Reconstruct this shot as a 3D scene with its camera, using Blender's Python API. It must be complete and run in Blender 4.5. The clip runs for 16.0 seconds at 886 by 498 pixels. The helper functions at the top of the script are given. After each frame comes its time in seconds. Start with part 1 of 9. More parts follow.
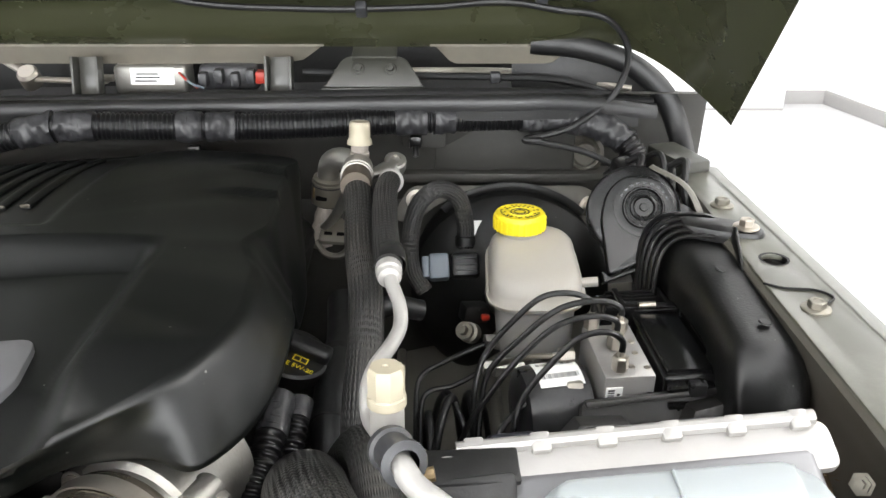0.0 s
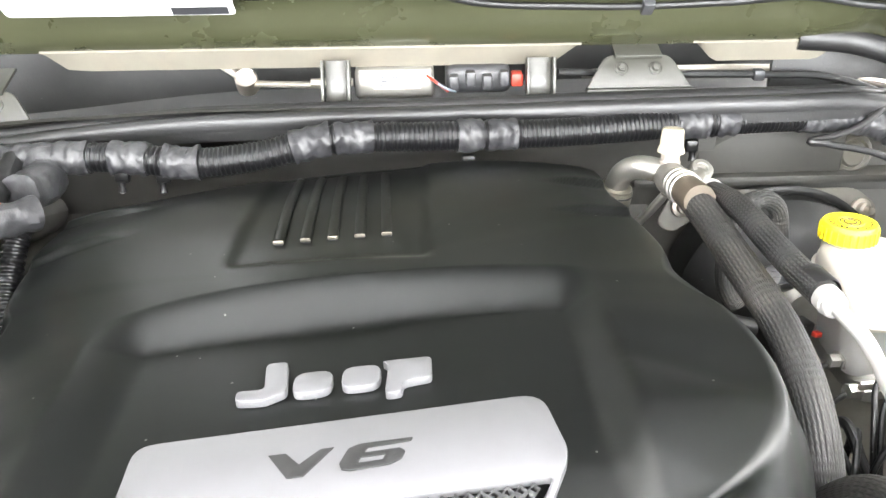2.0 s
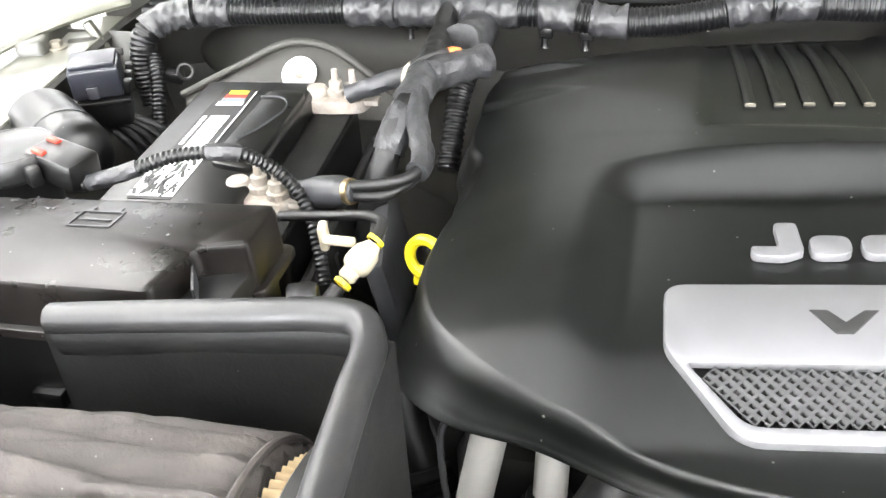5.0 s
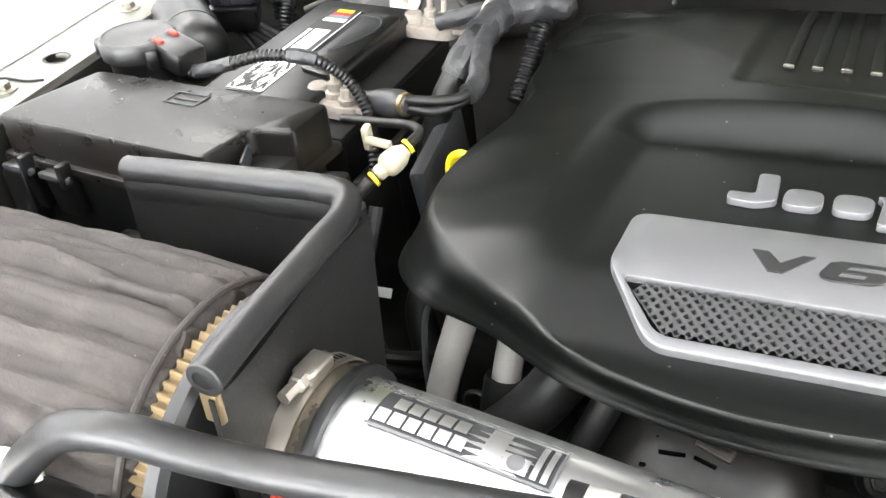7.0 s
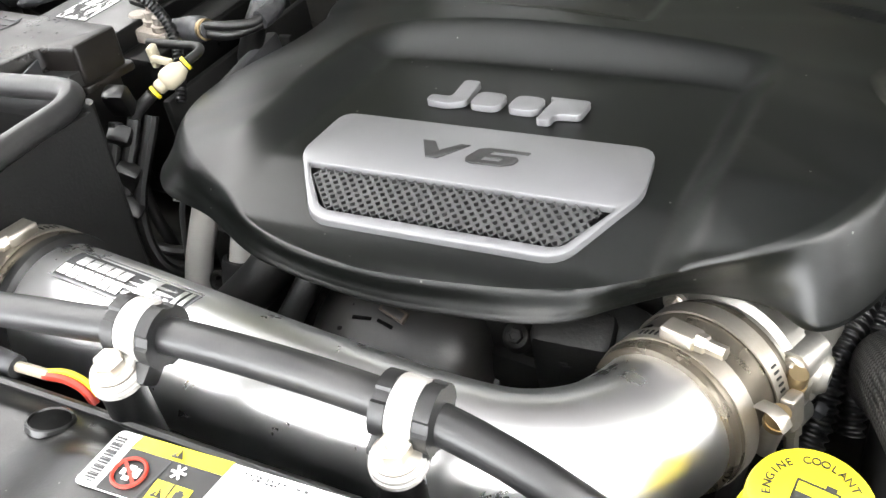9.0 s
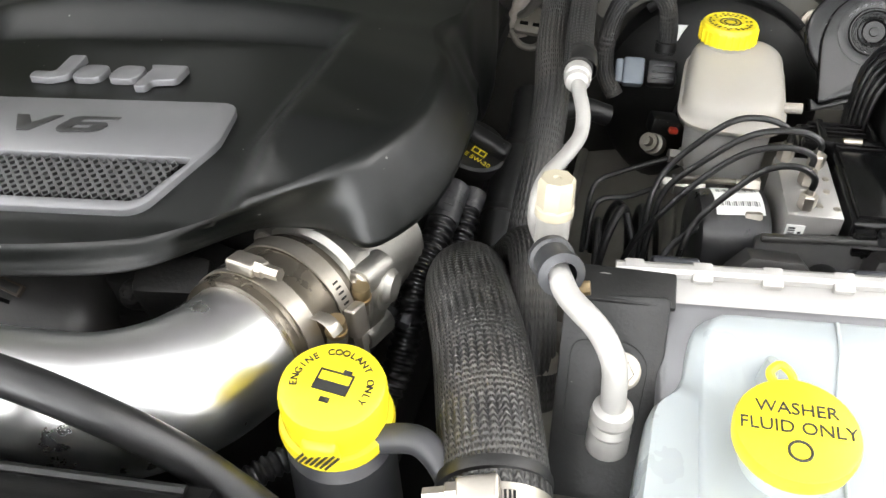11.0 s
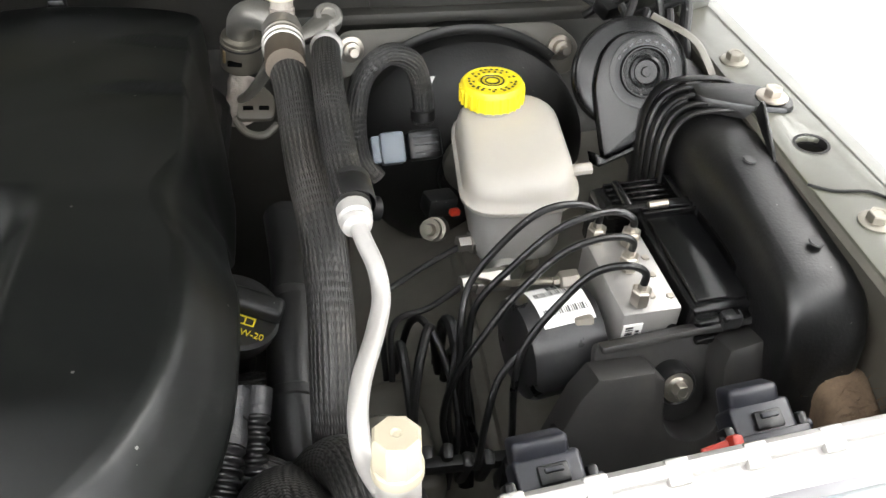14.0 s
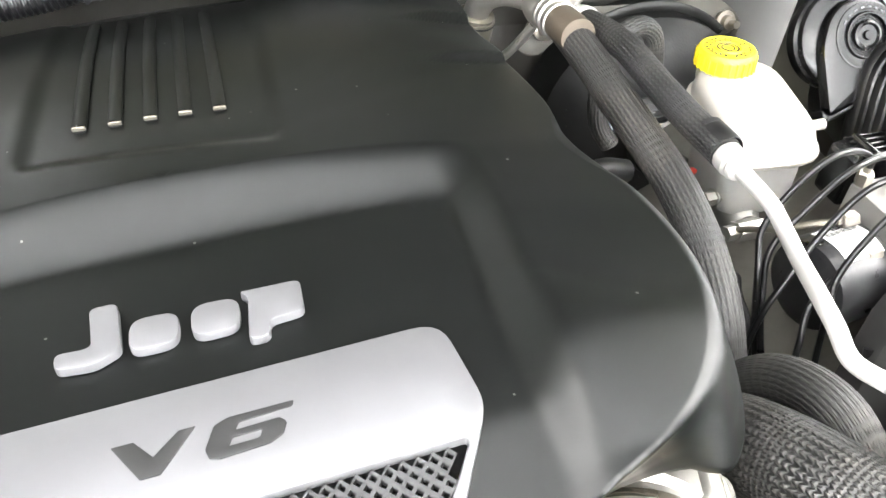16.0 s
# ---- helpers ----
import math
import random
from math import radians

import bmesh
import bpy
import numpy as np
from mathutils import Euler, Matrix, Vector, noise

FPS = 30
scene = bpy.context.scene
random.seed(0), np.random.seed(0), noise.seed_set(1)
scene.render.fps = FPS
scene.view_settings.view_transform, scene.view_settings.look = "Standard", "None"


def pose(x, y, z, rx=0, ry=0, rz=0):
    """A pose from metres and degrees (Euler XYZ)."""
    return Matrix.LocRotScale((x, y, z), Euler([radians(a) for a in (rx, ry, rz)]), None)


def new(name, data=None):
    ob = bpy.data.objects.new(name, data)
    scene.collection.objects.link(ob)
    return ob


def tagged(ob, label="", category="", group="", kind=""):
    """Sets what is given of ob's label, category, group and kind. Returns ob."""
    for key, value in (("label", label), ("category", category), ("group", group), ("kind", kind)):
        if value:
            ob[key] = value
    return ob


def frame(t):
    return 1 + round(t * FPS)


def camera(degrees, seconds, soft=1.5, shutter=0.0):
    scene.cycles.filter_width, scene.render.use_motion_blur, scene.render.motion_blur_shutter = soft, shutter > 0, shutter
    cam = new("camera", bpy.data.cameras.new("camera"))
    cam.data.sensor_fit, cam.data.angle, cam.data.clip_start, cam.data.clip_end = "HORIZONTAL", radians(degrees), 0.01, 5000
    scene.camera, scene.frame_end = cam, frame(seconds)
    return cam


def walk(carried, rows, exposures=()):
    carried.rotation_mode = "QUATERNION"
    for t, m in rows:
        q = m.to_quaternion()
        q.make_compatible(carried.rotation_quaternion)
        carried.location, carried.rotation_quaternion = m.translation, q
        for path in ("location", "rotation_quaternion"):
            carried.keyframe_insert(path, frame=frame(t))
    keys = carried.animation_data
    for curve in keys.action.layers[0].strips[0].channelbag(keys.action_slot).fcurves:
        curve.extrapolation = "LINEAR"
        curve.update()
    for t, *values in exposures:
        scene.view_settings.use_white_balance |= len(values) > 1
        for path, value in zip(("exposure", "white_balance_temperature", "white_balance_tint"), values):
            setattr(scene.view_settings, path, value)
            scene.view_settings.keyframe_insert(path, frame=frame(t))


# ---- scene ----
cam = camera(54.1, 16.0)
METRES, EYE, TILT, LEAN, TURN = 1.5, 1.4, -25.0, 0.0, 0.0
ROWS = [
    (0.0, 0.0, 0.0, 0.0, 0.0, 0.0, -0.0),
    (0.5, -0.039, 0.027, -0.0056, -1.36, 0.06, 0.6),
    (1.0, -0.1049, 0.0422, 0.0111, -1.69, -0.1, 0.97),
    (1.5, -0.1702, 0.0308, 0.0261, -1.72, -0.39, 1.21),
    (2.0, -0.2093, 0.0386, 0.0251, -1.68, -1.38, 1.28),
    (2.5, -0.2282, 0.0417, 0.0215, -1.64, -3.6, 1.33),
    (3.0, -0.2564, 0.0455, 0.0183, -1.36, -5.45, 1.32),
    (3.5, -0.2807, 0.0485, 0.0165, 1.1, -6.45, 1.03),
    (4.0, -0.3047, 0.0404, 0.0203, 6.01, -7.34, -0.61),
    (4.5, -0.3157, 0.0321, 0.0154, 10.41, -8.25, -2.05),
    (4.7, -0.318, 0.0276, 0.0127, 11.9243, -8.5841, -2.5625),
    (6.8, -0.2447, -0.0088, 0.006, 26.5957, -13.4627, -7.782),
    (7.0, -0.2335, -0.0063, 0.0074, 26.67, -13.85, -9.1),
    (7.5, -0.1906, -0.005, 0.0099, 27.72, -14.91, -9.29),
    (8.0, -0.1465, -0.0021, 0.0091, 28.63, -15.94, -9.09),
    (8.5, -0.1123, -0.0024, 0.0087, 29.47, -16.56, -8.73),
    (9.0, -0.0871, 0.0014, 0.0102, 27.81, -16.4, -8.73),
    (9.5, -0.0682, 0.0037, 0.0065, 25.67, -16.17, -8.5),
    (10.0, -0.035, -0.0021, 0.0082, 22.78, -15.81, -8.35),
    (10.2, -0.0237, -0.0049, 0.0106, 21.026, -15.6597, -8.004),
    (12.3, 0.0117, 0.0438, 0.024, 2.1994, -14.6313, -0.4209),
    (12.5, 0.0113, 0.0563, 0.0306, 1.31, -14.89, 0.54),
    (13.0, 0.0038, 0.0819, 0.0513, -0.37, -15.27, 1.33),
    (13.5, -0.0042, 0.0994, 0.061, -3.36, -15.68, 1.66),
    (14.0, -0.0284, 0.1084, 0.0638, -6.92, -16.02, 2.27),
    (14.5, -0.0685, 0.1144, 0.0633, -9.82, -15.95, 4.1),
    (15.0, -0.1178, 0.1195, 0.0633, -12.06, -16.01, 4.23),
    (15.5, -0.1682, 0.1195, 0.0589, -13.25, -16.02, 3.76),
    (16.0, -0.2179, 0.1092, 0.0589, -13.66, -16.08, 3.52),
]
STOPS = [(0.0, -1.35), (0.5, -0.88), (1.0, -0.17), (1.5, 0.33), (3.0, 0.48), (3.5, 0.5), (4.5, 0.43), (7.0, -0.25), (8.0, -0.15), (8.5, -0.25), (10.0, -0.57), (12.5, -1.67), (13.0, -1.25), (13.5, -0.95), (14.0, -0.92), (15.0, -0.25), (15.5, 0.3), (16.0, 0.4)]
walk(cam, [(t, pose(0, 0, EYE, TILT, LEAN, TURN) @ pose(METRES * x, METRES * y, METRES * z, 90 + pitch, roll, yaw)) for t, x, y, z, yaw, pitch, roll in ROWS], STOPS)

# ---- world, lamps ----
world = bpy.data.worlds.new("world")
scene.world = world
world.use_nodes = True
world.node_tree.nodes["Background"].inputs[0].default_value = (1, 1, 1, 1)
world.node_tree.nodes["Background"].inputs[1].default_value = 0.15
CEILING = 3.3
POWER = 0.38
# centres of the ceiling light panels, unseen and added to light the bay: x, y, length along x, length along y, watts
PANELS = [(-0.35, -2.5, 3.2, 0.7, 50), (-0.35, -3.7, 3.2, 0.7, 70), (-3.0, 0.8, 1.2, 4.2, 140), (2.4, 0.8, 1.3, 4.2, 420), (-0.35, 3.6, 3.6, 0.7, 60)]
for px, py, lx, ly, watts in PANELS:
    lamp = bpy.data.lights.new("panel_lamp", "AREA")
    lamp.shape, lamp.size, lamp.size_y, lamp.energy, lamp.color = "RECTANGLE", lx, ly, watts * POWER, (1.0, 0.985, 0.96)
    new("panel_lamp", lamp).matrix_world = pose(px, py, CEILING - 0.06)

# area lamp inside the glass, standing in for daylight through the unseen shop window behind the camera
WINDOW = (-0.4, -4.97, 1.45, 7.6, 2.3)
lamp = bpy.data.lights.new("window_lamp", "AREA")
lamp.shape, lamp.size, lamp.size_y, lamp.energy, lamp.color = "RECTANGLE", WINDOW[3], WINDOW[4], 3900 * POWER, (0.97, 0.985, 1.0)
new("window_lamp", lamp).matrix_world = pose(WINDOW[0], WINDOW[1], WINDOW[2], 90, 0, 0)
# ---- materials ----
def surface(name, color, rough=0.5, metal=0.0, vary=0.25, scale=30.0, fine=400.0, bump=0.05, spec=0.5, coat=0.0, alpha=1.0, transmission=0.0, dirt=None, dirt_amount=0.0, weave=None, rough_vary=0.12, emission=0.0, sub=0.0, specks=0.0):
    """A principled material with variation at two scales, dirt patches and fine relief."""
    m = bpy.data.materials.new(name)
    m.use_nodes = True
    nt = m.node_tree
    b = nt.nodes["Principled BSDF"]
    link = nt.links.new

    def node(kind, **values):
        n = nt.nodes.new(kind)
        for k, v in values.items():
            n.inputs[k].default_value = v
        return n
    tc = nt.nodes.new("ShaderNodeTexCoord")
    big = node("ShaderNodeTexNoise", Scale=scale, Detail=5.0, Roughness=0.6)
    small = node("ShaderNodeTexNoise", Scale=fine, Detail=3.0)
    link(tc.outputs["Object"], big.inputs["Vector"])
    link(tc.outputs["Object"], small.inputs["Vector"])
    c = np.array(color[:3])
    ramp = nt.nodes.new("ShaderNodeMix")
    ramp.data_type = "RGBA"
    ramp.inputs["A"].default_value = (*(c * (1 - vary)), 1)
    ramp.inputs["B"].default_value = (*np.minimum(c * (1 + vary), 1), 1)
    link(big.outputs["Fac"], ramp.inputs["Factor"])
    out = ramp.outputs["Result"]
    if dirt is not None:
        spots = node("ShaderNodeTexNoise", Scale=scale * 0.55, Detail=8.0, Roughness=0.72)
        link(tc.outputs["Object"], spots.inputs["Vector"])
        mr = nt.nodes.new("ShaderNodeMapRange")
        mr.inputs["From Min"].default_value, mr.inputs["From Max"].default_value = 0.48, 0.72
        mr.inputs["To Max"].default_value = dirt_amount
        link(spots.outputs["Fac"], mr.inputs["Value"])
        mx = nt.nodes.new("ShaderNodeMix")
        mx.data_type = "RGBA"
        mx.inputs["B"].default_value = (*dirt, 1)
        link(out, mx.inputs["A"])
        link(mr.outputs["Result"], mx.inputs["Factor"])
        out = mx.outputs["Result"]
    if specks:
        # sparse pale dust grains
        vo = node("ShaderNodeTexVoronoi", Scale=specks)
        link(tc.outputs["Object"], vo.inputs["Vector"])
        near = nt.nodes.new("ShaderNodeMath"); near.operation = "LESS_THAN"; near.inputs[1].default_value = 0.060
        link(vo.outputs["Distance"], near.inputs[0])
        sp = nt.nodes.new("ShaderNodeSeparateColor")
        link(vo.outputs["Color"], sp.inputs[0])
        rare = nt.nodes.new("ShaderNodeMath"); rare.operation = "GREATER_THAN"; rare.inputs[1].default_value = 0.72
        link(sp.outputs[0], rare.inputs[0])
        both = nt.nodes.new("ShaderNodeMath"); both.operation = "MULTIPLY"
        link(near.outputs[0], both.inputs[0]); link(rare.outputs[0], both.inputs[1])
        mx = nt.nodes.new("ShaderNodeMix"); mx.data_type = "RGBA"
        mx.inputs["B"].default_value = (0.17, 0.165, 0.155, 1)
        link(out, mx.inputs["A"]); link(both.outputs[0], mx.inputs["Factor"])
        out = mx.outputs["Result"]
    relief = small.outputs["Fac"]
    if weave:
        # crossing diagonal strands along the swept length
        su, sv, dark, dash = weave
        mp = []
        for sign in (1, -1):
            sep = nt.nodes.new("ShaderNodeSeparateXYZ")
            link(tc.outputs["UV"], sep.inputs[0])
            a = nt.nodes.new("ShaderNodeMath"); a.operation = "MULTIPLY"; a.inputs[1].default_value = su
            k = nt.nodes.new("ShaderNodeMath"); k.operation = "MULTIPLY_ADD"; k.inputs[1].default_value = sign * sv
            link(sep.outputs["X"], a.inputs[0]); link(sep.outputs["Y"], k.inputs[0]); link(a.outputs[0], k.inputs[2])
            sn = nt.nodes.new("ShaderNodeMath"); sn.operation = "SINE"
            link(k.outputs[0], sn.inputs[0]); mp.append(sn)
        mn = nt.nodes.new("ShaderNodeMath"); mn.operation = "MAXIMUM"
        link(mp[0].outputs[0], mn.inputs[0]); link(mp[1].outputs[0], mn.inputs[1])
        # short dashes along each row of strands
        sep = nt.nodes.new("ShaderNodeSeparateXYZ")
        link(tc.outputs["UV"], sep.inputs[0])
        dd = nt.nodes.new("ShaderNodeMath"); dd.operation = "MULTIPLY"; dd.inputs[1].default_value = dash
        ph = nt.nodes.new("ShaderNodeMath"); ph.operation = "MULTIPLY_ADD"; ph.inputs[1].default_value = 2.2
        ds = nt.nodes.new("ShaderNodeMath"); ds.operation = "SINE"
        ad = nt.nodes.new("ShaderNodeMath"); ad.operation = "MULTIPLY_ADD"; ad.inputs[1].default_value = 0.45
        link(sep.outputs["X"], dd.inputs[0]); link(mn.outputs[0], ph.inputs[0]); link(dd.outputs[0], ph.inputs[2])
        link(ph.outputs[0], ds.inputs[0]); link(ds.outputs[0], ad.inputs[0]); link(mn.outputs[0], ad.inputs[2])
        mr = nt.nodes.new("ShaderNodeMapRange")
        mr.inputs["From Min"].default_value, mr.inputs["From Max"].default_value = -0.6, 1.3
        link(ad.outputs[0], mr.inputs["Value"])
        mx = nt.nodes.new("ShaderNodeMix"); mx.data_type = "RGBA"
        mx.inputs["A"].default_value = (*(c * dark), 1)
        link(mr.outputs["Result"], mx.inputs["Factor"]); link(out, mx.inputs["B"])
        out = mx.outputs["Result"]
        relief = mr.outputs["Result"]
    link(out, b.inputs["Base Color"])
    rr = nt.nodes.new("ShaderNodeMapRange")
    rr.inputs["To Min"].default_value, rr.inputs["To Max"].default_value = max(rough - rough_vary, 0.02), min(rough + rough_vary, 1)
    link(big.outputs["Fac"], rr.inputs["Value"])
    link(rr.outputs["Result"], b.inputs["Roughness"])
    b.inputs["Metallic"].default_value = metal
    b.inputs["Specular IOR Level"].default_value = spec
    b.inputs["Coat Weight"].default_value = coat
    b.inputs["Coat Roughness"].default_value = 0.08
    b.inputs["Transmission Weight"].default_value = transmission
    if sub:
        b.inputs["Subsurface Weight"].default_value = sub
        b.inputs["Subsurface Radius"].default_value = (0.01, 0.009, 0.007)
        b.inputs["Subsurface Scale"].default_value = 0.6
    if emission:
        b.inputs["Emission Color"].default_value = (*color[:3], 1)
        b.inputs["Emission Strength"].default_value = emission
    if bump:
        bp = nt.nodes.new("ShaderNodeBump")
        bp.inputs["Strength"].default_value = bump
        bp.inputs["Distance"].default_value = 0.001
        link(relief, bp.inputs["Height"])
        link(bp.outputs["Normal"], b.inputs["Normal"])
    return m


DUST = (0.10, 0.092, 0.08)
COVER = surface("cover_plastic", (0.0016, 0.0021, 0.0018), 0.37, vary=0.12, fine=1400, bump=0.02, spec=0.43, scale=14, rough_vary=0.03, specks=75)
BLACK = surface("black_plastic", (0.0032, 0.0032, 0.0034), 0.32, vary=0.2, fine=900, bump=0.10, dirt=DUST, dirt_amount=0.04, specks=120)
MATTE = surface("matte_black_plastic", (0.0038, 0.0038, 0.0038), 0.5, vary=0.3, bump=0.2, dirt=DUST, dirt_amount=0.08, specks=130)
BROWNBLACK = surface("fuse_lid_plastic", (0.0060, 0.0050, 0.0046), 0.30, spec=0.3, vary=0.15, fine=900, bump=0.03, dirt=DUST, dirt_amount=0.06, specks=110)
GREYPL = surface("grey_plastic", (0.034, 0.035, 0.038), 0.42, vary=0.2, dirt=DUST, dirt_amount=0.15)
RUBBER = surface("rubber", (0.0048, 0.0048, 0.0051), 0.46, vary=0.25, bump=0.1, dirt=DUST, dirt_amount=0.07)
SEAL = surface("seal_rubber", (0.014, 0.014, 0.0145), 0.38, vary=0.2, bump=0.1, dirt=DUST, dirt_amount=0.12)
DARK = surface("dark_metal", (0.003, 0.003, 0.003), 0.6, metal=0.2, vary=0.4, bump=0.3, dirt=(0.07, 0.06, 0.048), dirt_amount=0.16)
OLIVE = surface("olive_paint", (0.038, 0.040, 0.021), 0.28, vary=0.10, scale=10, bump=0.02, coat=0.5)
LEDGE = surface("olive_grey_paint", (0.085, 0.085, 0.066), 0.34, vary=0.10, scale=12, bump=0.03, coat=0.4, dirt=(0.4, 0.4, 0.36), dirt_amount=0.15)
COWLGREY = surface("cowl_steel_paint", (0.040, 0.040, 0.033), 0.42, vary=0.2, bump=0.06, coat=0.2, dirt=(0.10, 0.09, 0.07), dirt_amount=0.25)
PRIMER = surface("dusty_flange_paint", (0.135, 0.125, 0.10), 0.5, vary=0.2, bump=0.1, dirt=(0.20, 0.16, 0.12), dirt_amount=0.3)
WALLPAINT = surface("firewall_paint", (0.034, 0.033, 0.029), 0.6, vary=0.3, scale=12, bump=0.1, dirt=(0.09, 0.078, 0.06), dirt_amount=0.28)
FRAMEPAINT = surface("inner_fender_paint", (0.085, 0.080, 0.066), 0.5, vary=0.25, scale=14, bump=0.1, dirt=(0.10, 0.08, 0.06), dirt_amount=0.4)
ALU = surface("cast_aluminium", (0.38, 0.37, 0.34), 0.46, metal=0.9, vary=0.15, bump=0.25, dirt=(0.22, 0.18, 0.13), dirt_amount=0.3)
MACHINED = surface("machined_aluminium", (0.37, 0.36, 0.345), 0.40, metal=0.6, vary=0.12, bump=0.08, dirt=(0.3, 0.27, 0.22), dirt_amount=0.2)
CHROME = surface("polished_aluminium", (0.86, 0.86, 0.86), 0.29, metal=1.0, vary=0.07, scale=24, fine=260, bump=0.02, rough_vary=0.06, specks=95)
STEEL = surface("zinc_steel", (0.44, 0.41, 0.36), 0.36, metal=0.9, vary=0.2, bump=0.1, dirt=(0.25, 0.17, 0.09), dirt_amount=0.3)
ORANGE = surface("orange_plastic", (0.62, 0.14, 0.02), 0.4, vary=0.1)
CORRODED = surface("corroded_zinc", (0.30, 0.27, 0.24), 0.7, metal=0.2, vary=0.3, scale=90, fine=300, bump=0.9, dirt=(0.16, 0.12, 0.09), dirt_amount=0.7)
ZINCDULL = surface("dull_zinc", (0.23, 0.215, 0.18), 0.42, metal=0.7, vary=0.25, bump=0.15, dirt=(0.16, 0.12, 0.08), dirt_amount=0.35)
# near-black for the shade of openings that are not cut into the mesh
HOLESHADE = surface("painted_hole_shade", (0.0012, 0.0012, 0.0012), 0.8, vary=0.1, bump=0.0, spec=0.1)
MESHGREY = surface("perforated_sheet", (0.016, 0.0165, 0.017), 0.48, vary=0.1, bump=0.05)
DUSTYBLACK = surface("dusty_black_casting", (0.026, 0.025, 0.024), 0.40, vary=0.3, scale=30, bump=0.08, dirt=(0.09, 0.082, 0.07), dirt_amount=0.3)
# dusty paint, base lightened to stand in for light low in the bay
APRON = surface("dusty_lifted_apron_paint", (0.21, 0.20, 0.172), 0.55, vary=0.25, scale=14, bump=0.1, dirt=(0.10, 0.08, 0.06), dirt_amount=0.4)
BRASS = surface("yellow_zinc", (0.33, 0.25, 0.14), 0.38, metal=0.85, vary=0.3, bump=0.1)
SILVER = surface("silver_paint", (0.175, 0.175, 0.182), 0.36, metal=0.45, vary=0.06, scale=60, bump=0.03, dirt=(0.2, 0.2, 0.2), dirt_amount=0.1)
PIPE = surface("frosted_aluminium_pipe", (0.39, 0.38, 0.36), 0.45, metal=0.3, vary=0.1, bump=0.1, dirt=(0.45, 0.42, 0.38), dirt_amount=0.25)
WHITE = surface("white_plastic", (0.78, 0.77, 0.74), 0.45, vary=0.06, bump=0.03)
IVORY = surface("ivory_plastic", (0.37, 0.335, 0.25), 0.45, vary=0.1, bump=0.05, dirt=(0.4, 0.33, 0.22), dirt_amount=0.2)
HORNPL = surface("horn_plastic", (0.0030, 0.0030, 0.0033), 0.24, vary=0.2, bump=0.03, spec=0.4, dirt=DUST, dirt_amount=0.03, specks=120)
SATIN = surface("satin_black_plastic", (0.0045, 0.0045, 0.0050), 0.20, vary=0.25, scale=30, bump=0.03, dirt=DUST, dirt_amount=0.08, specks=130)
MOTORPL = surface("dusty_motor_paint", (0.020, 0.020, 0.021), 0.30, vary=0.3, scale=40, bump=0.06, dirt=(0.15, 0.14, 0.125), dirt_amount=0.25, specks=150)
PLUGPL = surface("slate_plug_plastic", (0.014, 0.015, 0.021), 0.34, vary=0.2, bump=0.05, dirt=DUST, dirt_amount=0.2)
FIBRE = surface("brown_fibre", (0.16, 0.11, 0.07), 0.9, vary=0.5, scale=120, bump=0.8)
DUCTPL = surface("dusty_duct_plastic", (0.0050, 0.0050, 0.0052), 0.36, vary=0.3, scale=26, fine=500, bump=0.2, dirt=DUST, dirt_amount=0.10, specks=110)
TANKLOW = surface("stained_tank_plastic", (0.32, 0.315, 0.30), 0.42, vary=0.10, scale=22, bump=0.04, sub=0.25, dirt=(0.24, 0.22, 0.18), dirt_amount=0.3)
TANK = surface("milky_tank_plastic", (0.37, 0.35, 0.31), 0.42, vary=0.07, scale=12, bump=0.04, sub=0.35, dirt=(0.5, 0.46, 0.36), dirt_amount=0.2)
BOTTLE = surface("clear_bottle_plastic", (0.34, 0.37, 0.378), 0.30, vary=0.05, scale=10, bump=0.03, sub=0.3)
YELLOW = surface("yellow_plastic", (0.82, 0.66, 0.02), 0.38, vary=0.06, bump=0.04, dirt=(0.55, 0.42, 0.05), dirt_amount=0.2)
RED = surface("red_plastic", (0.38, 0.03, 0.015), 0.4, vary=0.1)
RUSTSLEEVE = surface("brown_zinc_sleeve", (0.075, 0.060, 0.044), 0.45, metal=0.25, vary=0.3, bump=0.15, dirt=(0.10, 0.08, 0.06), dirt_amount=0.3)
GREENDOT = surface("green_paint_dot", (0.10, 0.22, 0.09), 0.5, vary=0.1)
BLUE = surface("blue_grey_plastic", (0.15, 0.175, 0.205), 0.4, vary=0.1)
PAPER = surface("white_label", (0.80, 0.80, 0.78), 0.4, vary=0.04, bump=0.0)
# print ink; the same black paints the shade inside holes, slots and grooves
INKHOLE = surface("black_ink_and_hole_shade", (0.02, 0.02, 0.02), 0.5, vary=0.1, bump=0.0)
YLABEL = surface("yellow_label", (0.70, 0.56, 0.02), 0.4, vary=0.03, bump=0.0)
TAPE = surface("cloth_tape", (0.022, 0.022, 0.024), 0.42, vary=0.35, scale=70, fine=160, bump=0.9, dirt=(0.12, 0.12, 0.12), dirt_amount=0.3)
LOOM = surface("loom_plastic", (0.0055, 0.0055, 0.006), 0.32, vary=0.2, bump=0.05)
BRAID = surface("braided_sleeve", (0.034, 0.033, 0.031), 0.50, vary=0.3, bump=1.0, weave=(45.0, 1900.0, 0.30, 1100.0), dirt=(0.16, 0.14, 0.11), dirt_amount=0.3)
BRAIDFINE = surface("fine_braided_sleeve", (0.028, 0.0275, 0.027), 0.50, vary=0.3, bump=1.0, weave=(60.0, 2100.0, 0.22, 1300.0), dirt=(0.16, 0.14, 0.11), dirt_amount=0.3)
BRAIDBIG = surface("coarse_braided_sleeve", (0.050, 0.049, 0.047), 0.40, vary=0.3, bump=1.0, weave=(90.0, 1350.0, 0.08, 1900.0), dirt=(0.16, 0.14, 0.11), dirt_amount=0.3)
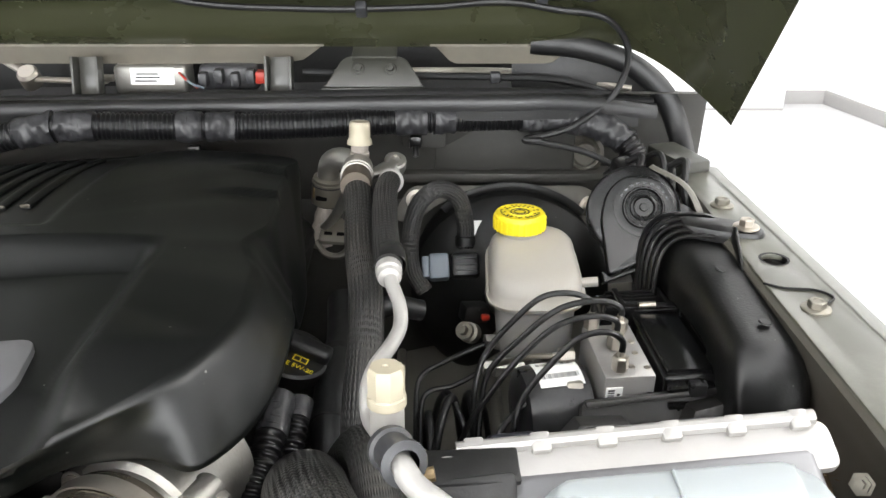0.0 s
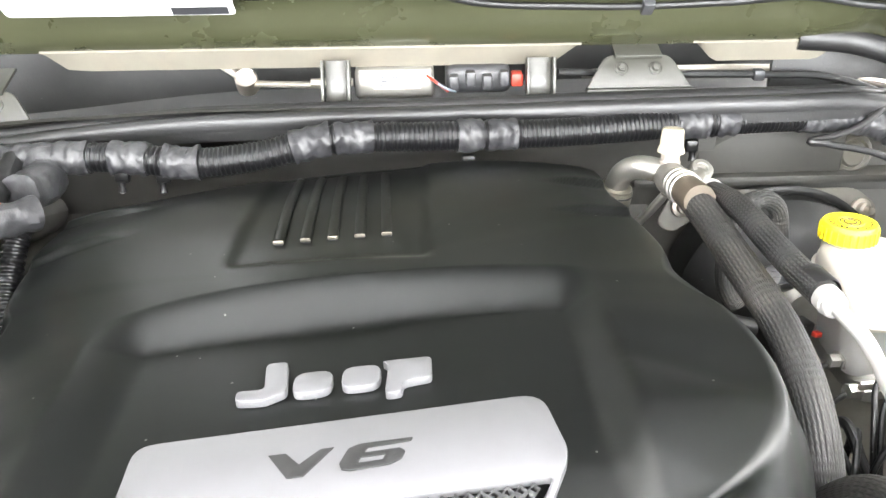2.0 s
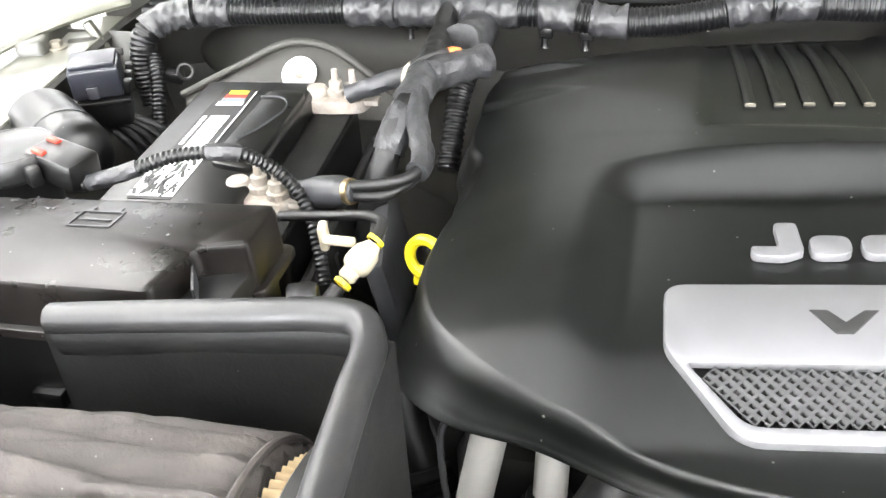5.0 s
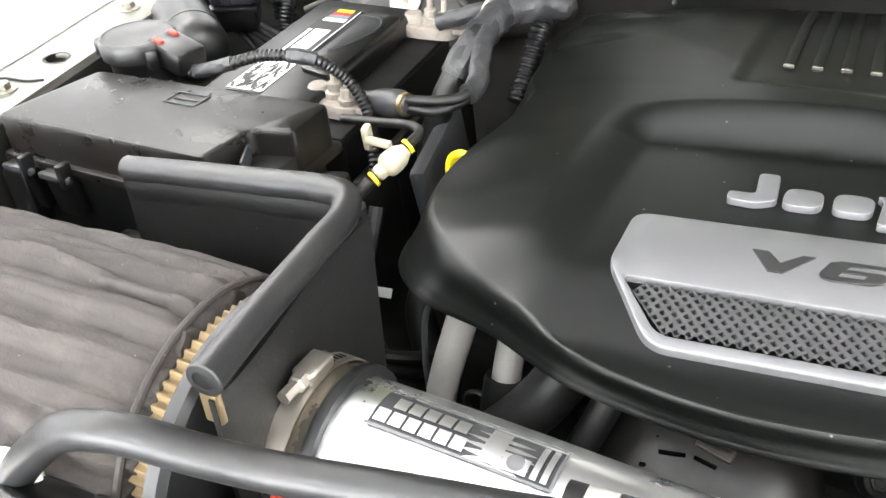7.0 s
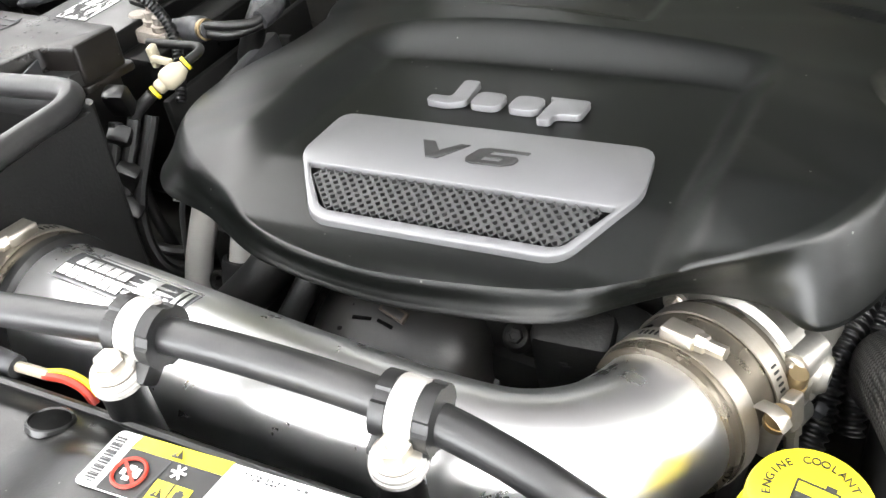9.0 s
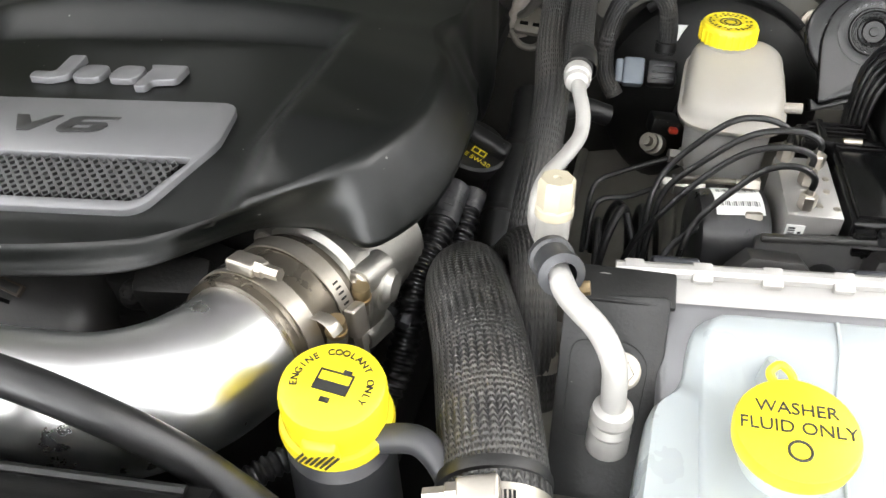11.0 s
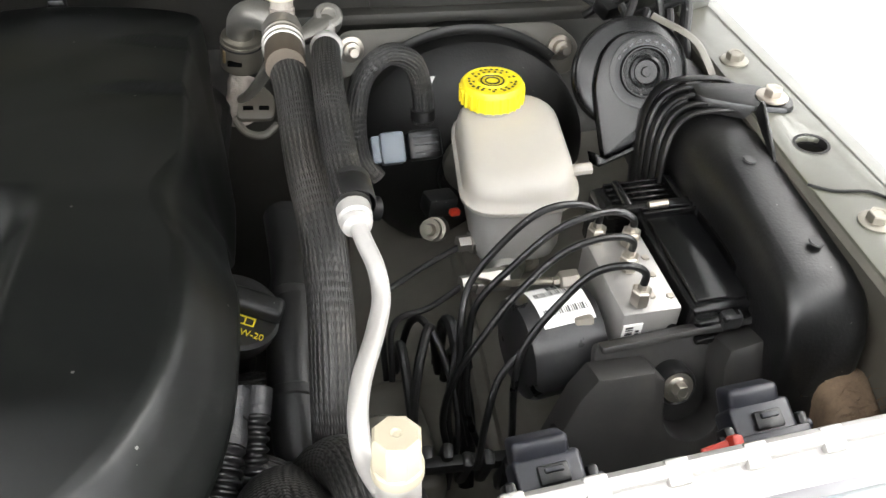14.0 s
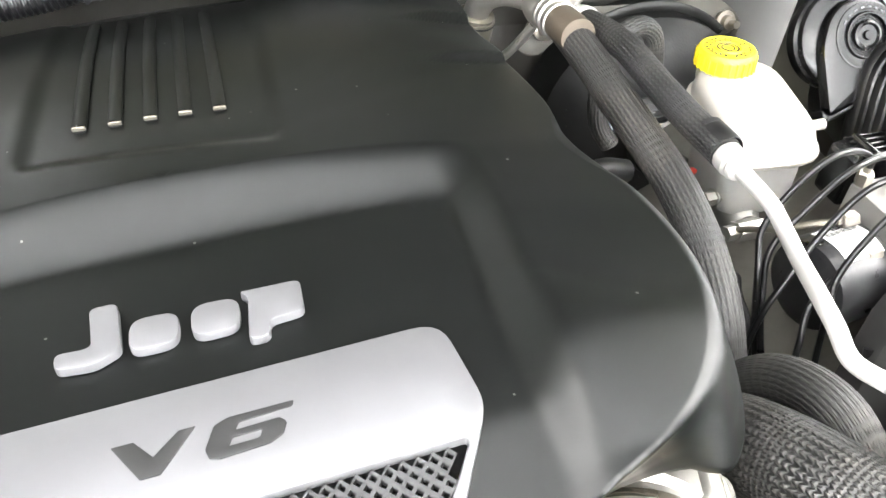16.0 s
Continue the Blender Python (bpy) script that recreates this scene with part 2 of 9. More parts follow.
FABRIC = surface("dusty_filter_cloth", (0.030, 0.025, 0.0225), 0.75, vary=0.4, scale=55, bump=0.5, dirt=(0.11, 0.092, 0.080), dirt_amount=0.28, specks=140)
PLEAT = surface("pleated_gauze", (0.210, 0.150, 0.075), 0.7, vary=0.3, bump=0.3)
FLOORMAT = surface("polished_floor_tile", (0.72, 0.72, 0.73), 0.22, vary=0.04, scale=2.0, fine=60, bump=0.01, dirt=(0.6, 0.6, 0.6), dirt_amount=0.1)
PLASTER = surface("white_wall_paint", (0.82, 0.82, 0.82), 0.7, vary=0.03, scale=3.0, bump=0.03)
GREYBASE = surface("grey_baseboard", (0.36, 0.35, 0.34), 0.5, vary=0.06)
LIGHTMAT = surface("lamp_diffuser", (1.0, 0.985, 0.96), 0.5, vary=0.0, bump=0.0, emission=9.0)
GLASS = surface("window_glass", (1, 1, 1), 0.02, vary=0.0, bump=0.0, transmission=1.0, rough_vary=0.0)
DAYLIGHT = surface("outdoor_brightness", (0.95, 0.98, 1.0), 1.0, vary=0.0, bump=0.0, emission=3.0)
COUPLER = surface("satin_coupler", (0.115, 0.101, 0.080), 0.28, metal=0.7, vary=0.2, bump=0.05, dirt=(0.16, 0.13, 0.09), dirt_amount=0.5)
PAD = surface("hood_liner_felt", (0.055, 0.051, 0.051), 0.9, vary=0.2, bump=0.6)


# ---- mesh tools ----
ORIGIN = {}


def thing(name, loc, label, category, group="", kind=""):
    ob = new(name)
    ob.location = loc
    ob.empty_display_size = 0.02
    ORIGIN[ob] = Vector(loc)
    return tagged(ob, label, category, group, kind)


def mesh_of(name, bm, material, origin, sharp):
    bmesh.ops.translate(bm, verts=bm.verts, vec=-origin)
    me = bpy.data.meshes.new(name)
    for f in bm.faces:
        f.smooth = True
    bm.to_mesh(me)
    bm.free()
    me.set_sharp_from_angle(angle=radians(sharp))
    me.materials.append(material)
    return me


def part(name, bm, material, parent, label="", sharp=35):
    o = ORIGIN[parent]
    ob = new(name, mesh_of(name, bm, material, o, sharp))
    ob.parent = parent
    ORIGIN[ob] = o
    return tagged(ob, label)


def solo(name, bm, material, label, category, group="", kind="", sharp=35):
    c = Vector()
    for v in bm.verts:
        c += v.co
    c /= max(len(bm.verts), 1)
    ob = new(name, mesh_of(name, bm, material, c, sharp))
    ob.location = c
    ORIGIN[ob] = c
    return tagged(ob, label, category, group, kind)


def axis(loc, z, x=(1, 0, 0)):
    """A frame at loc whose z runs along z and whose x leans to x."""
    z = Vector(z).normalized()
    y = z.cross(Vector(x))
    if y.length < 1e-4:
        y = z.cross(Vector((0, 1, 0)))
    y.normalize()
    x = y.cross(z)
    return Matrix(((x.x, y.x, z.x, loc[0]), (x.y, y.y, z.y, loc[1]), (x.z, y.z, z.z, loc[2]), (0, 0, 0, 1)))


def box(sx, sy, sz, m=None, bevel=0.002, seg=2, bm=None):
    t = bmesh.new()
    bmesh.ops.create_cube(t, size=1)
    bmesh.ops.scale(t, vec=(sx, sy, sz), verts=t.verts)
    if bevel:
        bmesh.ops.bevel(t, geom=t.edges[:], offset=min(bevel, 0.45 * min(sx, sy, sz)), segments=seg, affect="EDGES", profile=0.5)
    return into(t, m, bm)


def into(t, m, bm):
    """Moves the mesh t by m, and into bm where one is given."""
    if m is not None:
        bmesh.ops.transform(t, matrix=m, verts=t.verts)
    if bm is None:
        return t
    me = bpy.data.meshes.new("t")
    t.to_mesh(me)
    t.free()
    bm.from_mesh(me)
    bpy.data.meshes.remove(me)
    return bm


def lathe(profile, m=None, n=32, bm=None, cap=True):
    """A turned body about z from (radius, height) pairs."""
    t = bmesh.new()
    rings = []
    for r, z in profile:
        rings.append([t.verts.new((r * math.cos(2 * math.pi * i / n), r * math.sin(2 * math.pi * i / n), z)) for i in range(n)])
    for a, b in zip(rings, rings[1:]):
        for i in range(n):
            t.faces.new((a[i], a[(i + 1) % n], b[(i + 1) % n], b[i]))
    if cap:
        if profile[0][0] > 1e-6:
            t.faces.new(rings[0][::-1])
        if profile[-1][0] > 1e-6:
            t.faces.new(rings[-1])
    bmesh.ops.remove_doubles(t, verts=t.verts, dist=1e-6)
    return into(t, m, bm)


def curve(pts, step=0.006, closed=False):
    """A smooth line through the points, sampled evenly."""
    P = [Vector(p) for p in pts]
    n = len(P)
    out = []
    spans = n if closed else n - 1
    for i in range(spans):
        p1, p2 = P[i], P[(i + 1) % n]
        p0 = P[i - 1] if (i or closed) else p1 * 2 - p2
        p3 = P[(i + 2) % n] if (i + 2 < n or closed) else p2 * 2 - p1
        d1, d2, d3 = max((p1 - p0).length, 1e-6) ** 0.5, max((p2 - p1).length, 1e-6) ** 0.5, max((p3 - p2).length, 1e-6) ** 0.5
        m1 = (p1 - p0) / d1 - (p2 - p0) / (d1 + d2) + (p2 - p1) / d2
        m2 = (p2 - p1) / d2 - (p3 - p1) / (d2 + d3) + (p3 - p2) / d3
        m1, m2 = m1 * d2, m2 * d2
        k = max(2, int(math.ceil((p2 - p1).length / step * 1.3)))
        for j in range(k):
            u = j / k
            out.append(p1 * (2 * u ** 3 - 3 * u ** 2 + 1) + m1 * (u ** 3 - 2 * u ** 2 + u) + p2 * (-2 * u ** 3 + 3 * u ** 2) + m2 * (u ** 3 - u ** 2))
    if not closed:
        out.append(P[-1])
    return out


def stretch(line, a, b):
    """The piece of a sampled line between two shares of its length."""
    d = [0.0]
    for p, q in zip(line, line[1:]):
        d.append(d[-1] + (q - p).length)
    return [p for p, s in zip(line, d) if a * d[-1] <= s <= b * d[-1]]


def sweep(line, r, n=14, cap=True, closed=False, flat=1.0, up=None, bm=None):
    """A round tube along a sampled line; r is a radius or a function of the distance along it and the angle."""
    t = bmesh.new()
    uv = t.loops.layers.uv.new("UVMap")
    L = [Vector(p) for p in line]
    cnt = len(L)
    rings, dist = [], 0.0
    nrm = None
    S = []
    for i, p in enumerate(L):
        a = L[i - 1] if (i or closed) else p
        b = L[(i + 1) % cnt] if (i + 1 < cnt or closed) else p
        tan = (b - a).normalized()
        if nrm is None:
            ref = Vector(up) if up else (Vector((0, 0, 1)) if abs(tan.z) < 0.9 else Vector((0, 1, 0)))
            nrm = (ref - tan * ref.dot(tan)).normalized()
        else:
            nrm = (nrm - tan * nrm.dot(tan)).normalized()
        if i:
            dist += (p - L[i - 1]).length
        S.append(dist)
        side = tan.cross(nrm)
        ring = []
        for j in range(n):
            an = 2 * math.pi * j / n
            rad = r(dist, an) if callable(r) else r
            ring.append(t.verts.new(p + nrm * (math.cos(an) * rad * flat) + side * (math.sin(an) * rad)))
        rings.append(ring)
    rv = r(0, 0) if callable(r) else r
    pairs = list(zip(range(cnt - 1), range(1, cnt))) + ([(cnt - 1, 0)] if closed else [])
    for i, k in pairs:
        for j in range(n):
            f = t.faces.new((rings[i][j], rings[i][(j + 1) % n], rings[k][(j + 1) % n], rings[k][j]))
            for lp, (s, q) in zip(f.loops, ((S[i], j), (S[i], j + 1), (S[k], j + 1), (S[k], j))):
                lp[uv].uv = (s, q / n * 2 * math.pi * rv)
    if cap and not closed:
        t.faces.new(rings[0][::-1])
        t.faces.new(rings[-1])
    bmesh.ops.recalc_face_normals(t, faces=t.faces)
    return into(t, None, bm)


def ribbed(r, depth, pitch):
    return lambda s, a: r + depth * (0.5 + 0.5 * math.copysign(abs(math.cos(2 * math.pi * s / pitch)) ** 0.6, math.cos(2 * math.pi * s / pitch)))


def lumpy(r, amp, scale=60.0, seed=0.0):
    return lambda s, a: r + amp * noise.noise(Vector((s * scale + seed, math.cos(a) * 1.6, math.sin(a) * 1.6 + seed)))


def rounded(poly, r, seg=5):
    """A polygon with its corners rounded; r may be one radius or one for each corner."""
    out = []
    n = len(poly)
    for i in range(n):
        p, a, b = Vector(poly[i]), Vector(poly[i - 1]), Vector(poly[(i + 1) % n])
        rad = r[i] if isinstance(r, (list, tuple)) else r
        u, v = (a - p), (b - p)
        k = min(rad, 0.48 * u.length, 0.48 * v.length)
        s, e = p + u.normalized() * k, p + v.normalized() * k
        for j in range(seg + 1):
            t = j / seg
            out.append(s * (1 - t) ** 2 + p * 2 * t * (1 - t) + e * t ** 2)
    return out


def slab(poly, thick, m=None, bevel=0.0008, holes=(), bm=None, zf=None):
    """A plate from a flat outline (x, y) with holes, its top at z = 0, or on zf(x, y)."""
    t = bmesh.new()
    loops = [poly, *holes]
    for lp in loops:
        vs = [t.verts.new((p[0], p[1], 0)) for p in lp]
        for a, b in zip(vs, vs[1:] + vs[:1]):
            t.edges.new((a, b))
    bmesh.ops.triangle_fill(t, edges=t.edges[:], use_beauty=True)
    for f in t.faces:
        if f.normal.z < 0:
            f.normal_flip()
    res = bmesh.ops.extrude_face_region(t, geom=t.faces[:])
    low = [g for g in res["geom"] if isinstance(g, bmesh.types.BMVert)]
    bmesh.ops.translate(t, verts=low, vec=(0, 0, -thick))
    bmesh.ops.recalc_face_normals(t, faces=t.faces)
    if bevel:
        ed = [e for e in t.edges if len(e.link_faces) == 2 and e.calc_face_angle(0) > 0.9 and e.verts[0].co.z > -1e-6 and e.verts[1].co.z > -1e-6]
        if ed:
            bmesh.ops.bevel(t, geom=ed, offset=bevel, segments=2, affect="EDGES", profile=0.5)
    if zf:
        for v in t.verts:
            v.co.z += zf(v.co.x, v.co.y)
    return into(t, m, bm)


def hexbolt(m, r=0.006, h=0.005, flange=0.009, bm=None):
    """A hexagon head on a round flange; z is the bolt's axis, z = 0 the seat."""
    bm = lathe([(0, 0), (flange, 0), (flange, 0.0012), (flange * 0.8, 0.0022), (0, 0.0022)], m, 24, bm, cap=False)
    t = bmesh.new()
    rings = []
    for rad, z in ((r, 0.002), (r, 0.002 + h * 0.85), (r * 0.88, 0.002 + h), (r * 0.55, 0.002 + h), (r * 0.5, 0.0015 + h)):
        rings.append([t.verts.new((rad * math.cos(math.pi * i / 3), rad * math.sin(math.pi * i / 3), z)) for i in range(6)])
    for a, b in zip(rings, rings[1:]):
        for i in range(6):
            t.faces.new((a[i], a[(i + 1) % 6], b[(i + 1) % 6], b[i]))
    t.faces.new(rings[-1])
    return into(t, m, bm)


def lettering(words, size, m, thick=0.0006, align="CENTER", shear=0.0, bold=0.0, bm=None):
    """Raised letters from the built-in font, as a mesh on the frame m."""
    cu = bpy.data.curves.new("letters", "FONT")
    cu.body, cu.size, cu.extrude, cu.align_x, cu.align_y, cu.shear, cu.offset, cu.resolution_u = words, size, thick, align, "CENTER", shear, bold, 3
    ob = bpy.data.objects.new("letters", cu)
    scene.collection.objects.link(ob)
    me = bpy.data.meshes.new_from_object(ob.evaluated_get(bpy.context.evaluated_depsgraph_get()))
    bpy.data.objects.remove(ob)
    t = bmesh.new()
    t.from_mesh(me)
    bpy.data.meshes.remove(me)
    return into(t, m, bm)


def bars(rects, m, thick=0.0003, bm=None):
    """Flat marks (x0, y0, x1, y1) on the frame m."""
    bm = bm or bmesh.new()
    for x0, y0, x1, y1 in rects:
        box(abs(x1 - x0), abs(y1 - y0), thick, m @ Matrix.Translation(((x0 + x1) / 2, (y0 + y1) / 2, 0)), 0, bm=bm)
    return bm


def mirror_ring(loc, z, r, tube, n=40, bm=None):
    t = curve([axis(loc, z) @ Vector((r * math.cos(2 * math.pi * i / n), r * math.sin(2 * math.pi * i / n), 0)) for i in range(n)], 0.02, True)
    return sweep(t, tube, 8, closed=True, bm=bm)


def smooth(a, b, x):
    t = min(max((x - a) / (b - a), 0.0), 1.0)
    return t * t * (3 - 2 * t)

# ---- the room ----
def room():
    solo("floor", box(12, 13, 0.1, Matrix.Translation((0, 1.5, -0.05)), 0), FLOORMAT, "polished pale grey showroom floor", "floor", kind="structure")
    solo("wall_north", box(12, 0.12, CEILING, Matrix.Translation((0, 5.12, CEILING / 2)), 0), PLASTER, "white painted showroom wall", "wall", kind="structure")
    wx, wy, wz, wide, high = WINDOW
    y0 = -5.06
    bm = box(12, 0.12, wz - high / 2, Matrix.Translation((0, y0, (wz - high / 2) / 2)), 0)
    box(12, 0.12, CEILING - wz - high / 2, Matrix.Translation((0, y0, (CEILING + wz + high / 2) / 2)), 0, bm=bm)
    for a, b in ((-6, wx - wide / 2), (wx + wide / 2, 6)):
        box(b - a, 0.12, high, Matrix.Translation(((a + b) / 2, y0, wz)), 0, bm=bm)
    solo("wall_south", bm, PLASTER, "white painted showroom wall round the shop window", "wall", kind="structure")
    w = thing("window_1", (wx, y0, wz), "wide shop window with white frames, bright daylight behind", "window", kind="structure")
    for k in range(5):
        part("window_frame", box(0.05, 0.08, high - 0.1, Matrix.Translation((wx - wide / 2 + 0.025 + (wide - 0.05) * k / 4, y0, wz)), 0.004), WHITE, w)
    for s in (-1, 1):
        part("window_frame", box(wide, 0.08, 0.05, Matrix.Translation((wx, y0, wz + s * (high / 2 - 0.025))), 0.004), WHITE, w)
    for k in range(4):
        pane = part("pane", box(wide / 4 - 0.05, 0.008, high - 0.1, Matrix.Translation((wx - wide / 2 + wide * (k + 0.5) / 4, y0, wz)), 0), GLASS, w)
        pane.visible_shadow = False
    solo("backdrop", box(16, 0.02, 6, Matrix.Translation((0, -9.0, 2.0)), 0), DAYLIGHT, "plain bright outdoor distance beyond the shop window", "backdrop", kind="structure")
    solo("wall_west", box(0.12, 10.06, CEILING, Matrix.Translation((-4.6, 0.03, CEILING / 2)), 0), PLASTER, "white painted showroom wall", "wall", kind="structure")
    # the wall that comes towards the car, at an angle
    m = axis((2.27, 5.06, 0), (0, 0, 1), (0.30, -0.95, 0))
    solo("wall_east", box(11, 0.12, CEILING, m @ Matrix.Translation((5.5, 0.06, CEILING / 2)), 0), PLASTER, "white painted showroom wall beside a grey baseboard", "wall", kind="structure")
    solo("baseboard", box(4, 0.012, 0.08, m @ Matrix.Translation((2.0, -0.008, 0.04)), 0.002), GREYBASE, "grey baseboard along the white wall", "baseboard", kind="structure")
    solo("baseboard", box(0.25, 0.012, 0.08, Matrix.Translation((2.14, 5.05, 0.04)), 0.002), GREYBASE, "grey baseboard along the white wall", "baseboard", kind="structure")
    solo("ceiling", box(12, 13, 0.1, Matrix.Translation((0, 1.5, CEILING + 0.05)), 0), PLASTER, "white showroom ceiling", "ceiling", kind="structure")
    for px, py, lx, ly, watts in PANELS:
        c = thing("ceiling_light", (px, py, CEILING - 0.03), "flat white rectangular ceiling light panel, switched on, added out of view", "ceiling light", "ceiling lights")
        part("housing", box(lx + 0.06, ly + 0.06, 0.03, Matrix.Translation((px, py, CEILING - 0.015)), 0.004), WHITE, c)
        part("diffuser", box(lx, ly, 0.012, Matrix.Translation((px, py, CEILING - 0.036)), 0.003), LIGHTMAT, c, "glowing white diffuser")
    s = thing("wall_partition", (1.6, 4.9, 0), "low white partition panel with a dark foot line", "partition")
    part("panel", box(1.5, 0.1, 2.2, Matrix.Translation((1.22, 4.95, 1.115)), 0.003), PLASTER, s)
    part("foot", box(1.5, 0.08, 0.015, Matrix.Translation((1.22, 4.945, 0.0075)), 0), GREYBASE, s)


room()


# ---- body of the car round the engine bay ----
MID = -0.345  # the car's centre line
def ledge(side):
    """One fender's top flange with its bolts, and the body side under it."""
    z = 1.09 if side > 0 else 1.105
    IN = [(0.12, 0.262), (0.42, 0.258), (0.62, 0.250), (0.86, 0.246)] if side > 0 else [(0.12, 0.277), (0.36, 0.292), (0.46, 0.312), (0.55, 0.330), (0.66, 0.352), (0.86, 0.388)]
    OUT = [(0.12, 0.318), (0.45, 0.312), (0.66, 0.296), (0.86, 0.280)] if side > 0 else [(0.12, 0.345), (0.36, 0.362), (0.46, 0.376), (0.55, 0.396), (0.66, 0.420), (0.86, 0.452)]
    inner = [(x, y) for y, x in IN[::-1]]
    outer = [(x, y) for y, x in OUT]
    put = (lambda p: p) if side > 0 else (lambda p: (2 * MID - p[0] + 0.012, p[1]))
    poly = [put(p) for p in inner[::-1]] + [put(p) for p in outer[::-1]]
    t = thing("fender", (*put((0.28, 0.5)), z), "olive-grey painted fender flange with zinc bolts and an oval hole", "fender", "fenders")
    hx, hy = put((0.273, 0.645)) if side > 0 else put((0.344, 0.480))
    hole = [(hx + 0.011 * math.cos(a), hy + 0.009 * math.sin(a)) for a in np.linspace(0, 2 * math.pi, 20, endpoint=False)]
    part("flange", slab(poly, 0.004, Matrix.Translation((0, 0, z)), 0.0015, [hole]), LEDGE, t)
    part("hole_rim", lathe([(0.0125, 0.0004), (0.0105, 0.0002), (0.0100, -0.006), (0.0112, -0.006)], Matrix.Translation((hx, hy, z)), 24, cap=False), DARK, t)
    # seam of the two overlapping sheets
    sx, sy = (0.0, 0.0) if side > 0 else (0.066, -0.160)
    line = curve([(*put((x + sx, y + sy)), z + 0.001) for x, y in ((0.249, 0.600), (0.262, 0.592), (0.286, 0.588), (0.294, 0.577), (0.285, 0.566))], 0.004)
    part("seam", sweep(line, 0.0010, 8), DARK, t)
    for bx, by in ((0.264, 0.762), (0.2745, 0.560), (0.285, 0.30)) if side > 0 else ((0.332, 0.412), (0.372, 0.600), (0.405, 0.76)):
        x, y = put((bx, by))
        part("bolt", hexbolt(axis((x, y, z), (0, 0, 1), (0.8, 0.6, 0)), 0.0068, 0.0055, 0.011), ZINCDULL, t, "zinc-plated hexagon bolt")
    # outer skin, rolled over from the flange and down the side
    bm = bmesh.new()
    rows = []
    for k in range(30):
        y = 0.875 - k * 0.0335
        xo = np.interp(y, [p[0] for p in OUT], [p[1] for p in OUT])
        prof = [(xo - 0.002, z + 0.0005), (xo + 0.012, z - 0.002), (xo + 0.02, z - 0.010), (xo + 0.023, z - 0.03), (xo + 0.026, z - 0.12), (xo + 0.03, z - 0.35), (xo + 0.02, z - 0.6)]
        rows.append([bm.verts.new((put((px, y))[0], y, pz)) for px, pz in prof])
    for a, b in zip(rows, rows[1:]):
        for i in range(len(a) - 1):
            bm.faces.new((a[i], a[i + 1], b[i + 1], b[i]))
    bmesh.ops.recalc_face_normals(bm, faces=bm.faces)
    part("outer_skin", bm, LEDGE, t)
    # wall under the flange on the engine's side
    bm = bmesh.new()
    rows = []
    for k in range(20):
        y = 0.93 - k * 0.045
        xi = np.interp(y, [p[0] for p in IN], [p[1] for p in IN])
        prof = [(xi + 0.001, z - 0.001), (xi - 0.003, z - 0.006), (xi + 0.004, z - 0.03), (xi + 0.012, z - 0.05), (xi + 0.006, z - 0.14), (xi - 0.02, z - 0.22), (xi - 0.03, z - 0.45)]
        rows.append([bm.verts.new((put((px, y))[0], y, pz)) for px, pz in prof])
    for a, b in zip(rows, rows[1:]):
        for i in range(len(a) - 1):
            bm.faces.new((a[i], a[i + 1], b[i + 1], b[i]))
    bmesh.ops.recalc_face_normals(bm, faces=bm.faces)
    # the passenger's side takes the darker WALLPAINT
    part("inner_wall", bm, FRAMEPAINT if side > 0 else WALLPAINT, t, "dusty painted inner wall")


ledge(1)
ledge(-1)


def loft(rows, closed=False):
    bm = bmesh.new()
    vs = [[bm.verts.new(p) for p in row] for row in rows]
    for a, b in zip(vs, vs[1:]):
        for i in range(len(a) - 1):
            bm.faces.new((a[i], a[i + 1], b[i + 1], b[i]))
    bmesh.ops.recalc_face_normals(bm, faces=bm.faces)
    return bm


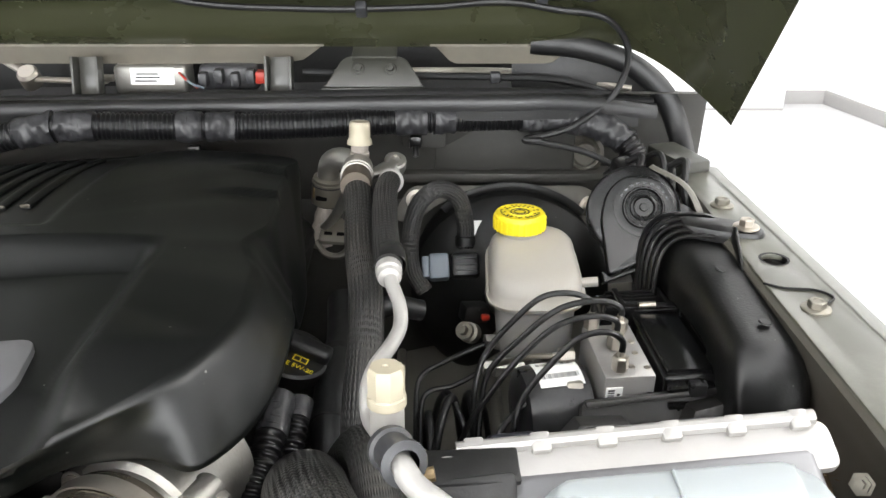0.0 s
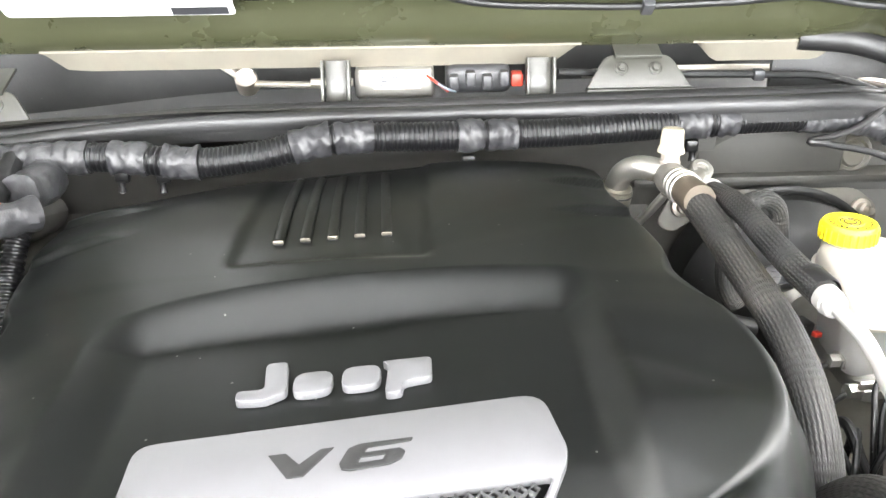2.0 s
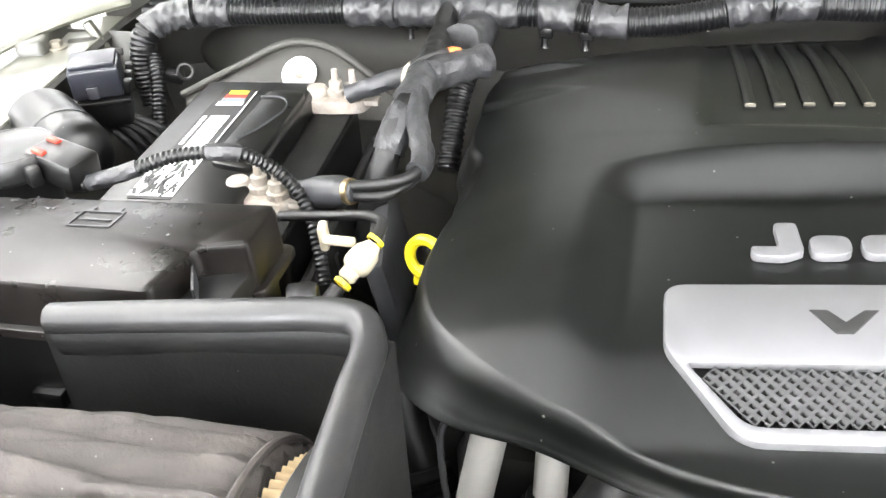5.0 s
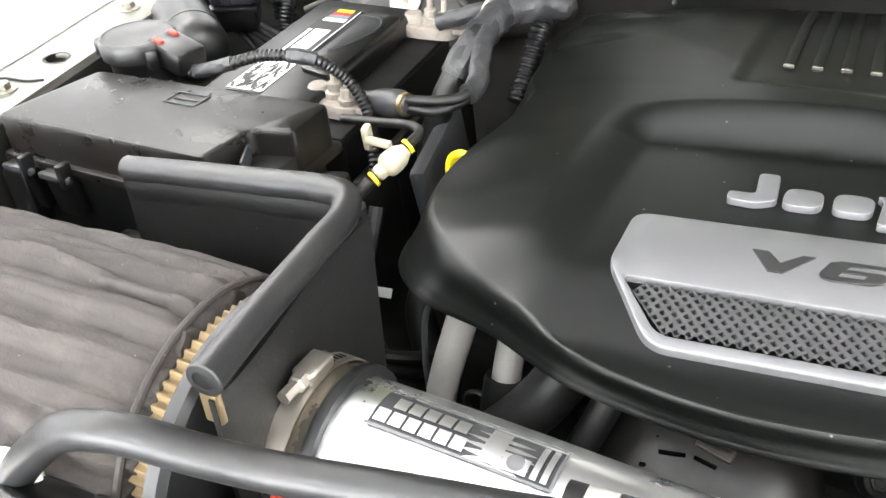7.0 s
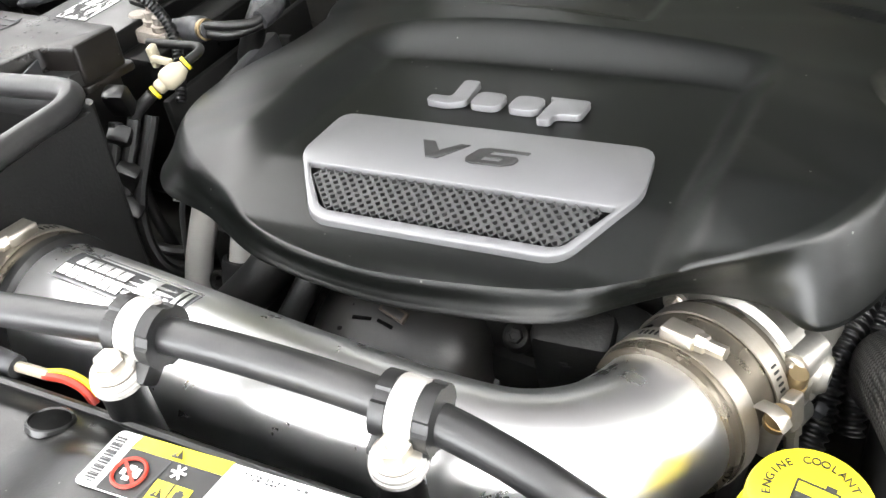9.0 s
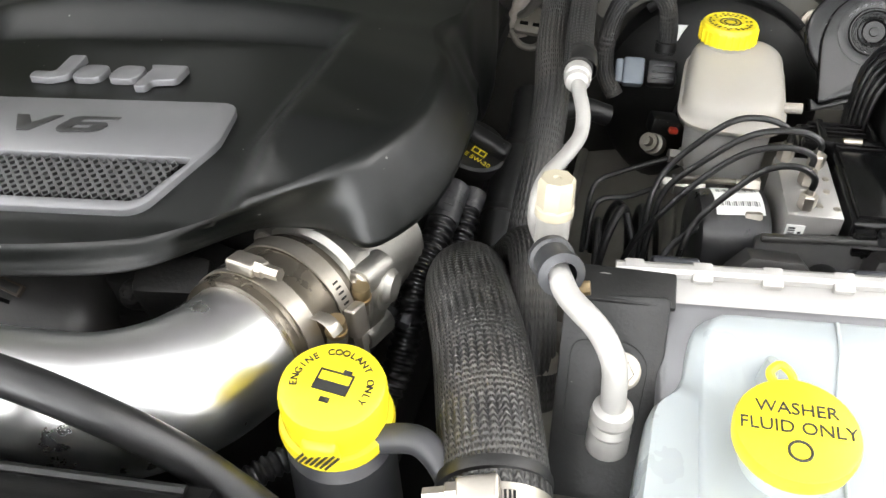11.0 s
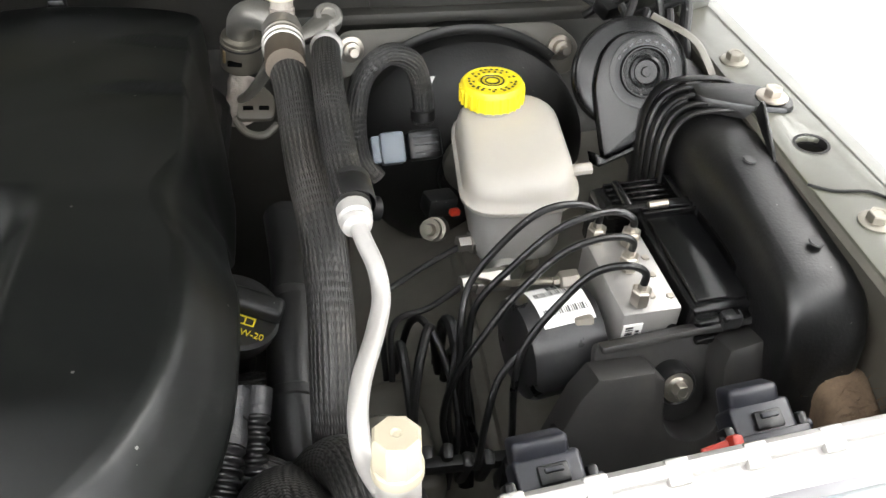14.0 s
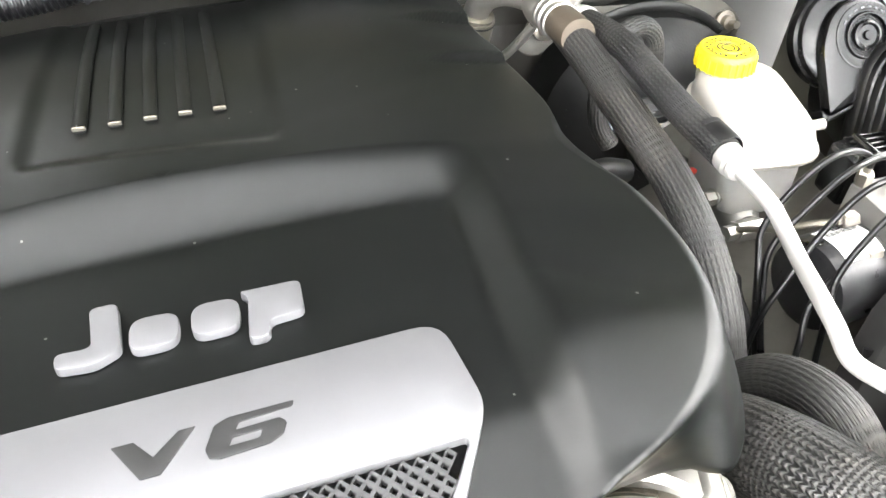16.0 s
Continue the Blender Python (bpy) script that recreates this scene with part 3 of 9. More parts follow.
def firewall():
    t = thing("firewall", (MID, 0.95, 0.9), "dark olive-grey painted firewall panel with a small bolted plate and grommet", "firewall")
    xs = np.linspace(-1.12, 0.30, 44)

    def wall_y(x):
        return 0.935 + 0.03 * smooth(0.0, 0.2, x) + 0.010 * smooth(-0.60, -0.72, x) - 0.05 * smooth(-0.95, -1.12, x)
    drop = lambda x: -0.018 * smooth(-0.5, -0.85, x)
    prof = [(-0.03, 1.152), (-0.012, 1.150), (0.0, 1.135), (0.006, 1.09), (0.012, 1.045), (0.02, 1.02), (0.012, 1.00), (0.03, 0.85), (0.04, 0.55)]
    part("panel", loft([[(x, wall_y(x) + dy, z + (drop(x) if z > 1.1 else 0)) for dy, z in prof] for x in xs]), WALLPAINT, t)
    # broad pressed swelling behind the battery
    part("swelling", loft([[(-0.86 + 0.17 * math.cos(a) * r, 0.940 - 0.030 * (1 - r * r) ** 0.5, 1.035 + 0.055 * math.sin(a) * r) for r in (0.05, 0.3, 0.55, 0.75, 0.9, 0.97, 1.0)] for a in np.linspace(0, 2 * math.pi, 41)]), WALLPAINT, t)
    # pressed field and the small plate bolted on it
    part("pressing", box(0.16, 0.006, 0.05, Matrix.Translation((0.07, 0.944, 1.085)), 0.003, 3), WALLPAINT, t)
    part("plate", slab(rounded([(-0.024, -0.016), (0.024, -0.016), (0.024, 0.016), (-0.024, 0.016)], 0.005), 0.002, axis((-0.021, 0.930, 1.108), (0, -1, 0.1), (1, 0, 0))), WALLPAINT, t)
    part("plate_bolt", hexbolt(axis((-0.022, 0.929, 1.113), (0, -1, 0.1)), 0.0042, 0.004, 0.006), DARK, t)
    part("grommet", lathe([(0.023, 0), (0.023, 0.004), (0.018, 0.008), (0.015, 0.006), (0.012, 0.010), (0.0, 0.010)], axis((0.162, 0.952, 1.078), (0, -1, 0.15)), 28), FRAMEPAINT, t, "dusty tan plug")
    # lower ledge that carries the brake booster
    part("ledge_beam", box(0.34, 0.03, 0.012, Matrix.Translation((0.09, 0.945, 1.055)), 0.004), WALLPAINT, t)


firewall()


def under_bay():
    # the floor's near-black colour carries the shade under the engine
    solo("engine_bay_floor", box(1.3, 1.05, 0.02, Matrix.Translation((MID, 0.48, 0.62)), 0.003), DARK, "floor under the engine, its shade put into a near-black colour", "bay floor", kind="structure")
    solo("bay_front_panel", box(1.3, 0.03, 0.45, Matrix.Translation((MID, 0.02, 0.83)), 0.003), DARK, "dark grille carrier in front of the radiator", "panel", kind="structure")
    # chassis apron on the driver's side, seen between the hoses; its light is put into the colour
    bm = loft([[(x, y, z) for x, z in ((-0.05, 0.83), (0.03, 0.85), (0.08, 0.90), (0.14, 0.92), (0.25, 0.93))] for y in np.linspace(0.40, 0.92, 10)])
    ap = thing("inner_fender_apron", (0.1, 0.6, 0.9), "dusty olive-painted inner fender apron, colour lightened for the light on it", "body panel")
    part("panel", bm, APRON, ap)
    part("fold", sweep(curve([(-0.05, y, 0.836) for y in np.linspace(0.41, 0.91, 8)], 0.02), 0.006, 8), APRON, ap)
    part("stiffening_rib", box(0.012, 0.34, 0.010, pose(0.055, 0.64, 0.879, 0, -38, 0), 0.004), APRON, ap)
    for y in (0.50, 0.62, 0.74):
        part("bolt", hexbolt(axis((0.11, y, 0.912), (-0.3, 0, 1)), 0.006, 0.005, 0.01), STEEL, ap, "zinc bolt")
    # passenger's apron, in WALLPAINT, darker than APRON
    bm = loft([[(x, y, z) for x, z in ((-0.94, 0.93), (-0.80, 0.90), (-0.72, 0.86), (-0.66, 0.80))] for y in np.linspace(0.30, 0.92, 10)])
    solo("inner_fender_apron", bm, WALLPAINT, "dusty inner fender apron under the battery, darker than the driver's side", "body panel")


under_bay()


def cowl():
    """The tray under the windscreen with the seal along its front edge."""
    t = thing("cowl_tray", (MID, 1.0, 1.14), "dusty olive cowl tray with hinge plates and a black rubber seal", "cowl")
    xs = np.linspace(-1.06, 0.215, 52)

    def cz(x):
        return 1.150 - 0.018 * ((x - 0.0) / 1.0 if x < 0 else 0) ** 1 * -1 - 0.02 * smooth(0.1, 0.27, x) - 0.018 * smooth(-0.5, -0.85, x) - 0.015 * smooth(-0.85, -1.02, x)

    def cy(x):
        return 0.905 + 0.03 * smooth(0.05, 0.25, x) - 0.012 * smooth(-0.5, -0.85, x)
    part("lip", loft([[(x, cy(x) + dy, cz(x) + dz) for dy, dz in ((-0.006, -0.018), (-0.006, -0.006), (0.02, 0.0), (0.04, 0.0), (0.046, -0.003), (0.05, -0.05), (0.16, -0.07), (0.22, -0.03), (0.23, 0.25))] for x in xs]), MATTE, t)
    # three-lipped rubber seal
    prof = [(-0.008, -0.010), (-0.010, 0.000), (-0.007, 0.005), (-0.001, 0.0065), (0.004, 0.002), (0.008, 0.0015), (0.010, 0.006), (0.015, 0.0085), (0.020, 0.006), (0.022, 0.002), (0.026, 0.002), (0.028, 0.005), (0.032, 0.005), (0.034, 0.0)]
    part("seal", loft([[(x, cy(x) + dy, cz(x) + dz + 0.003) for dy, dz in prof] for x in np.linspace(-1.06, 0.235, 74)]), SEAL, t, "black ribbed rubber hood seal", 60)
    # rear wall of the tray
    for hx in (-0.077, -0.770):
        h = part("hinge_plate", slab(rounded([(-0.056, 0), (0.056, 0), (0.034, 0.036), (-0.034, 0.036)], [0.003, 0.003, 0.010, 0.010]), 0.004, axis((hx, 0.955, cz(hx) + 0.006), (0, -0.85, 0.55), (1, 0, 0)), 0.0012), COWLGREY, t, "olive-grey hinge plate")
        part("foot", slab(rounded([(-0.058, -0.012), (0.058, -0.012), (0.056, 0.004), (-0.056, 0.004)], 0.003), 0.003, axis((hx, 0.957, cz(hx) + 0.006), (0, 0.1, 1), (1, 0, 0)), 0.001), COWLGREY, h)
        for bx in (-0.018, 0.018):
            part("bolt", hexbolt(axis((hx, 0.955, cz(hx) + 0.006), (0, -0.85, 0.55), (1, 0, 0)) @ Matrix.Translation((bx, 0.021, 0)), 0.0045, 0.004, 0.0072), COWLGREY, h)
        part("hinge_arm", box(0.05, 0.05, 0.004, axis((hx, 0.992, cz(hx) + 0.042), (0, -0.3, 1)), 0.001), COWLGREY, h)
    # rounded outer corner of the cowl and the windscreen foot beyond it
    part("corner", sweep(curve([(0.10, 0.99, 1.196), (0.16, 0.98, 1.192), (0.212, 0.965, 1.176), (0.246, 0.955, 1.148), (0.264, 0.945, 1.112), (0.268, 0.91, 1.078), (0.268, 0.87, 1.045)], 0.01), 0.008, 12, flat=1.6), RUBBER, t, "black rubber corner edge")
    part("corner_panel", slab([(0.08, 1.04), (0.268, 1.04), (0.266, 1.11), (0.246, 1.15), (0.212, 1.176), (0.16, 1.190), (0.08, 1.194)], 0.006, axis((0, 1.0, 0), (0, -1, 0), (1, 0, 0)), 0.001), MATTE, t, "black panel inside the cowl corner")
    part("corner_bracket", box(0.035, 0.07, 0.035, pose(0.252, 0.885, 1.085, 0, 0, 20), 0.004), COWLGREY, t)


cowl()


def wiper_gear():
    t = thing("wiper_motor", (-0.33, 0.985, 1.15), "silver wiper motor with a white paper label", "wiper motor")
    b = part("housing", box(0.085, 0.035, 0.034, pose(-0.335, 1.0, 1.155), 0.006, 3), ALU, t)
    part("label", box(0.05, 0.0008, 0.019, pose(-0.332, 0.9815, 1.160, -8), 0), PAPER, b, "white paper label")
    part("label_print", bars([(-0.02 + 0.001 * k, -0.006 + 0.004 * (k % 3), -0.012 + 0.014 * (k % 2) + 0.001 * k, -0.0045 + 0.004 * (k % 3)) for k in range(8)], axis((-0.332, 0.9808, 1.160), (0, -1, 0.14))), INKHOLE, b)
    part("shaft", sweep(curve([(-0.38, 0.99, 1.156), (-0.425, 0.99, 1.156)], 0.01), 0.0045, 10), STEEL, b)
    p = part("gearcase", box(0.07, 0.04, 0.03, pose(-0.245, 1.0, 1.158), 0.008, 3), GREYPL, t)
    for k in range(4):
        part("terminal", box(0.010, 0.014, 0.016, pose(-0.272 + 0.018 * k, 0.975, 1.158 + 0.004 * (k % 2)), 0.002), GREYPL, p)
    part("wire", sweep(curve([(-0.30, 0.978, 1.165), (-0.287, 0.966, 1.158), (-0.278, 0.968, 1.150)], 0.003), 0.0014, 8), RED, p)
    part("wire", sweep(curve([(-0.296, 0.976, 1.163), (-0.282, 0.962, 1.156), (-0.270, 0.966, 1.150)], 0.003), 0.0014, 8), BLUE, p)
    part("plug", box(0.012, 0.016, 0.014, pose(-0.205, 0.972, 1.162), 0.002), RED, p, "dark red plug")
    for bx in (-0.395, -0.182):
        k = thing("cowl_bracket", (bx, 0.95, 1.16), "grey stamped steel bracket in the cowl tray", "bracket", "cowl brackets")
        part("web", box(0.022, 0.003, 0.042, pose(bx, 0.962, 1.165, -14), 0.0006), COWLGREY, k)
        for s in (-1, 1):
            part("flange", box(0.003, 0.018, 0.044, pose(bx + s * 0.0135, 0.955, 1.166, -14), 0.0006), COWLGREY, k)
    a = thing("wiper_linkage", (-0.5, 1.05, 1.14), "zinc wiper linkage arms joined by a round pivot", "wiper linkage")
    part("crank", sweep(curve([(-0.545, 1.06, 1.168), (-0.505, 1.055, 1.142)], 0.01), 0.010, 10, flat=0.4), STEEL, a)
    part("pivot", lathe([(0.0, 0.012), (0.010, 0.012), (0.013, 0.008), (0.013, -0.01)], axis((-0.505, 1.05, 1.142), (0, -0.6, 0.8)), 24), STEEL, a)
    part("rod", sweep(curve([(-0.505, 1.05, 1.140), (-0.44, 1.03, 1.143), (-0.40, 1.02, 1.145)], 0.01), 0.007, 10, flat=0.5), STEEL, a)
    part("rod", sweep(curve([(-0.13, 1.00, 1.158), (0.0, 1.005, 1.160), (0.12, 1.01, 1.155), (0.22, 1.0, 1.14)], 0.02), 0.005, 10), STEEL, a)
    h = thing("cowl_cable", (0.05, 0.985, 1.15), "black cable lying along the cowl tray", "cable")
    part("sheath", sweep(curve([(-0.16, 0.98, 1.166), (-0.06, 0.995, 1.158), (0.06, 0.985, 1.158), (0.15, 0.985, 1.152), (0.23, 0.96, 1.125)], 0.012), 0.004, 10), RUBBER, h)
    part("clip", box(0.012, 0.012, 0.012, pose(0.06, 0.985, 1.158), 0.002), GREYPL, h)


wiper_gear()


def hood():
    """The raised hood: its painted underside, rear flange, liner and washer hose."""
    AX = Vector((0, 0.990, 1.192))
    ANG = 44.0
    # added bend of the unseen front part, set for the light on the cover
    KINK, STEEP = 0.46, radians(32)
    turn = Matrix.Translation(AX) @ Matrix.Rotation(radians(-ANG), 4, "X")

    def at(u, v, w):
        # u forward from the hinge edge, v across from the centre, w up; past KINK, out of view, the panel is bent up to
        # let bright ceiling reflect in the cover
        over = max(u - KINK, 0.0)
        c, d = math.cos(STEEP), math.sin(STEEP)
        return turn @ Vector((MID + v, -(u - over) - over * c - w * d * (over > 0), over * d + w * (c if over > 0 else 1)))
    t = thing("hood", tuple(AX + Vector((MID, 0, 0))), "raised olive-green hood seen from its painted underside", "hood")
    vs = np.concatenate([np.linspace(-1.0, -0.80, 18), np.linspace(-0.78, 0.78, 36), np.linspace(0.80, 1.0, 18)]) * 0.628
    us = np.concatenate([np.linspace(0.0, 0.16, 14), np.linspace(0.2, 1.0, 21)])

    def half(u, v):
        # the hood narrows towards the nose
        return 1 - (0.30 if v < 0 else 0.10) * max(u - 0.09, 0) + 0.08 * max(u - 0.4, 0)

    def under(u, v):
        a = abs(v)
        w = -0.146 * min(max((a - 0.51) / 0.118, 0), 1) ** 1.8
        w += 0.018 * smooth(0.02, 0.06, u) * smooth(0.50, 0.45, a) * (1 - smooth(0.085, 0.12, u))  # cross groove near the rear
        w += 0.022 * smooth(0.12, 0.16, u) * smooth(0.42, 0.36, a)
        return w

    def back(v):
        # the rear edge sweeps forward at the outer corners
        return 0.09 * min(max((abs(v) - 0.50) / 0.128, 0), 1) ** 1.2
    def spread(u, v):
        k = u + back(v) * (1 - min(u / 0.3, 1))
        return k, v * (1 - smooth(0.40, 0.60, abs(v)) * (1 - half(k, v)))
    for name, lift in (("underside", 0.0), ("outer_skin", 1.0)):
        rows = []
        for u in us:
            row = []
            for v in vs:
                k, x = spread(u, v)
                row.append(at(k, x, under(u, v) + lift * (0.0015 + 0.028 * smooth(0.628, 0.56, abs(v)))))
            rows.append(row)
        part(name, loft(rows), OLIVE, t)
    # rear flange in dusty primer, cut away at the hinges
    for a, b in ((-0.54, -0.49), (-0.36, 0.21), (0.33, 0.50)):
        rows = []
        for x in np.linspace(a, b, 24):
            k = smooth(a, a + 0.03, x) * (1 - smooth(b - 0.035, b, x))
            e = at(0.004 + back(x), x, under(0.0, x) - 0.001)
            rows.append([e + Vector((0, 0.002, 0.004)), e + Vector((0, -0.001, -0.001)), e + Vector((0, 0.002, -0.010 * k)), e + Vector((0, 0.006, -0.022 * k)), e + Vector((0, 0.009, -0.0225 * k))])
        part("rear_flange", loft(rows), PRIMER, t, "dusty grey-beige flange")
    rows = []
    for u in np.concatenate([np.linspace(0.112, 0.46, 9), np.linspace(0.50, 0.90, 7)]):
        left = 0.17 - 0.55 * smooth(0.20, 0.32, u)
        rows.append([at(u, v, 0.004 + 0.008 * (k in (0, 20))) for k, v in enumerate(np.linspace(left, 0.41 - 0.03 * u, 21))])
    part("liner", loft(rows), PAD, t, "pale grey felt liner")
    part("label", slab(rounded([(-0.36, -0.19), (-0.14, -0.19), (-0.14, -0.075), (-0.36, -0.075)], 0.006), 0.0006, turn @ Matrix.Translation((MID + 0.0, 0, -0.004)), 0), PAPER, t, "white paper sticker")
    part("label_print", bars([(-0.35, -0.178 + 0.0065 * k, -0.24 + 0.012 * (k % 3), -0.175 + 0.0065 * k) for k in range(6)] + [(-0.20, -0.09, -0.146, -0.078)], turn @ Matrix.Translation((MID, 0, -0.006))), GREYPL, t)
    # drain holes and slot are black pieces with the shade painted, not openings
    for hv, hu in ((0.497, 0.10), (0.26, 0.085), (-0.42, 0.10)):
        part("hole", lathe([(0.0, -0.004), (0.011, -0.004), (0.0125, 0.0)], turn @ Matrix.Translation((MID + hv, -hu, under(hu, hv) - 0.002)) @ Matrix.Rotation(math.pi, 4, "X"), 24), INKHOLE, t, "black disc painted as the shade of a drain hole")
    m = axis((0.2835, 0.8315, 1.1975), (-0.62, -0.70, -0.05), (0.10, -0.20, 0.95))
    part("slot", slab(rounded([(-0.010, -0.0026), (0.010, -0.0026), (0.010, 0.0026), (-0.010, 0.0026)], 0.002), 0.012, m, 0), INKHOLE, t, "narrow black inlay painted as the shade of a slot")
    # washer hose held by clips
    hose = thing("washer_hose", tuple(at(0.1, 0.3, -0.02)), "thin black washer hose clipped along the raised hood", "hose")
    line = curve([at(0.20, -0.01, 0.0), at(0.105, 0.06, -0.006), at(0.085, 0.2, -0.008), at(0.088, 0.33, -0.008), at(0.102, 0.41, -0.012), at(0.098, 0.46, -0.018), (0.168, 0.905, 1.238), (0.196, 0.920, 1.202), (0.188, 0.925, 1.158), (0.140, 0.905, 1.124), (0.100, 0.897, 1.114)], 0.008)
    part("tube", sweep(line, 0.0036, 10), RUBBER, hose)
    part("elbow", sweep(curve([(0.103, 0.898, 1.115), (0.088, 0.895, 1.112), (0.106, 0.893, 1.111)], 0.003), 0.0042, 10), RUBBER, hose)
    part("tube", sweep(curve([(0.100, 0.893, 1.111), (0.155, 0.88, 1.102), (0.205, 0.84, 1.082), (0.238, 0.80, 1.055)], 0.008), 0.0036, 10), RUBBER, hose)
    for v, u in ((0.26, 0.085), (0.446, 0.1)):
        part("clip", box(0.012, 0.018, 0.010, turn @ Matrix.Translation((MID + v, -u, -0.009)), 0.002), GREYPL, hose, "grey plastic clip")


hood()

# ---- the engine: cover, intake, throttle body ----
def rim(x):
    """Height of the cover's ridge along its rear, passenger and front sides."""
    return 1.098 + 0.065 * (x + 0.5)


# the cover's ridge and the foot of its skirt, from the passenger's rear corner round the front to the driver's rear corner
RIDGE = [(x, y, rim(x) + dz) for x, y, dz in (
    (-0.622, 0.778, 0), (-0.626, 0.700, 0), (-0.620, 0.640, 0), (-0.606, 0.612, 0.002), (-0.604, 0.585, 0.002), (-0.606, 0.552, 0.002), (-0.611, 0.500, 0.004), (-0.607, 0.446, 0.007), (-0.590, 0.404, 0.009),
    (-0.552, 0.370, 0.006), (-0.508, 0.348, 0.0), (-0.450, 0.322, -0.002), (-0.380, 0.311, -0.001), (-0.308, 0.319, 0.0), (-0.252, 0.340, -0.003))]
RIDGE += [(-0.224, 0.352, 1.118), (-0.200, 0.362, 1.1265), (-0.178, 0.3714, 1.1345), (-0.158, 0.386, 1.1400), (-0.140, 0.410, 1.1440), (-0.1285, 0.440, 1.1455), (-0.1248, 0.470, 1.1455), (-0.1270, 0.500, 1.1450), (-0.1310, 0.532, 1.1420),
          (-0.1410, 0.555, 1.1400), (-0.1475, 0.578, 1.1385), (-0.1440, 0.600, 1.1355), (-0.1375, 0.622, 1.1325), (-0.1410, 0.680, 1.1275), (-0.1445, 0.712, 1.1235), (-0.1490, 0.775, 1.119), (-0.1510, 0.838, 1.112)]
RIDGE += [(x, y, rim(x)) for x, y in ((-0.253, 0.860), (-0.362, 0.859), (-0.458, 0.849), (-0.554, 0.824))]


def sole(x):
    return 1.062 + 0.085 * (x + 0.55)


FOOT = [(x, y, sole(x) + dz) for x, y, dz in (
    (-0.634, 0.786, 0), (-0.638, 0.700, 0), (-0.634, 0.640, 0), (-0.626, 0.612, 0), (-0.624, 0.585, 0), (-0.618, 0.552, 0), (-0.622, 0.495, 0), (-0.622, 0.436, 0.0), (-0.610, 0.390, 0.003),
    (-0.571, 0.355, 0.008), (-0.520, 0.343, 0.006), (-0.455, 0.316, 0.006), (-0.372, 0.307, 0.004), (-0.303, 0.313, 0.005), (-0.259, 0.326, 0.004))]
FOOT += [(-0.232, 0.354, 1.090), (-0.205, 0.370, 1.097), (-0.178, 0.376, 1.099), (-0.156, 0.377, 1.098), (-0.136, 0.375, 1.093), (-0.121, 0.390, 1.094), (-0.109, 0.417, 1.095), (-0.1025, 0.447, 1.099), (-0.1015, 0.485, 1.102), (-0.104, 0.525, 1.100),
         (-0.110, 0.550, 1.097), (-0.115, 0.578, 1.094), (-0.119, 0.602, 1.070), (-0.1205, 0.625, 1.036), (-0.123, 0.680, 1.032), (-0.127, 0.712, 1.032), (-0.137, 0.775, 1.034), (-0.1440, 0.842, 1.040)]
FOOT += [(x, y, sole(x)) for x, y in ((-0.253, 0.870), (-0.362, 0.869), (-0.458, 0.859), (-0.560, 0.834))]
HEART = Vector((-0.37, 0.58))


def ahead(x, y):
    """How far a place lies before the line along which the whole cover bends down."""
    v = 0.393 + 0.0915 * (x + 0.353) - y
    return min(0.5 * (v + math.sqrt(v * v + 0.00003)), 0.052)


def deck(x, y):
    """Height of the flat field inside the cover."""
    return 1.1158 + 0.055 * (x + 0.35) - 0.30 * ahead(x, y)


def crown(x, y):
    """Height of the cover's upper face outside the recess."""
    flat = 1.1375 + 0.039 * (x + 0.37) if x < -0.37 else 1.1375 + 0.022 * (x + 0.37)
    return flat - 0.30 * ahead(x, y - 0.016)


def ramp(a, b, x):
    """A straight slope with softened ends."""
    t = min(max((x - a) / (b - a), 0.0), 1.0)
    return 0.55 * t + 0.45 * t * t * (3 - 2 * t)


def cover_height(x, y, fall, r):
    """The cover's top: a low crown with a soft U-shaped recess that opens to the front; fall is what the ridge lies below the crown."""
    dome = crown(x, y) + fall * r ** 2.4
    side = ramp(-0.520, -0.486, x) * (1 - ramp(-0.222, -0.200, x))
    rear = 1 - ramp(0.548, 0.582, y - 0.10 * (x + 0.37) + 0.008 * (abs(x + 0.37) / 0.14) ** 3)
    front = smooth(0.300, 0.324, y - 0.10 * max(x + 0.37, 0))
    k = side * rear * (0.35 + 0.65 * front)
    z = dome * (1 - k) + deck(x, y) * k
    # shallow dark field that holds the five ribs
    k2 = smooth(-0.452, -0.440, x) * (1 - smooth(-0.312, -0.300, x)) * smooth(0.602, 0.618, y) * (1 - smooth(0.86, 0.90, y))
    z -= 0.004 * k2
    # shoulder creases at the rear corners
    for cy0 in (0.700, 0.774):
        z += (0.0050 * smooth(cy0 - 0.003, cy0 + 0.003, y) * (1 - smooth(cy0 + 0.004, cy0 + 0.060, y))) * (smooth(-0.215, -0.165, x) + smooth(-0.53, -0.585, x))
    return z


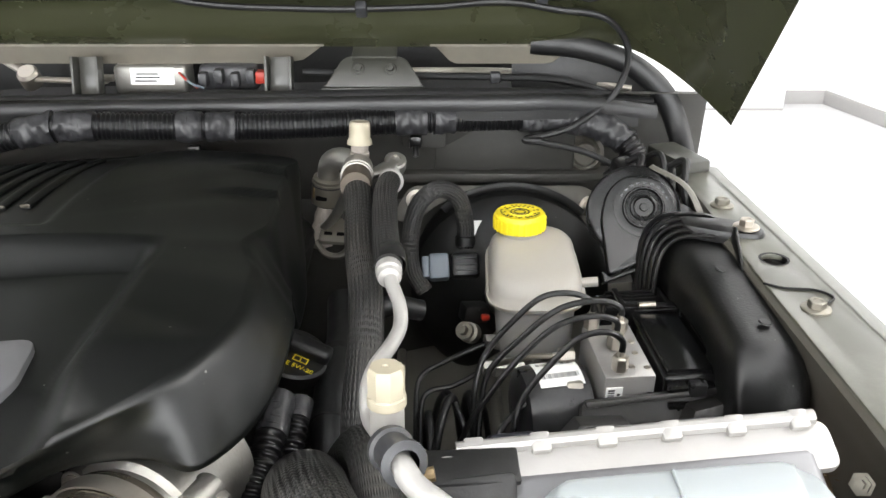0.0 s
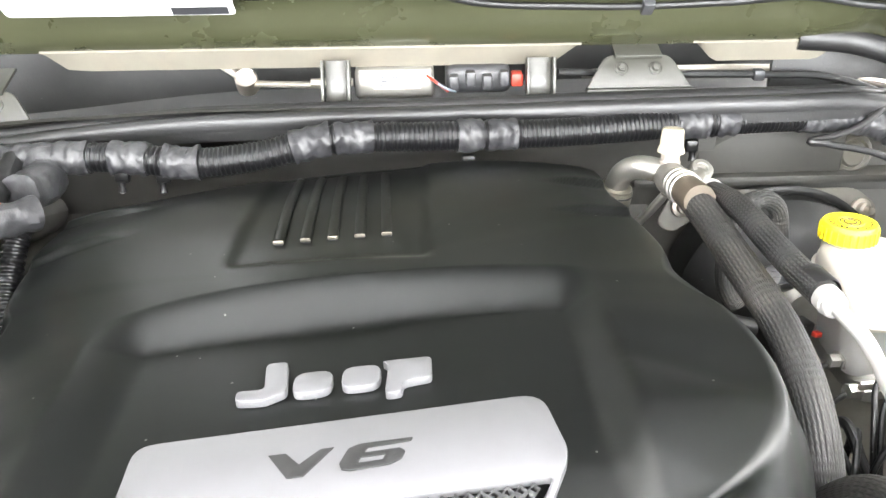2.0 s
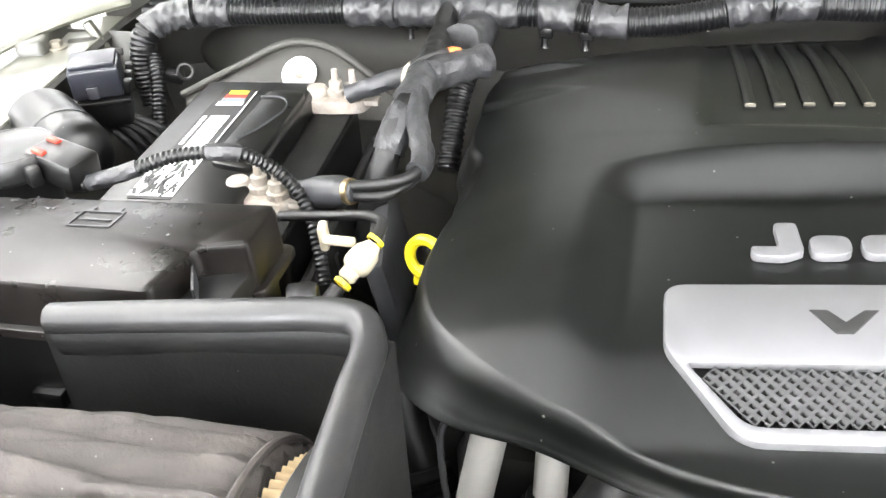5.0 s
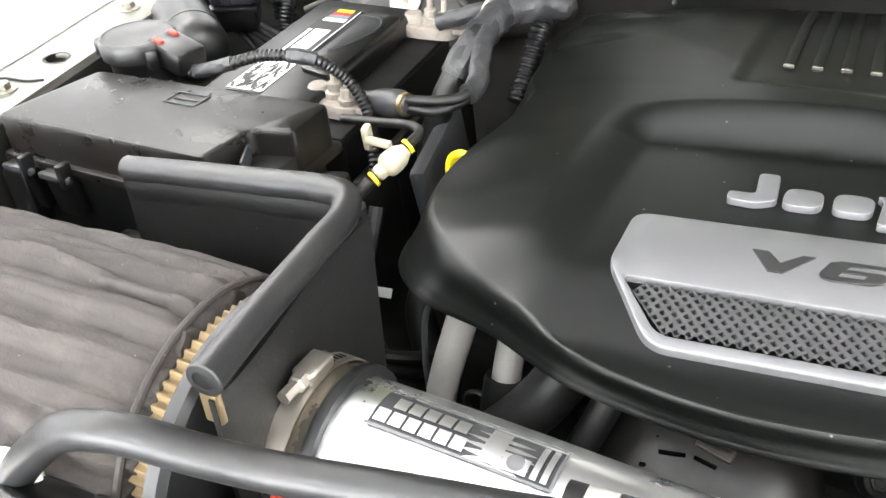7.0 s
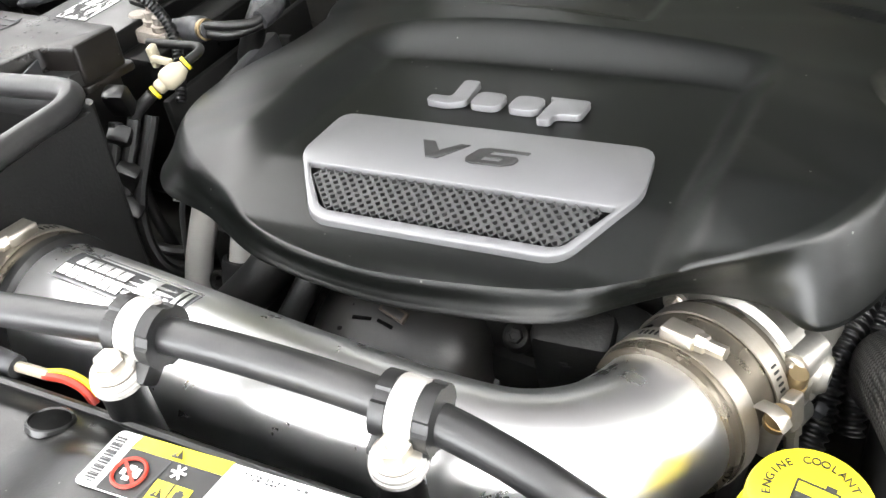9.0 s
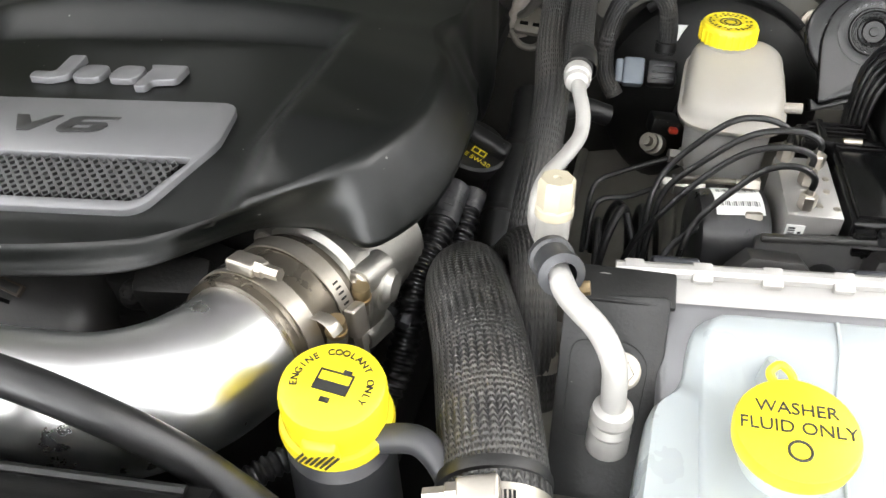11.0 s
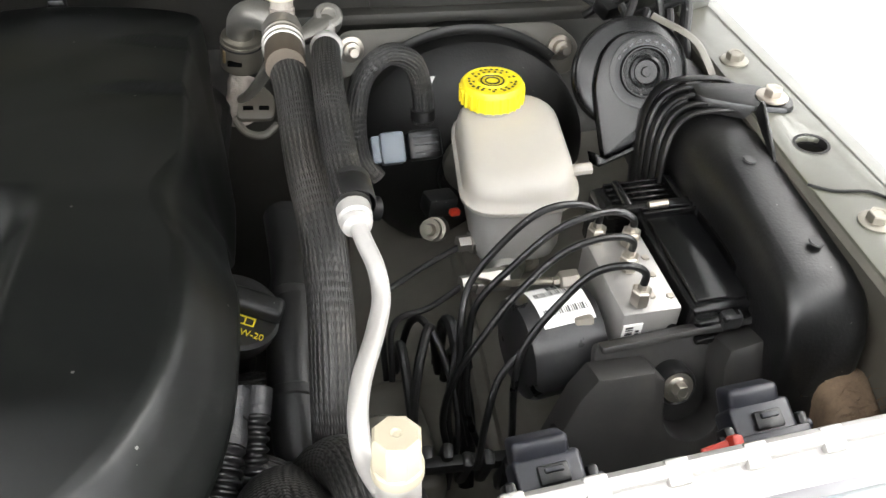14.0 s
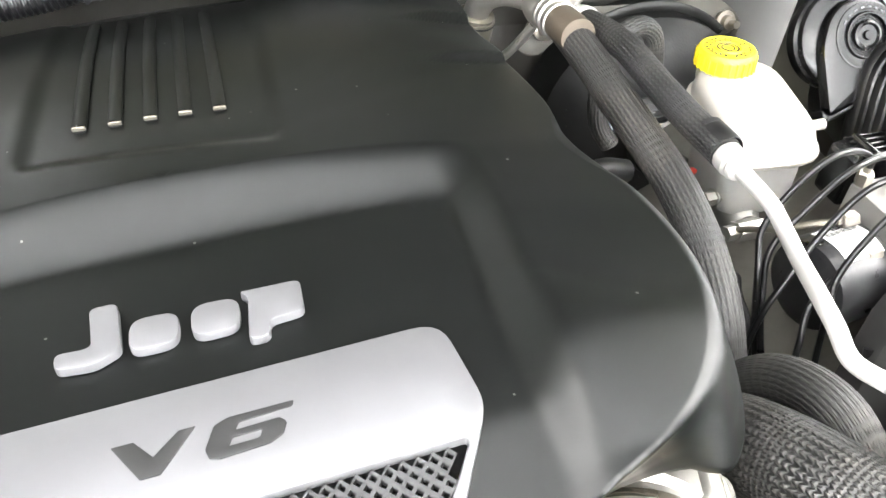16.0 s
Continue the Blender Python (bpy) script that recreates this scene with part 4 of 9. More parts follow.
def engine_cover():
    t = thing("engine_cover", (-0.37, 0.58, 1.06), "black moulded plastic engine cover with a silver V6 plate", "engine cover")
    STEP = 0.0055
    ridge = curve(RIDGE, STEP, True)
    # the lower rim is sampled at the same shares as the ridge
    n = len(RIDGE)
    foot = []
    k_of = []
    for i in range(n):
        a, b = Vector(RIDGE[i]), Vector(RIDGE[(i + 1) % n])
        k_of.append(max(2, int(math.ceil((b - a).length / STEP * 1.3))))
    P = [Vector(p) for p in FOOT]
    for i in range(n):
        p0, p1, p2, p3 = P[i - 1], P[i], P[(i + 1) % n], P[(i + 2) % n]
        for j in range(k_of[i]):
            u = j / k_of[i]
            foot.append(0.5 * (2 * p1 + (p2 - p0) * u + (2 * p0 - 5 * p1 + 4 * p2 - p3) * u * u + (3 * p1 - p0 - 3 * p2 + p3) * u ** 3))
    bm = bmesh.new()
    rings = []
    fr = [i / 76 for i in range(1, 73)] + [0.962, 0.975, 0.986, 0.994, 1.0]
    for r in fr:
        ring = []
        for p in ridge:
            x, y = HEART.x + (p.x - HEART.x) * r, HEART.y + (p.y - HEART.y) * r
            ring.append(bm.verts.new((x, y, cover_height(x, y, p.z - 0.002 - crown(p.x, p.y), r))))
        rings.append(ring)
    centre = bm.verts.new((HEART.x, HEART.y, cover_height(HEART.x, HEART.y, 0, 0)))
    # skirt: rolls over the ridge, hollows a little and flares at the foot
    for u, out in ((0.05, 0.0014), (0.12, 0.0020), (0.22, 0.0020), (0.34, 0.0014), (0.5, 0.0004), (0.62, 0.0002), (0.70, 0.0004), (0.75, 0.0006), (0.80, 0.0006), (0.88, 0.0008), (0.96, 0.0018), (1.0, 0.0014), (1.02, -0.002), (0.9, -0.004)):
        ring = []
        for p, q in zip(ridge, foot):
            d = Vector((p.x - HEART.x, p.y - HEART.y, 0)).normalized()
            w = p.lerp(q, u)
            # on the driver's side the skirt bulges and turns down towards its foot
            bulge = smooth(-0.20, -0.15, q.x) * (1 - smooth(0.54, 0.60, q.y))
            drop = u * (1 - bulge) + bulge * u ** 1.9
            w.z = (p.z - 0.003) + (q.z - p.z + 0.003) * drop
            ring.append(bm.verts.new(w + d * out))
        rings.append(ring)
    m = len(ridge)
    for i in range(m):
        bm.faces.new((centre, rings[0][i], rings[0][(i + 1) % m]))
    for a, b in zip(rings, rings[1:]):
        for i in range(m):
            bm.faces.new((a[i], b[i], b[(i + 1) % m], a[(i + 1) % m]))
    bmesh.ops.recalc_face_normals(bm, faces=bm.faces)
    part("shell", bm, COVER, t, sharp=80)
    # silver plate with its opening
    def lift(x, y):
        return deck(x, y) + 0.0052
    poly = rounded([(-0.466, 0.438), (-0.248, 0.459), (-0.240, 0.408), (-0.267, 0.3535), (-0.427, 0.3375), (-0.464, 0.384)], [0.012, 0.014, 0.010, 0.012, 0.012, 0.008])
    hole = rounded([(-0.4530, 0.3765), (-0.2505, 0.3945), (-0.271, 0.3600), (-0.424, 0.3455)], [0.004, 0.004, 0.006, 0.008])
    plate = part("plate", slab(poly, 0.006, None, 0.0014, [hole], zf=lift), SILVER, t, "silver painted plate")
    # black sheet under the mesh, painted as the shade behind it
    part("grille_backing", slab(hole, 0.001, None, 0, zf=lambda x, y: deck(x, y) + 0.0006), HOLESHADE, plate)
    # perforated sheet: rows of diamond holes between rounded webs
    g = bmesh.new()
    A, B, C, D = [Vector((p[0], p[1])) for p in ((-0.4540, 0.3775), (-0.2495, 0.3955), (-0.270, 0.3590), (-0.425, 0.3445))]
    quad = [A, D, C, B]
    ux = Vector((0.9955, 0.0915)); uy = Vector((-0.0915, 0.9955))

    def inside(p):
        return all(((q - o).x * (p - o).y - (q - o).y * (p - o).x) / (q - o).length > 0.0004 for o, q in zip(quad, quad[1:] + quad[:1]))
    PX, PY, HX, HY = 0.0064, 0.0070, 0.0017, 0.0019
    spots = {}

    def spot(p, dz):
        key = (round(p.x, 6), round(p.y, 6))
        if key not in spots:
            spots[key] = g.verts.new((p.x, p.y, lift(p.x, p.y) - 0.0012 + dz))
        return spots[key]
    for j in range(-16, 18):
        for i in range(-44, 45):
            if (i + j) % 2:
                continue
            o = Vector((-0.352, 0.370)) + ux * (i * PX / 2) + uy * (j * PY / 2)
            tips = [ux * (PX / 2), uy * (PY / 2), ux * (-PX / 2), uy * (-PY / 2)]
            holes = [ux * HX, uy * HY, ux * -HX, uy * -HY]
            if not all(inside(o + p) for p in tips):
                continue
            ring = [spot(o + p, 0.0) for p in tips]
            mid = [g.verts.new((o.x + p.x * 1.25, o.y + p.y * 1.25, lift(o.x, o.y) - 0.0012)) for p in holes]
            low = [g.verts.new((o.x + p.x, o.y + p.y, lift(o.x, o.y) - 0.0042)) for p in holes]
            for k in range(4):
                n = (k + 1) % 4
                g.faces.new((ring[k], ring[n], mid[n], mid[k]))
                g.faces.new((mid[k], mid[n], low[n], low[k]))
    part("grille_lattice", g, MESHGREY, plate, "dark grey perforated diamond mesh", 50)
    base = axis((-0.3600, 0.4160, deck(-0.3600, 0.4160) + 0.0050), (-0.055, 0, 1), (0.9955, 0.0915, 0.055))
    # bold slanted V6: two outlines, the second with its eye
    vee = [(-0.0325, 0.0095), (-0.0235, 0.0095), (-0.0165, -0.0005), (-0.0055, 0.0095), (0.0015, 0.0095), (-0.0145, -0.0095), (-0.0225, -0.0095)]
    six = [(0.0425, 0.0095), (0.0145, 0.0095), (0.0085, 0.0070), (0.0035, -0.0040), (0.0045, -0.0085), (0.0090, -0.0100), (0.0290, -0.0090), (0.0350, -0.0060), (0.0375, -0.0005), (0.0350, 0.0025), (0.0165, 0.0020), (0.0185, 0.0055), (0.0410, 0.0065)]
    eye = [(0.0148, -0.0012), (0.0128, -0.0052), (0.0255, -0.0050), (0.0272, -0.0010)]
    part("letter", slab(rounded(vee, 0.0006), 0.0010, base, 0.0003), INKHOLE, plate, "black letter V")
    part("letter", slab(rounded(six, 0.0012), 0.0010, base, 0.0003, [rounded(eye, 0.0009)]), INKHOLE, plate, "black figure 6")
    # maker's name as plain raised blocks
    nb = axis((-0.4185, 0.4685, deck(-0.38, 0.48)), (-0.055, 0, 1), (0.9955, 0.0915, 0.055))
    blocks = [
        [(0.0, 0.002), (0.017, 0.0), (0.029, 0.006), (0.029, 0.037), (0.016, 0.037), (0.016, 0.011), (0.0, 0.012)],
        [(0.0315, 0.002), (0.054, 0.002), (0.056, 0.022), (0.0335, 0.023)],
        [(0.0595, 0.002), (0.082, 0.002), (0.084, 0.022), (0.0615, 0.023)],
        [(0.084, -0.008), (0.094, -0.008), (0.095, 0.0015), (0.112, 0.003), (0.114, 0.024), (0.084, 0.025), (0.088, 0.02)],
    ]
    for k, bl in enumerate(blocks):
        part("name_block", slab(rounded(bl, [0.004] * len(bl) if k in (0, 3) else 0.008), 0.005, nb @ Matrix.Translation((0, 0, 0.0036)), 0.001), SILVER, t, "raised silver block")
    # five ribs
    for k in range(5):
        x0 = -0.416 + 0.0198 * k
        y0, y1 = 0.643 + 0.0015 * k, 0.828
        line = [Vector((x0 - 0.0006 * j, y0 + (y1 - y0) * j / 10, 0)) for j in range(11)]
        for p in line:
            p.z = cover_height(p.x, p.y, rim(p.x) - 0.003 - crown(p.x, 0.859), min(1.0, (p.y - 0.58) / 0.279)) + 0.0016
        part("rib", sweep(line, 0.0042, 10, flat=0.75), COVER, t)
        part("rib_tip", box(0.0078, 0.0016, 0.0032, axis(line[0] + Vector((0, -0.0012, 0.0014)), (0, -0.35, 0.94), (1, 0.05, 0)), 0.0007), ZINCDULL, t, "bright rib tip")


engine_cover()


def engine_block():
    """The dark castings that show under the cover's rim."""
    t = thing("engine_block", (-0.37, 0.58, 0.75), "dark dusty engine block and cylinder heads under the cover", "engine")
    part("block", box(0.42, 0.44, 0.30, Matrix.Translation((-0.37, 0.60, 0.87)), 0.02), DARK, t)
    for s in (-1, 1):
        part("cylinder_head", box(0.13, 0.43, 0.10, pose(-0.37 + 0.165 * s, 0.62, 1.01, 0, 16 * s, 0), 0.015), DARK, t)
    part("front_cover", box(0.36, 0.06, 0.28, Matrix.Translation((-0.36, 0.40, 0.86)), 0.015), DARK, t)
    # domed alternator housing with its slots, behind the intake tube
    c = axis((-0.392, 0.362, 0.985), (-0.12, -0.62, 0.78), (1, 0, 0))
    h = part("alternator", lathe([(0.0, 0.036), (0.022, 0.0355), (0.040, 0.031), (0.056, 0.022), (0.066, 0.010), (0.071, -0.004), (0.072, -0.02), (0.0755, -0.021), (0.0755, -0.027), (0.072, -0.028), (0.071, -0.06)], c, 56), DUSTYBLACK, t, "dusty black domed alternator housing")
    # slots are black bars on the dome, their shade painted
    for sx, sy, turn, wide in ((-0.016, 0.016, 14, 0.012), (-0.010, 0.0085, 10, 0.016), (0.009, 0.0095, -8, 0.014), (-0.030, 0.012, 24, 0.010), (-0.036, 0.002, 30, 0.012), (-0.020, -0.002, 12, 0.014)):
        part("slot", box(wide, 0.0030, 0.0016, c @ Matrix.Translation((sx, sy, 0.0352 - 2.6 * max(0, math.hypot(sx, sy) - 0.016) ** 1.5)) @ Matrix.Rotation(radians(turn), 4, "Z"), 0.0008), HOLESHADE, h)
    q = c @ Matrix.Translation((0.0125, 0.0190, 0.0352)) @ Matrix.Rotation(radians(-12), 4, "Z") @ Matrix.Rotation(radians(-8), 4, "X")
    part("clip", box(0.022, 0.0085, 0.004, q, 0.001), RUSTSLEEVE, h, "rust-edged metal clip")
    part("clip_field", box(0.018, 0.0055, 0.0048, q, 0.0008), DUSTYBLACK, h)
    part("rear_rim", lathe([(0.071, -0.03), (0.080, -0.034), (0.080, -0.046), (0.072, -0.048)], c, 48, cap=False), DARK, t, "dusty rim of the housing")
    part("bolt_boss", lathe([(0.011, -0.03), (0.011, 0.004), (0.008, 0.008), (0, 0.008)], axis((-0.300, 0.372, 1.022), (0, -0.7, 0.7)), 20), DARK, t)
    part("boss_bolt", hexbolt(axis((-0.300, 0.366, 1.028), (0, -0.7, 0.7)), 0.0055, 0.004, 0.008), DARK, t)
    b = part("bracket", box(0.05, 0.03, 0.09, pose(-0.262, 0.372, 1.02, 20, 0, 10), 0.008), DARK, t)
    part("bolt", hexbolt(axis((-0.262, 0.356, 1.035), (0, -0.8, 0.6)), 0.0045, 0.004, 0.007), DARK, b)
    part("casting", box(0.045, 0.04, 0.06, pose(-0.238, 0.384, 1.03, 20, 0, -15), 0.012), MATTE, t, "dusty grey casting")


engine_block()


def band(loc, z, r, wide, m, parent, name="band", thick=0.0012):
    a = axis(loc, z)
    return part(name, lathe([(r, -wide / 2), (r + thick, -wide / 2), (r + thick, wide / 2), (r, wide / 2)], a, 48, cap=False), m, parent)


def worm_clamp(name, loc, z, r, where, label):
    """A stainless worm-drive clamp; where is the side on which its screw sits."""
    t = thing(name, loc, label, "hose clamp", "intake hose clamps")
    band(loc, z, r, 0.012, STEEL, t)
    zz = Vector(z).normalized()
    d = (Vector(where) - zz * Vector(where).dot(zz)).normalized()
    tang = zz.cross(d)
    c = Vector(loc) + d * (r + 0.005)
    part("housing", box(0.020, 0.013, 0.008, axis(c, d, tang), 0.002, 3), STEEL, t)
    part("screw", lathe([(0, 0), (0.0052, 0), (0.0052, 0.005), (0.0038, 0.006), (0.0038, 0.016), (0, 0.016)], axis(c + tang * 0.009, tang), 6), STEEL, t)
    for k in range(6):
        a = (k + 2.2) * 0.075
        p = Vector(loc) + (d * math.cos(a) - tang * math.sin(a)) * (r + 0.0014)
        part("thread", box(0.0012, 0.0045, 0.0004, axis(p, p - Vector(loc), zz.cross(p - Vector(loc))), 0), DARK, t)
    return t


TUBE = [(-0.592, 0.236, 1.062), (-0.54, 0.236, 1.063), (-0.45, 0.236, 1.065), (-0.36, 0.237, 1.064), (-0.29, 0.241, 1.062), (-0.245, 0.252, 1.059), (-0.214, 0.276, 1.056), (-0.198, 0.306, 1.053), (-0.190, 0.332, 1.051)]


def intake():
    line = curve(TUBE, 0.006)
    t = thing("intake_tube", (-0.4, 0.236, 1.03), "polished aluminium intake tube with an engraved badge, lightly scratched", "intake tube")
    part("tube", sweep(line, lambda s, a: 0.0415 - 0.0015 * smooth(0.05, 0.2, s), 56), CHROME, t, sharp=80)
    # engraved badge wrapped on the tube: raised border, dark field, plain bars in place of the maker's name
    cx, cy, cz, R = -0.4835, 0.236, 1.064, 0.0405

    def wrap(u, v, h):
        a = radians(72) + v / R
        return Vector((cx + u, cy + 0.0 + math.cos(a) * (R + h) * 1.0, cz + math.sin(a) * (R + h)))

    def patch(rects, h, bm=None):
        bm = bm or bmesh.new()
        for u0, v0, u1, v1 in rects:
            rows = []
            for i in range(7):
                v = v0 + (v1 - v0) * i / 6
                rows.append([bm.verts.new(wrap(u0 + (u1 - u0) * j / 4, v, h)) for j in range(5)])
            for a, b in zip(rows, rows[1:]):
                for j in range(4):
                    bm.faces.new((a[j], a[j + 1], b[j + 1], b[j]))
        bmesh.ops.recalc_face_normals(bm, faces=bm.faces)
        for f in bm.faces:
            c = f.calc_center_median()
            if f.normal.dot(Vector((0, c.y - cy, c.z - cz))) < 0:
                f.normal_flip()
        return bm
    b = part("badge", patch([(-0.046, -0.001, 0.048, 0.022)], 0.0010), GREYPL, t, "dark engraved badge")
    rects = []
    for row, v0 in ((0, 0.0125), (1, 0.003)):
        u = -0.044 + 0.006 * row
        for k in range(6 if row == 0 else 5):
            rects.append((u, v0, u + 0.0068, v0 + 0.0075))
            u += 0.0082
    for rect in rects + [(0.012, 0.001, 0.022, 0.0205), (0.0375, 0.001, 0.0405, 0.0205), (0.0425, 0.001, 0.0455, 0.0205), (0.0225, 0.012, 0.0355, 0.0205)]:
        part("badge_bar", patch([rect], 0.0020), CHROME, b)
    part("badge_dot", lathe([(0, 0.0012), (0.004, 0.0012), (0.0046, 0)], axis(wrap(0.029, 0.0155, 0.0016), wrap(0.029, 0.0155, 1) - wrap(0.029, 0.0155, 0)), 20), SILVER, b)
    for rect in ((-0.047, -0.0022, 0.049, -0.0008), (-0.047, 0.0218, 0.049, 0.0232), (0.0476, -0.0007, 0.049, 0.0217)):
        part("badge_rim", patch([rect], 0.0022), SILVER, b)
    c1 = thing("hose_coupler", (-0.598, 0.236, 1.02), "satin grey-brown coupler with a black bead on the intake tube", "hose coupler", "intake couplers")
    part("sleeve", lathe([(0.0385, -0.03), (0.046, -0.03), (0.047, -0.026), (0.0455, -0.02), (0.0455, 0.02), (0.047, 0.026), (0.046, 0.03), (0.0385, 0.03)], axis((-0.577, 0.236, 1.0625), (1, 0, 0.01)), 48, cap=False), COUPLER, c1)
    part("end_bead", lathe([(0.040, -0.003), (0.0468, -0.003), (0.0475, 0), (0.0468, 0.003), (0.040, 0.003)], axis((-0.550, 0.236, 1.0630), (1, 0, 0.01)), 48, cap=False), RUBBER, c1, "black rubber end bead")
    worm_clamp("hose_clamp", (-0.567, 0.236, 1.0625), (1, 0, 0.01), 0.0462, (0, 0.05, 1), "stainless worm-drive clamp on the filter-side coupler")
    # throttle body side
    e = Vector((-0.178, 0.372, 1.047))
    way = (e - Vector(TUBE[-1])).normalized()
    c2 = thing("hose_coupler", tuple(e), "satin grey-brown coupler between intake tube and throttle body", "hose coupler", "intake couplers")
    s0 = Vector(TUBE[-2]) + way * 0.016
    part("sleeve", lathe([(0.038, 0), (0.044, 0), (0.045, 0.003), (0.0438, 0.008), (0.0438, 0.046), (0.045, 0.05), (0.044, 0.054), (0.038, 0.054)], axis(s0, way), 48, cap=False), COUPLER, c2)
    part("end_bead", lathe([(0.040, -0.004), (0.0440, -0.004), (0.0447, 0), (0.0440, 0.002), (0.040, 0.002)], axis(s0, way), 48, cap=False), COUPLER, c2)
    worm_clamp("hose_clamp", tuple(s0 + way * 0.010), tuple(way), 0.0445, (-0.1, 0, 1), "stainless worm-drive clamp on the throttle-side coupler")
    worm_clamp("hose_clamp", tuple(s0 + way * 0.042), tuple(way), 0.0445, (1, 0, 0.2), "stainless worm-drive clamp on the throttle-side coupler")
    tb = thing("throttle_body", tuple(s0 + way * 0.07), "dusty cast aluminium throttle body with hose nipples", "throttle body")
    part("body", lathe([(0.036, 0.048), (0.041, 0.05), (0.0415, 0.060), (0.0455, 0.063), (0.0455, 0.078), (0.038, 0.085), (0.034, 0.14)], axis(s0, way), 40), ALU, tb)
    c = axis(s0 + way * 0.074, way, (1, 0, 0))
    part("motor_housing", lathe([(0, 0.022), (0.009, 0.022), (0.012, 0.018), (0.012, 0)], c @ pose(0.030, -0.012, 0.0, 0, 78, 0), 28), ALU, tb)
    for a in (30, 150, 215, 330):
        m = c @ Matrix.Rotation(radians(a), 4, "Z") @ Matrix.Translation((0.043, 0, -0.010))
        part("lug", lathe([(0, 0.004), (0.009, 0.004), (0.010, 0), (0.010, -0.02)], m @ Matrix.Rotation(math.pi, 4, "X"), 18), ALU, tb)
        part("bolt", hexbolt(m @ Matrix.Rotation(math.pi, 4, "X") @ Matrix.Translation((0, 0, 0.004)), 0.0048, 0.004, 0.007), STEEL, tb)
    part("nipple", lathe([(0, 0.018), (0.0065, 0.018), (0.0065, 0.020), (0.0105, 0.020), (0.0110, 0.012), (0.0095, 0.0), (0.0095, -0.02)], axis((-0.146, 0.384, 1.052), (1, -0.25, 0.1)), 24), ALU, tb, "short round hose nipple")
    for p in ((-0.1375, 0.3640, 1.0640), (-0.1400, 0.3290, 1.0690)):
        f = thing("screw_fitting", p, "yellow-zinc screw standing on the clamp beside the throttle body", "screw", "clamp screws")
        part("shaft", lathe([(0, 0.0), (0.0055, 0), (0.0055, -0.026), (0, -0.026)], axis(p, (0.1, -0.1, 1)), 16), STEEL, f)
        part("head", lathe([(0.0035, 0.008), (0.0052, 0.008), (0.0058, 0.005), (0.0058, 0), (0.0066, 0), (0.0066, -0.003), (0, -0.003)], axis(p, (0.1, -0.1, 1)), 18), BRASS, f, "yellow-zinc slotted head")
    # end tab of the outer clamp
    k = thing("clamp_tail", (-0.150, 0.322, 1.078), "bright stainless tail of a worm clamp", "clamp tail")
    part("strip", sweep(curve([(-0.1500, 0.3260, 1.0800), (-0.1430, 0.3220, 1.0830), (-0.1370, 0.3190, 1.0815), (-0.1340, 0.3180, 1.0770)], 0.002), 0.0042, 8, flat=0.16), STEEL, k)


intake()


def pipes_under_cover():
    for pts, r, mat_, lab in (
        ([(-0.548, 0.385, 1.085), (-0.552, 0.368, 1.05), (-0.560, 0.352, 1.0), (-0.562, 0.34, 0.94)], 0.0105, PIPE, "bare aluminium coolant pipe under the cover's rim"),
        ([(-0.516, 0.378, 1.07), (-0.516, 0.364, 1.04), (-0.516, 0.352, 1.01)], 0.0095, PIPE, "bare aluminium coolant pipe with a black socket"),
        ([(-0.470, 0.372, 1.055), (-0.487, 0.348, 1.025), (-0.520, 0.325, 0.985), (-0.535, 0.315, 0.95)], 0.017, RUBBER, "dusty thick rubber coolant hose under the cover"),
        ([(-0.445, 0.362, 1.045), (-0.455, 0.338, 1.015), (-0.47, 0.322, 0.98)], 0.0095, RUBBER, "short black rubber hose under the cover"),
    ):
        t = thing("coolant_pipe", pts[1], lab, "pipe", "coolant pipes")
        part("pipe", sweep(curve(pts, 0.005), r, 18), mat_, t)
    s = thing("pipe_socket", (-0.516, 0.352, 1.0), "black plastic socket and clip at the end of a coolant pipe", "pipe socket")
    part("sleeve", lathe([(0.010, 0.014), (0.0125, 0.014), (0.0135, 0.01), (0.0135, -0.014), (0.011, -0.016)], axis((-0.516, 0.352, 1.012), (0, 0.3, 1)), 20, cap=False), MATTE, s)
    part("clip", mirror_ring((-0.532, 0.345, 1.005), (0, -1, 0.4), 0.007, 0.0022), MATTE, s)
    w = thing("wire", (-0.58, 0.37, 1.02), "thin grey wire hanging beside the coolant pipe", "wire")
    part("strand", sweep(curve([(-0.571, 0.378, 1.060), (-0.580, 0.372, 1.045), (-0.578, 0.362, 1.015), (-0.570, 0.352, 0.985)], 0.004), 0.0022, 8), GREYPL, w)
    b = thing("paper_tag", (-0.66, 0.44, 0.99), "small white paper tag deep beside the engine", "tag")
    part("paper", box(0.016, 0.0012, 0.008, pose(-0.660, 0.437, 0.985, -40, 0, 10), 0.0003), PAPER, b)


pipes_under_cover()

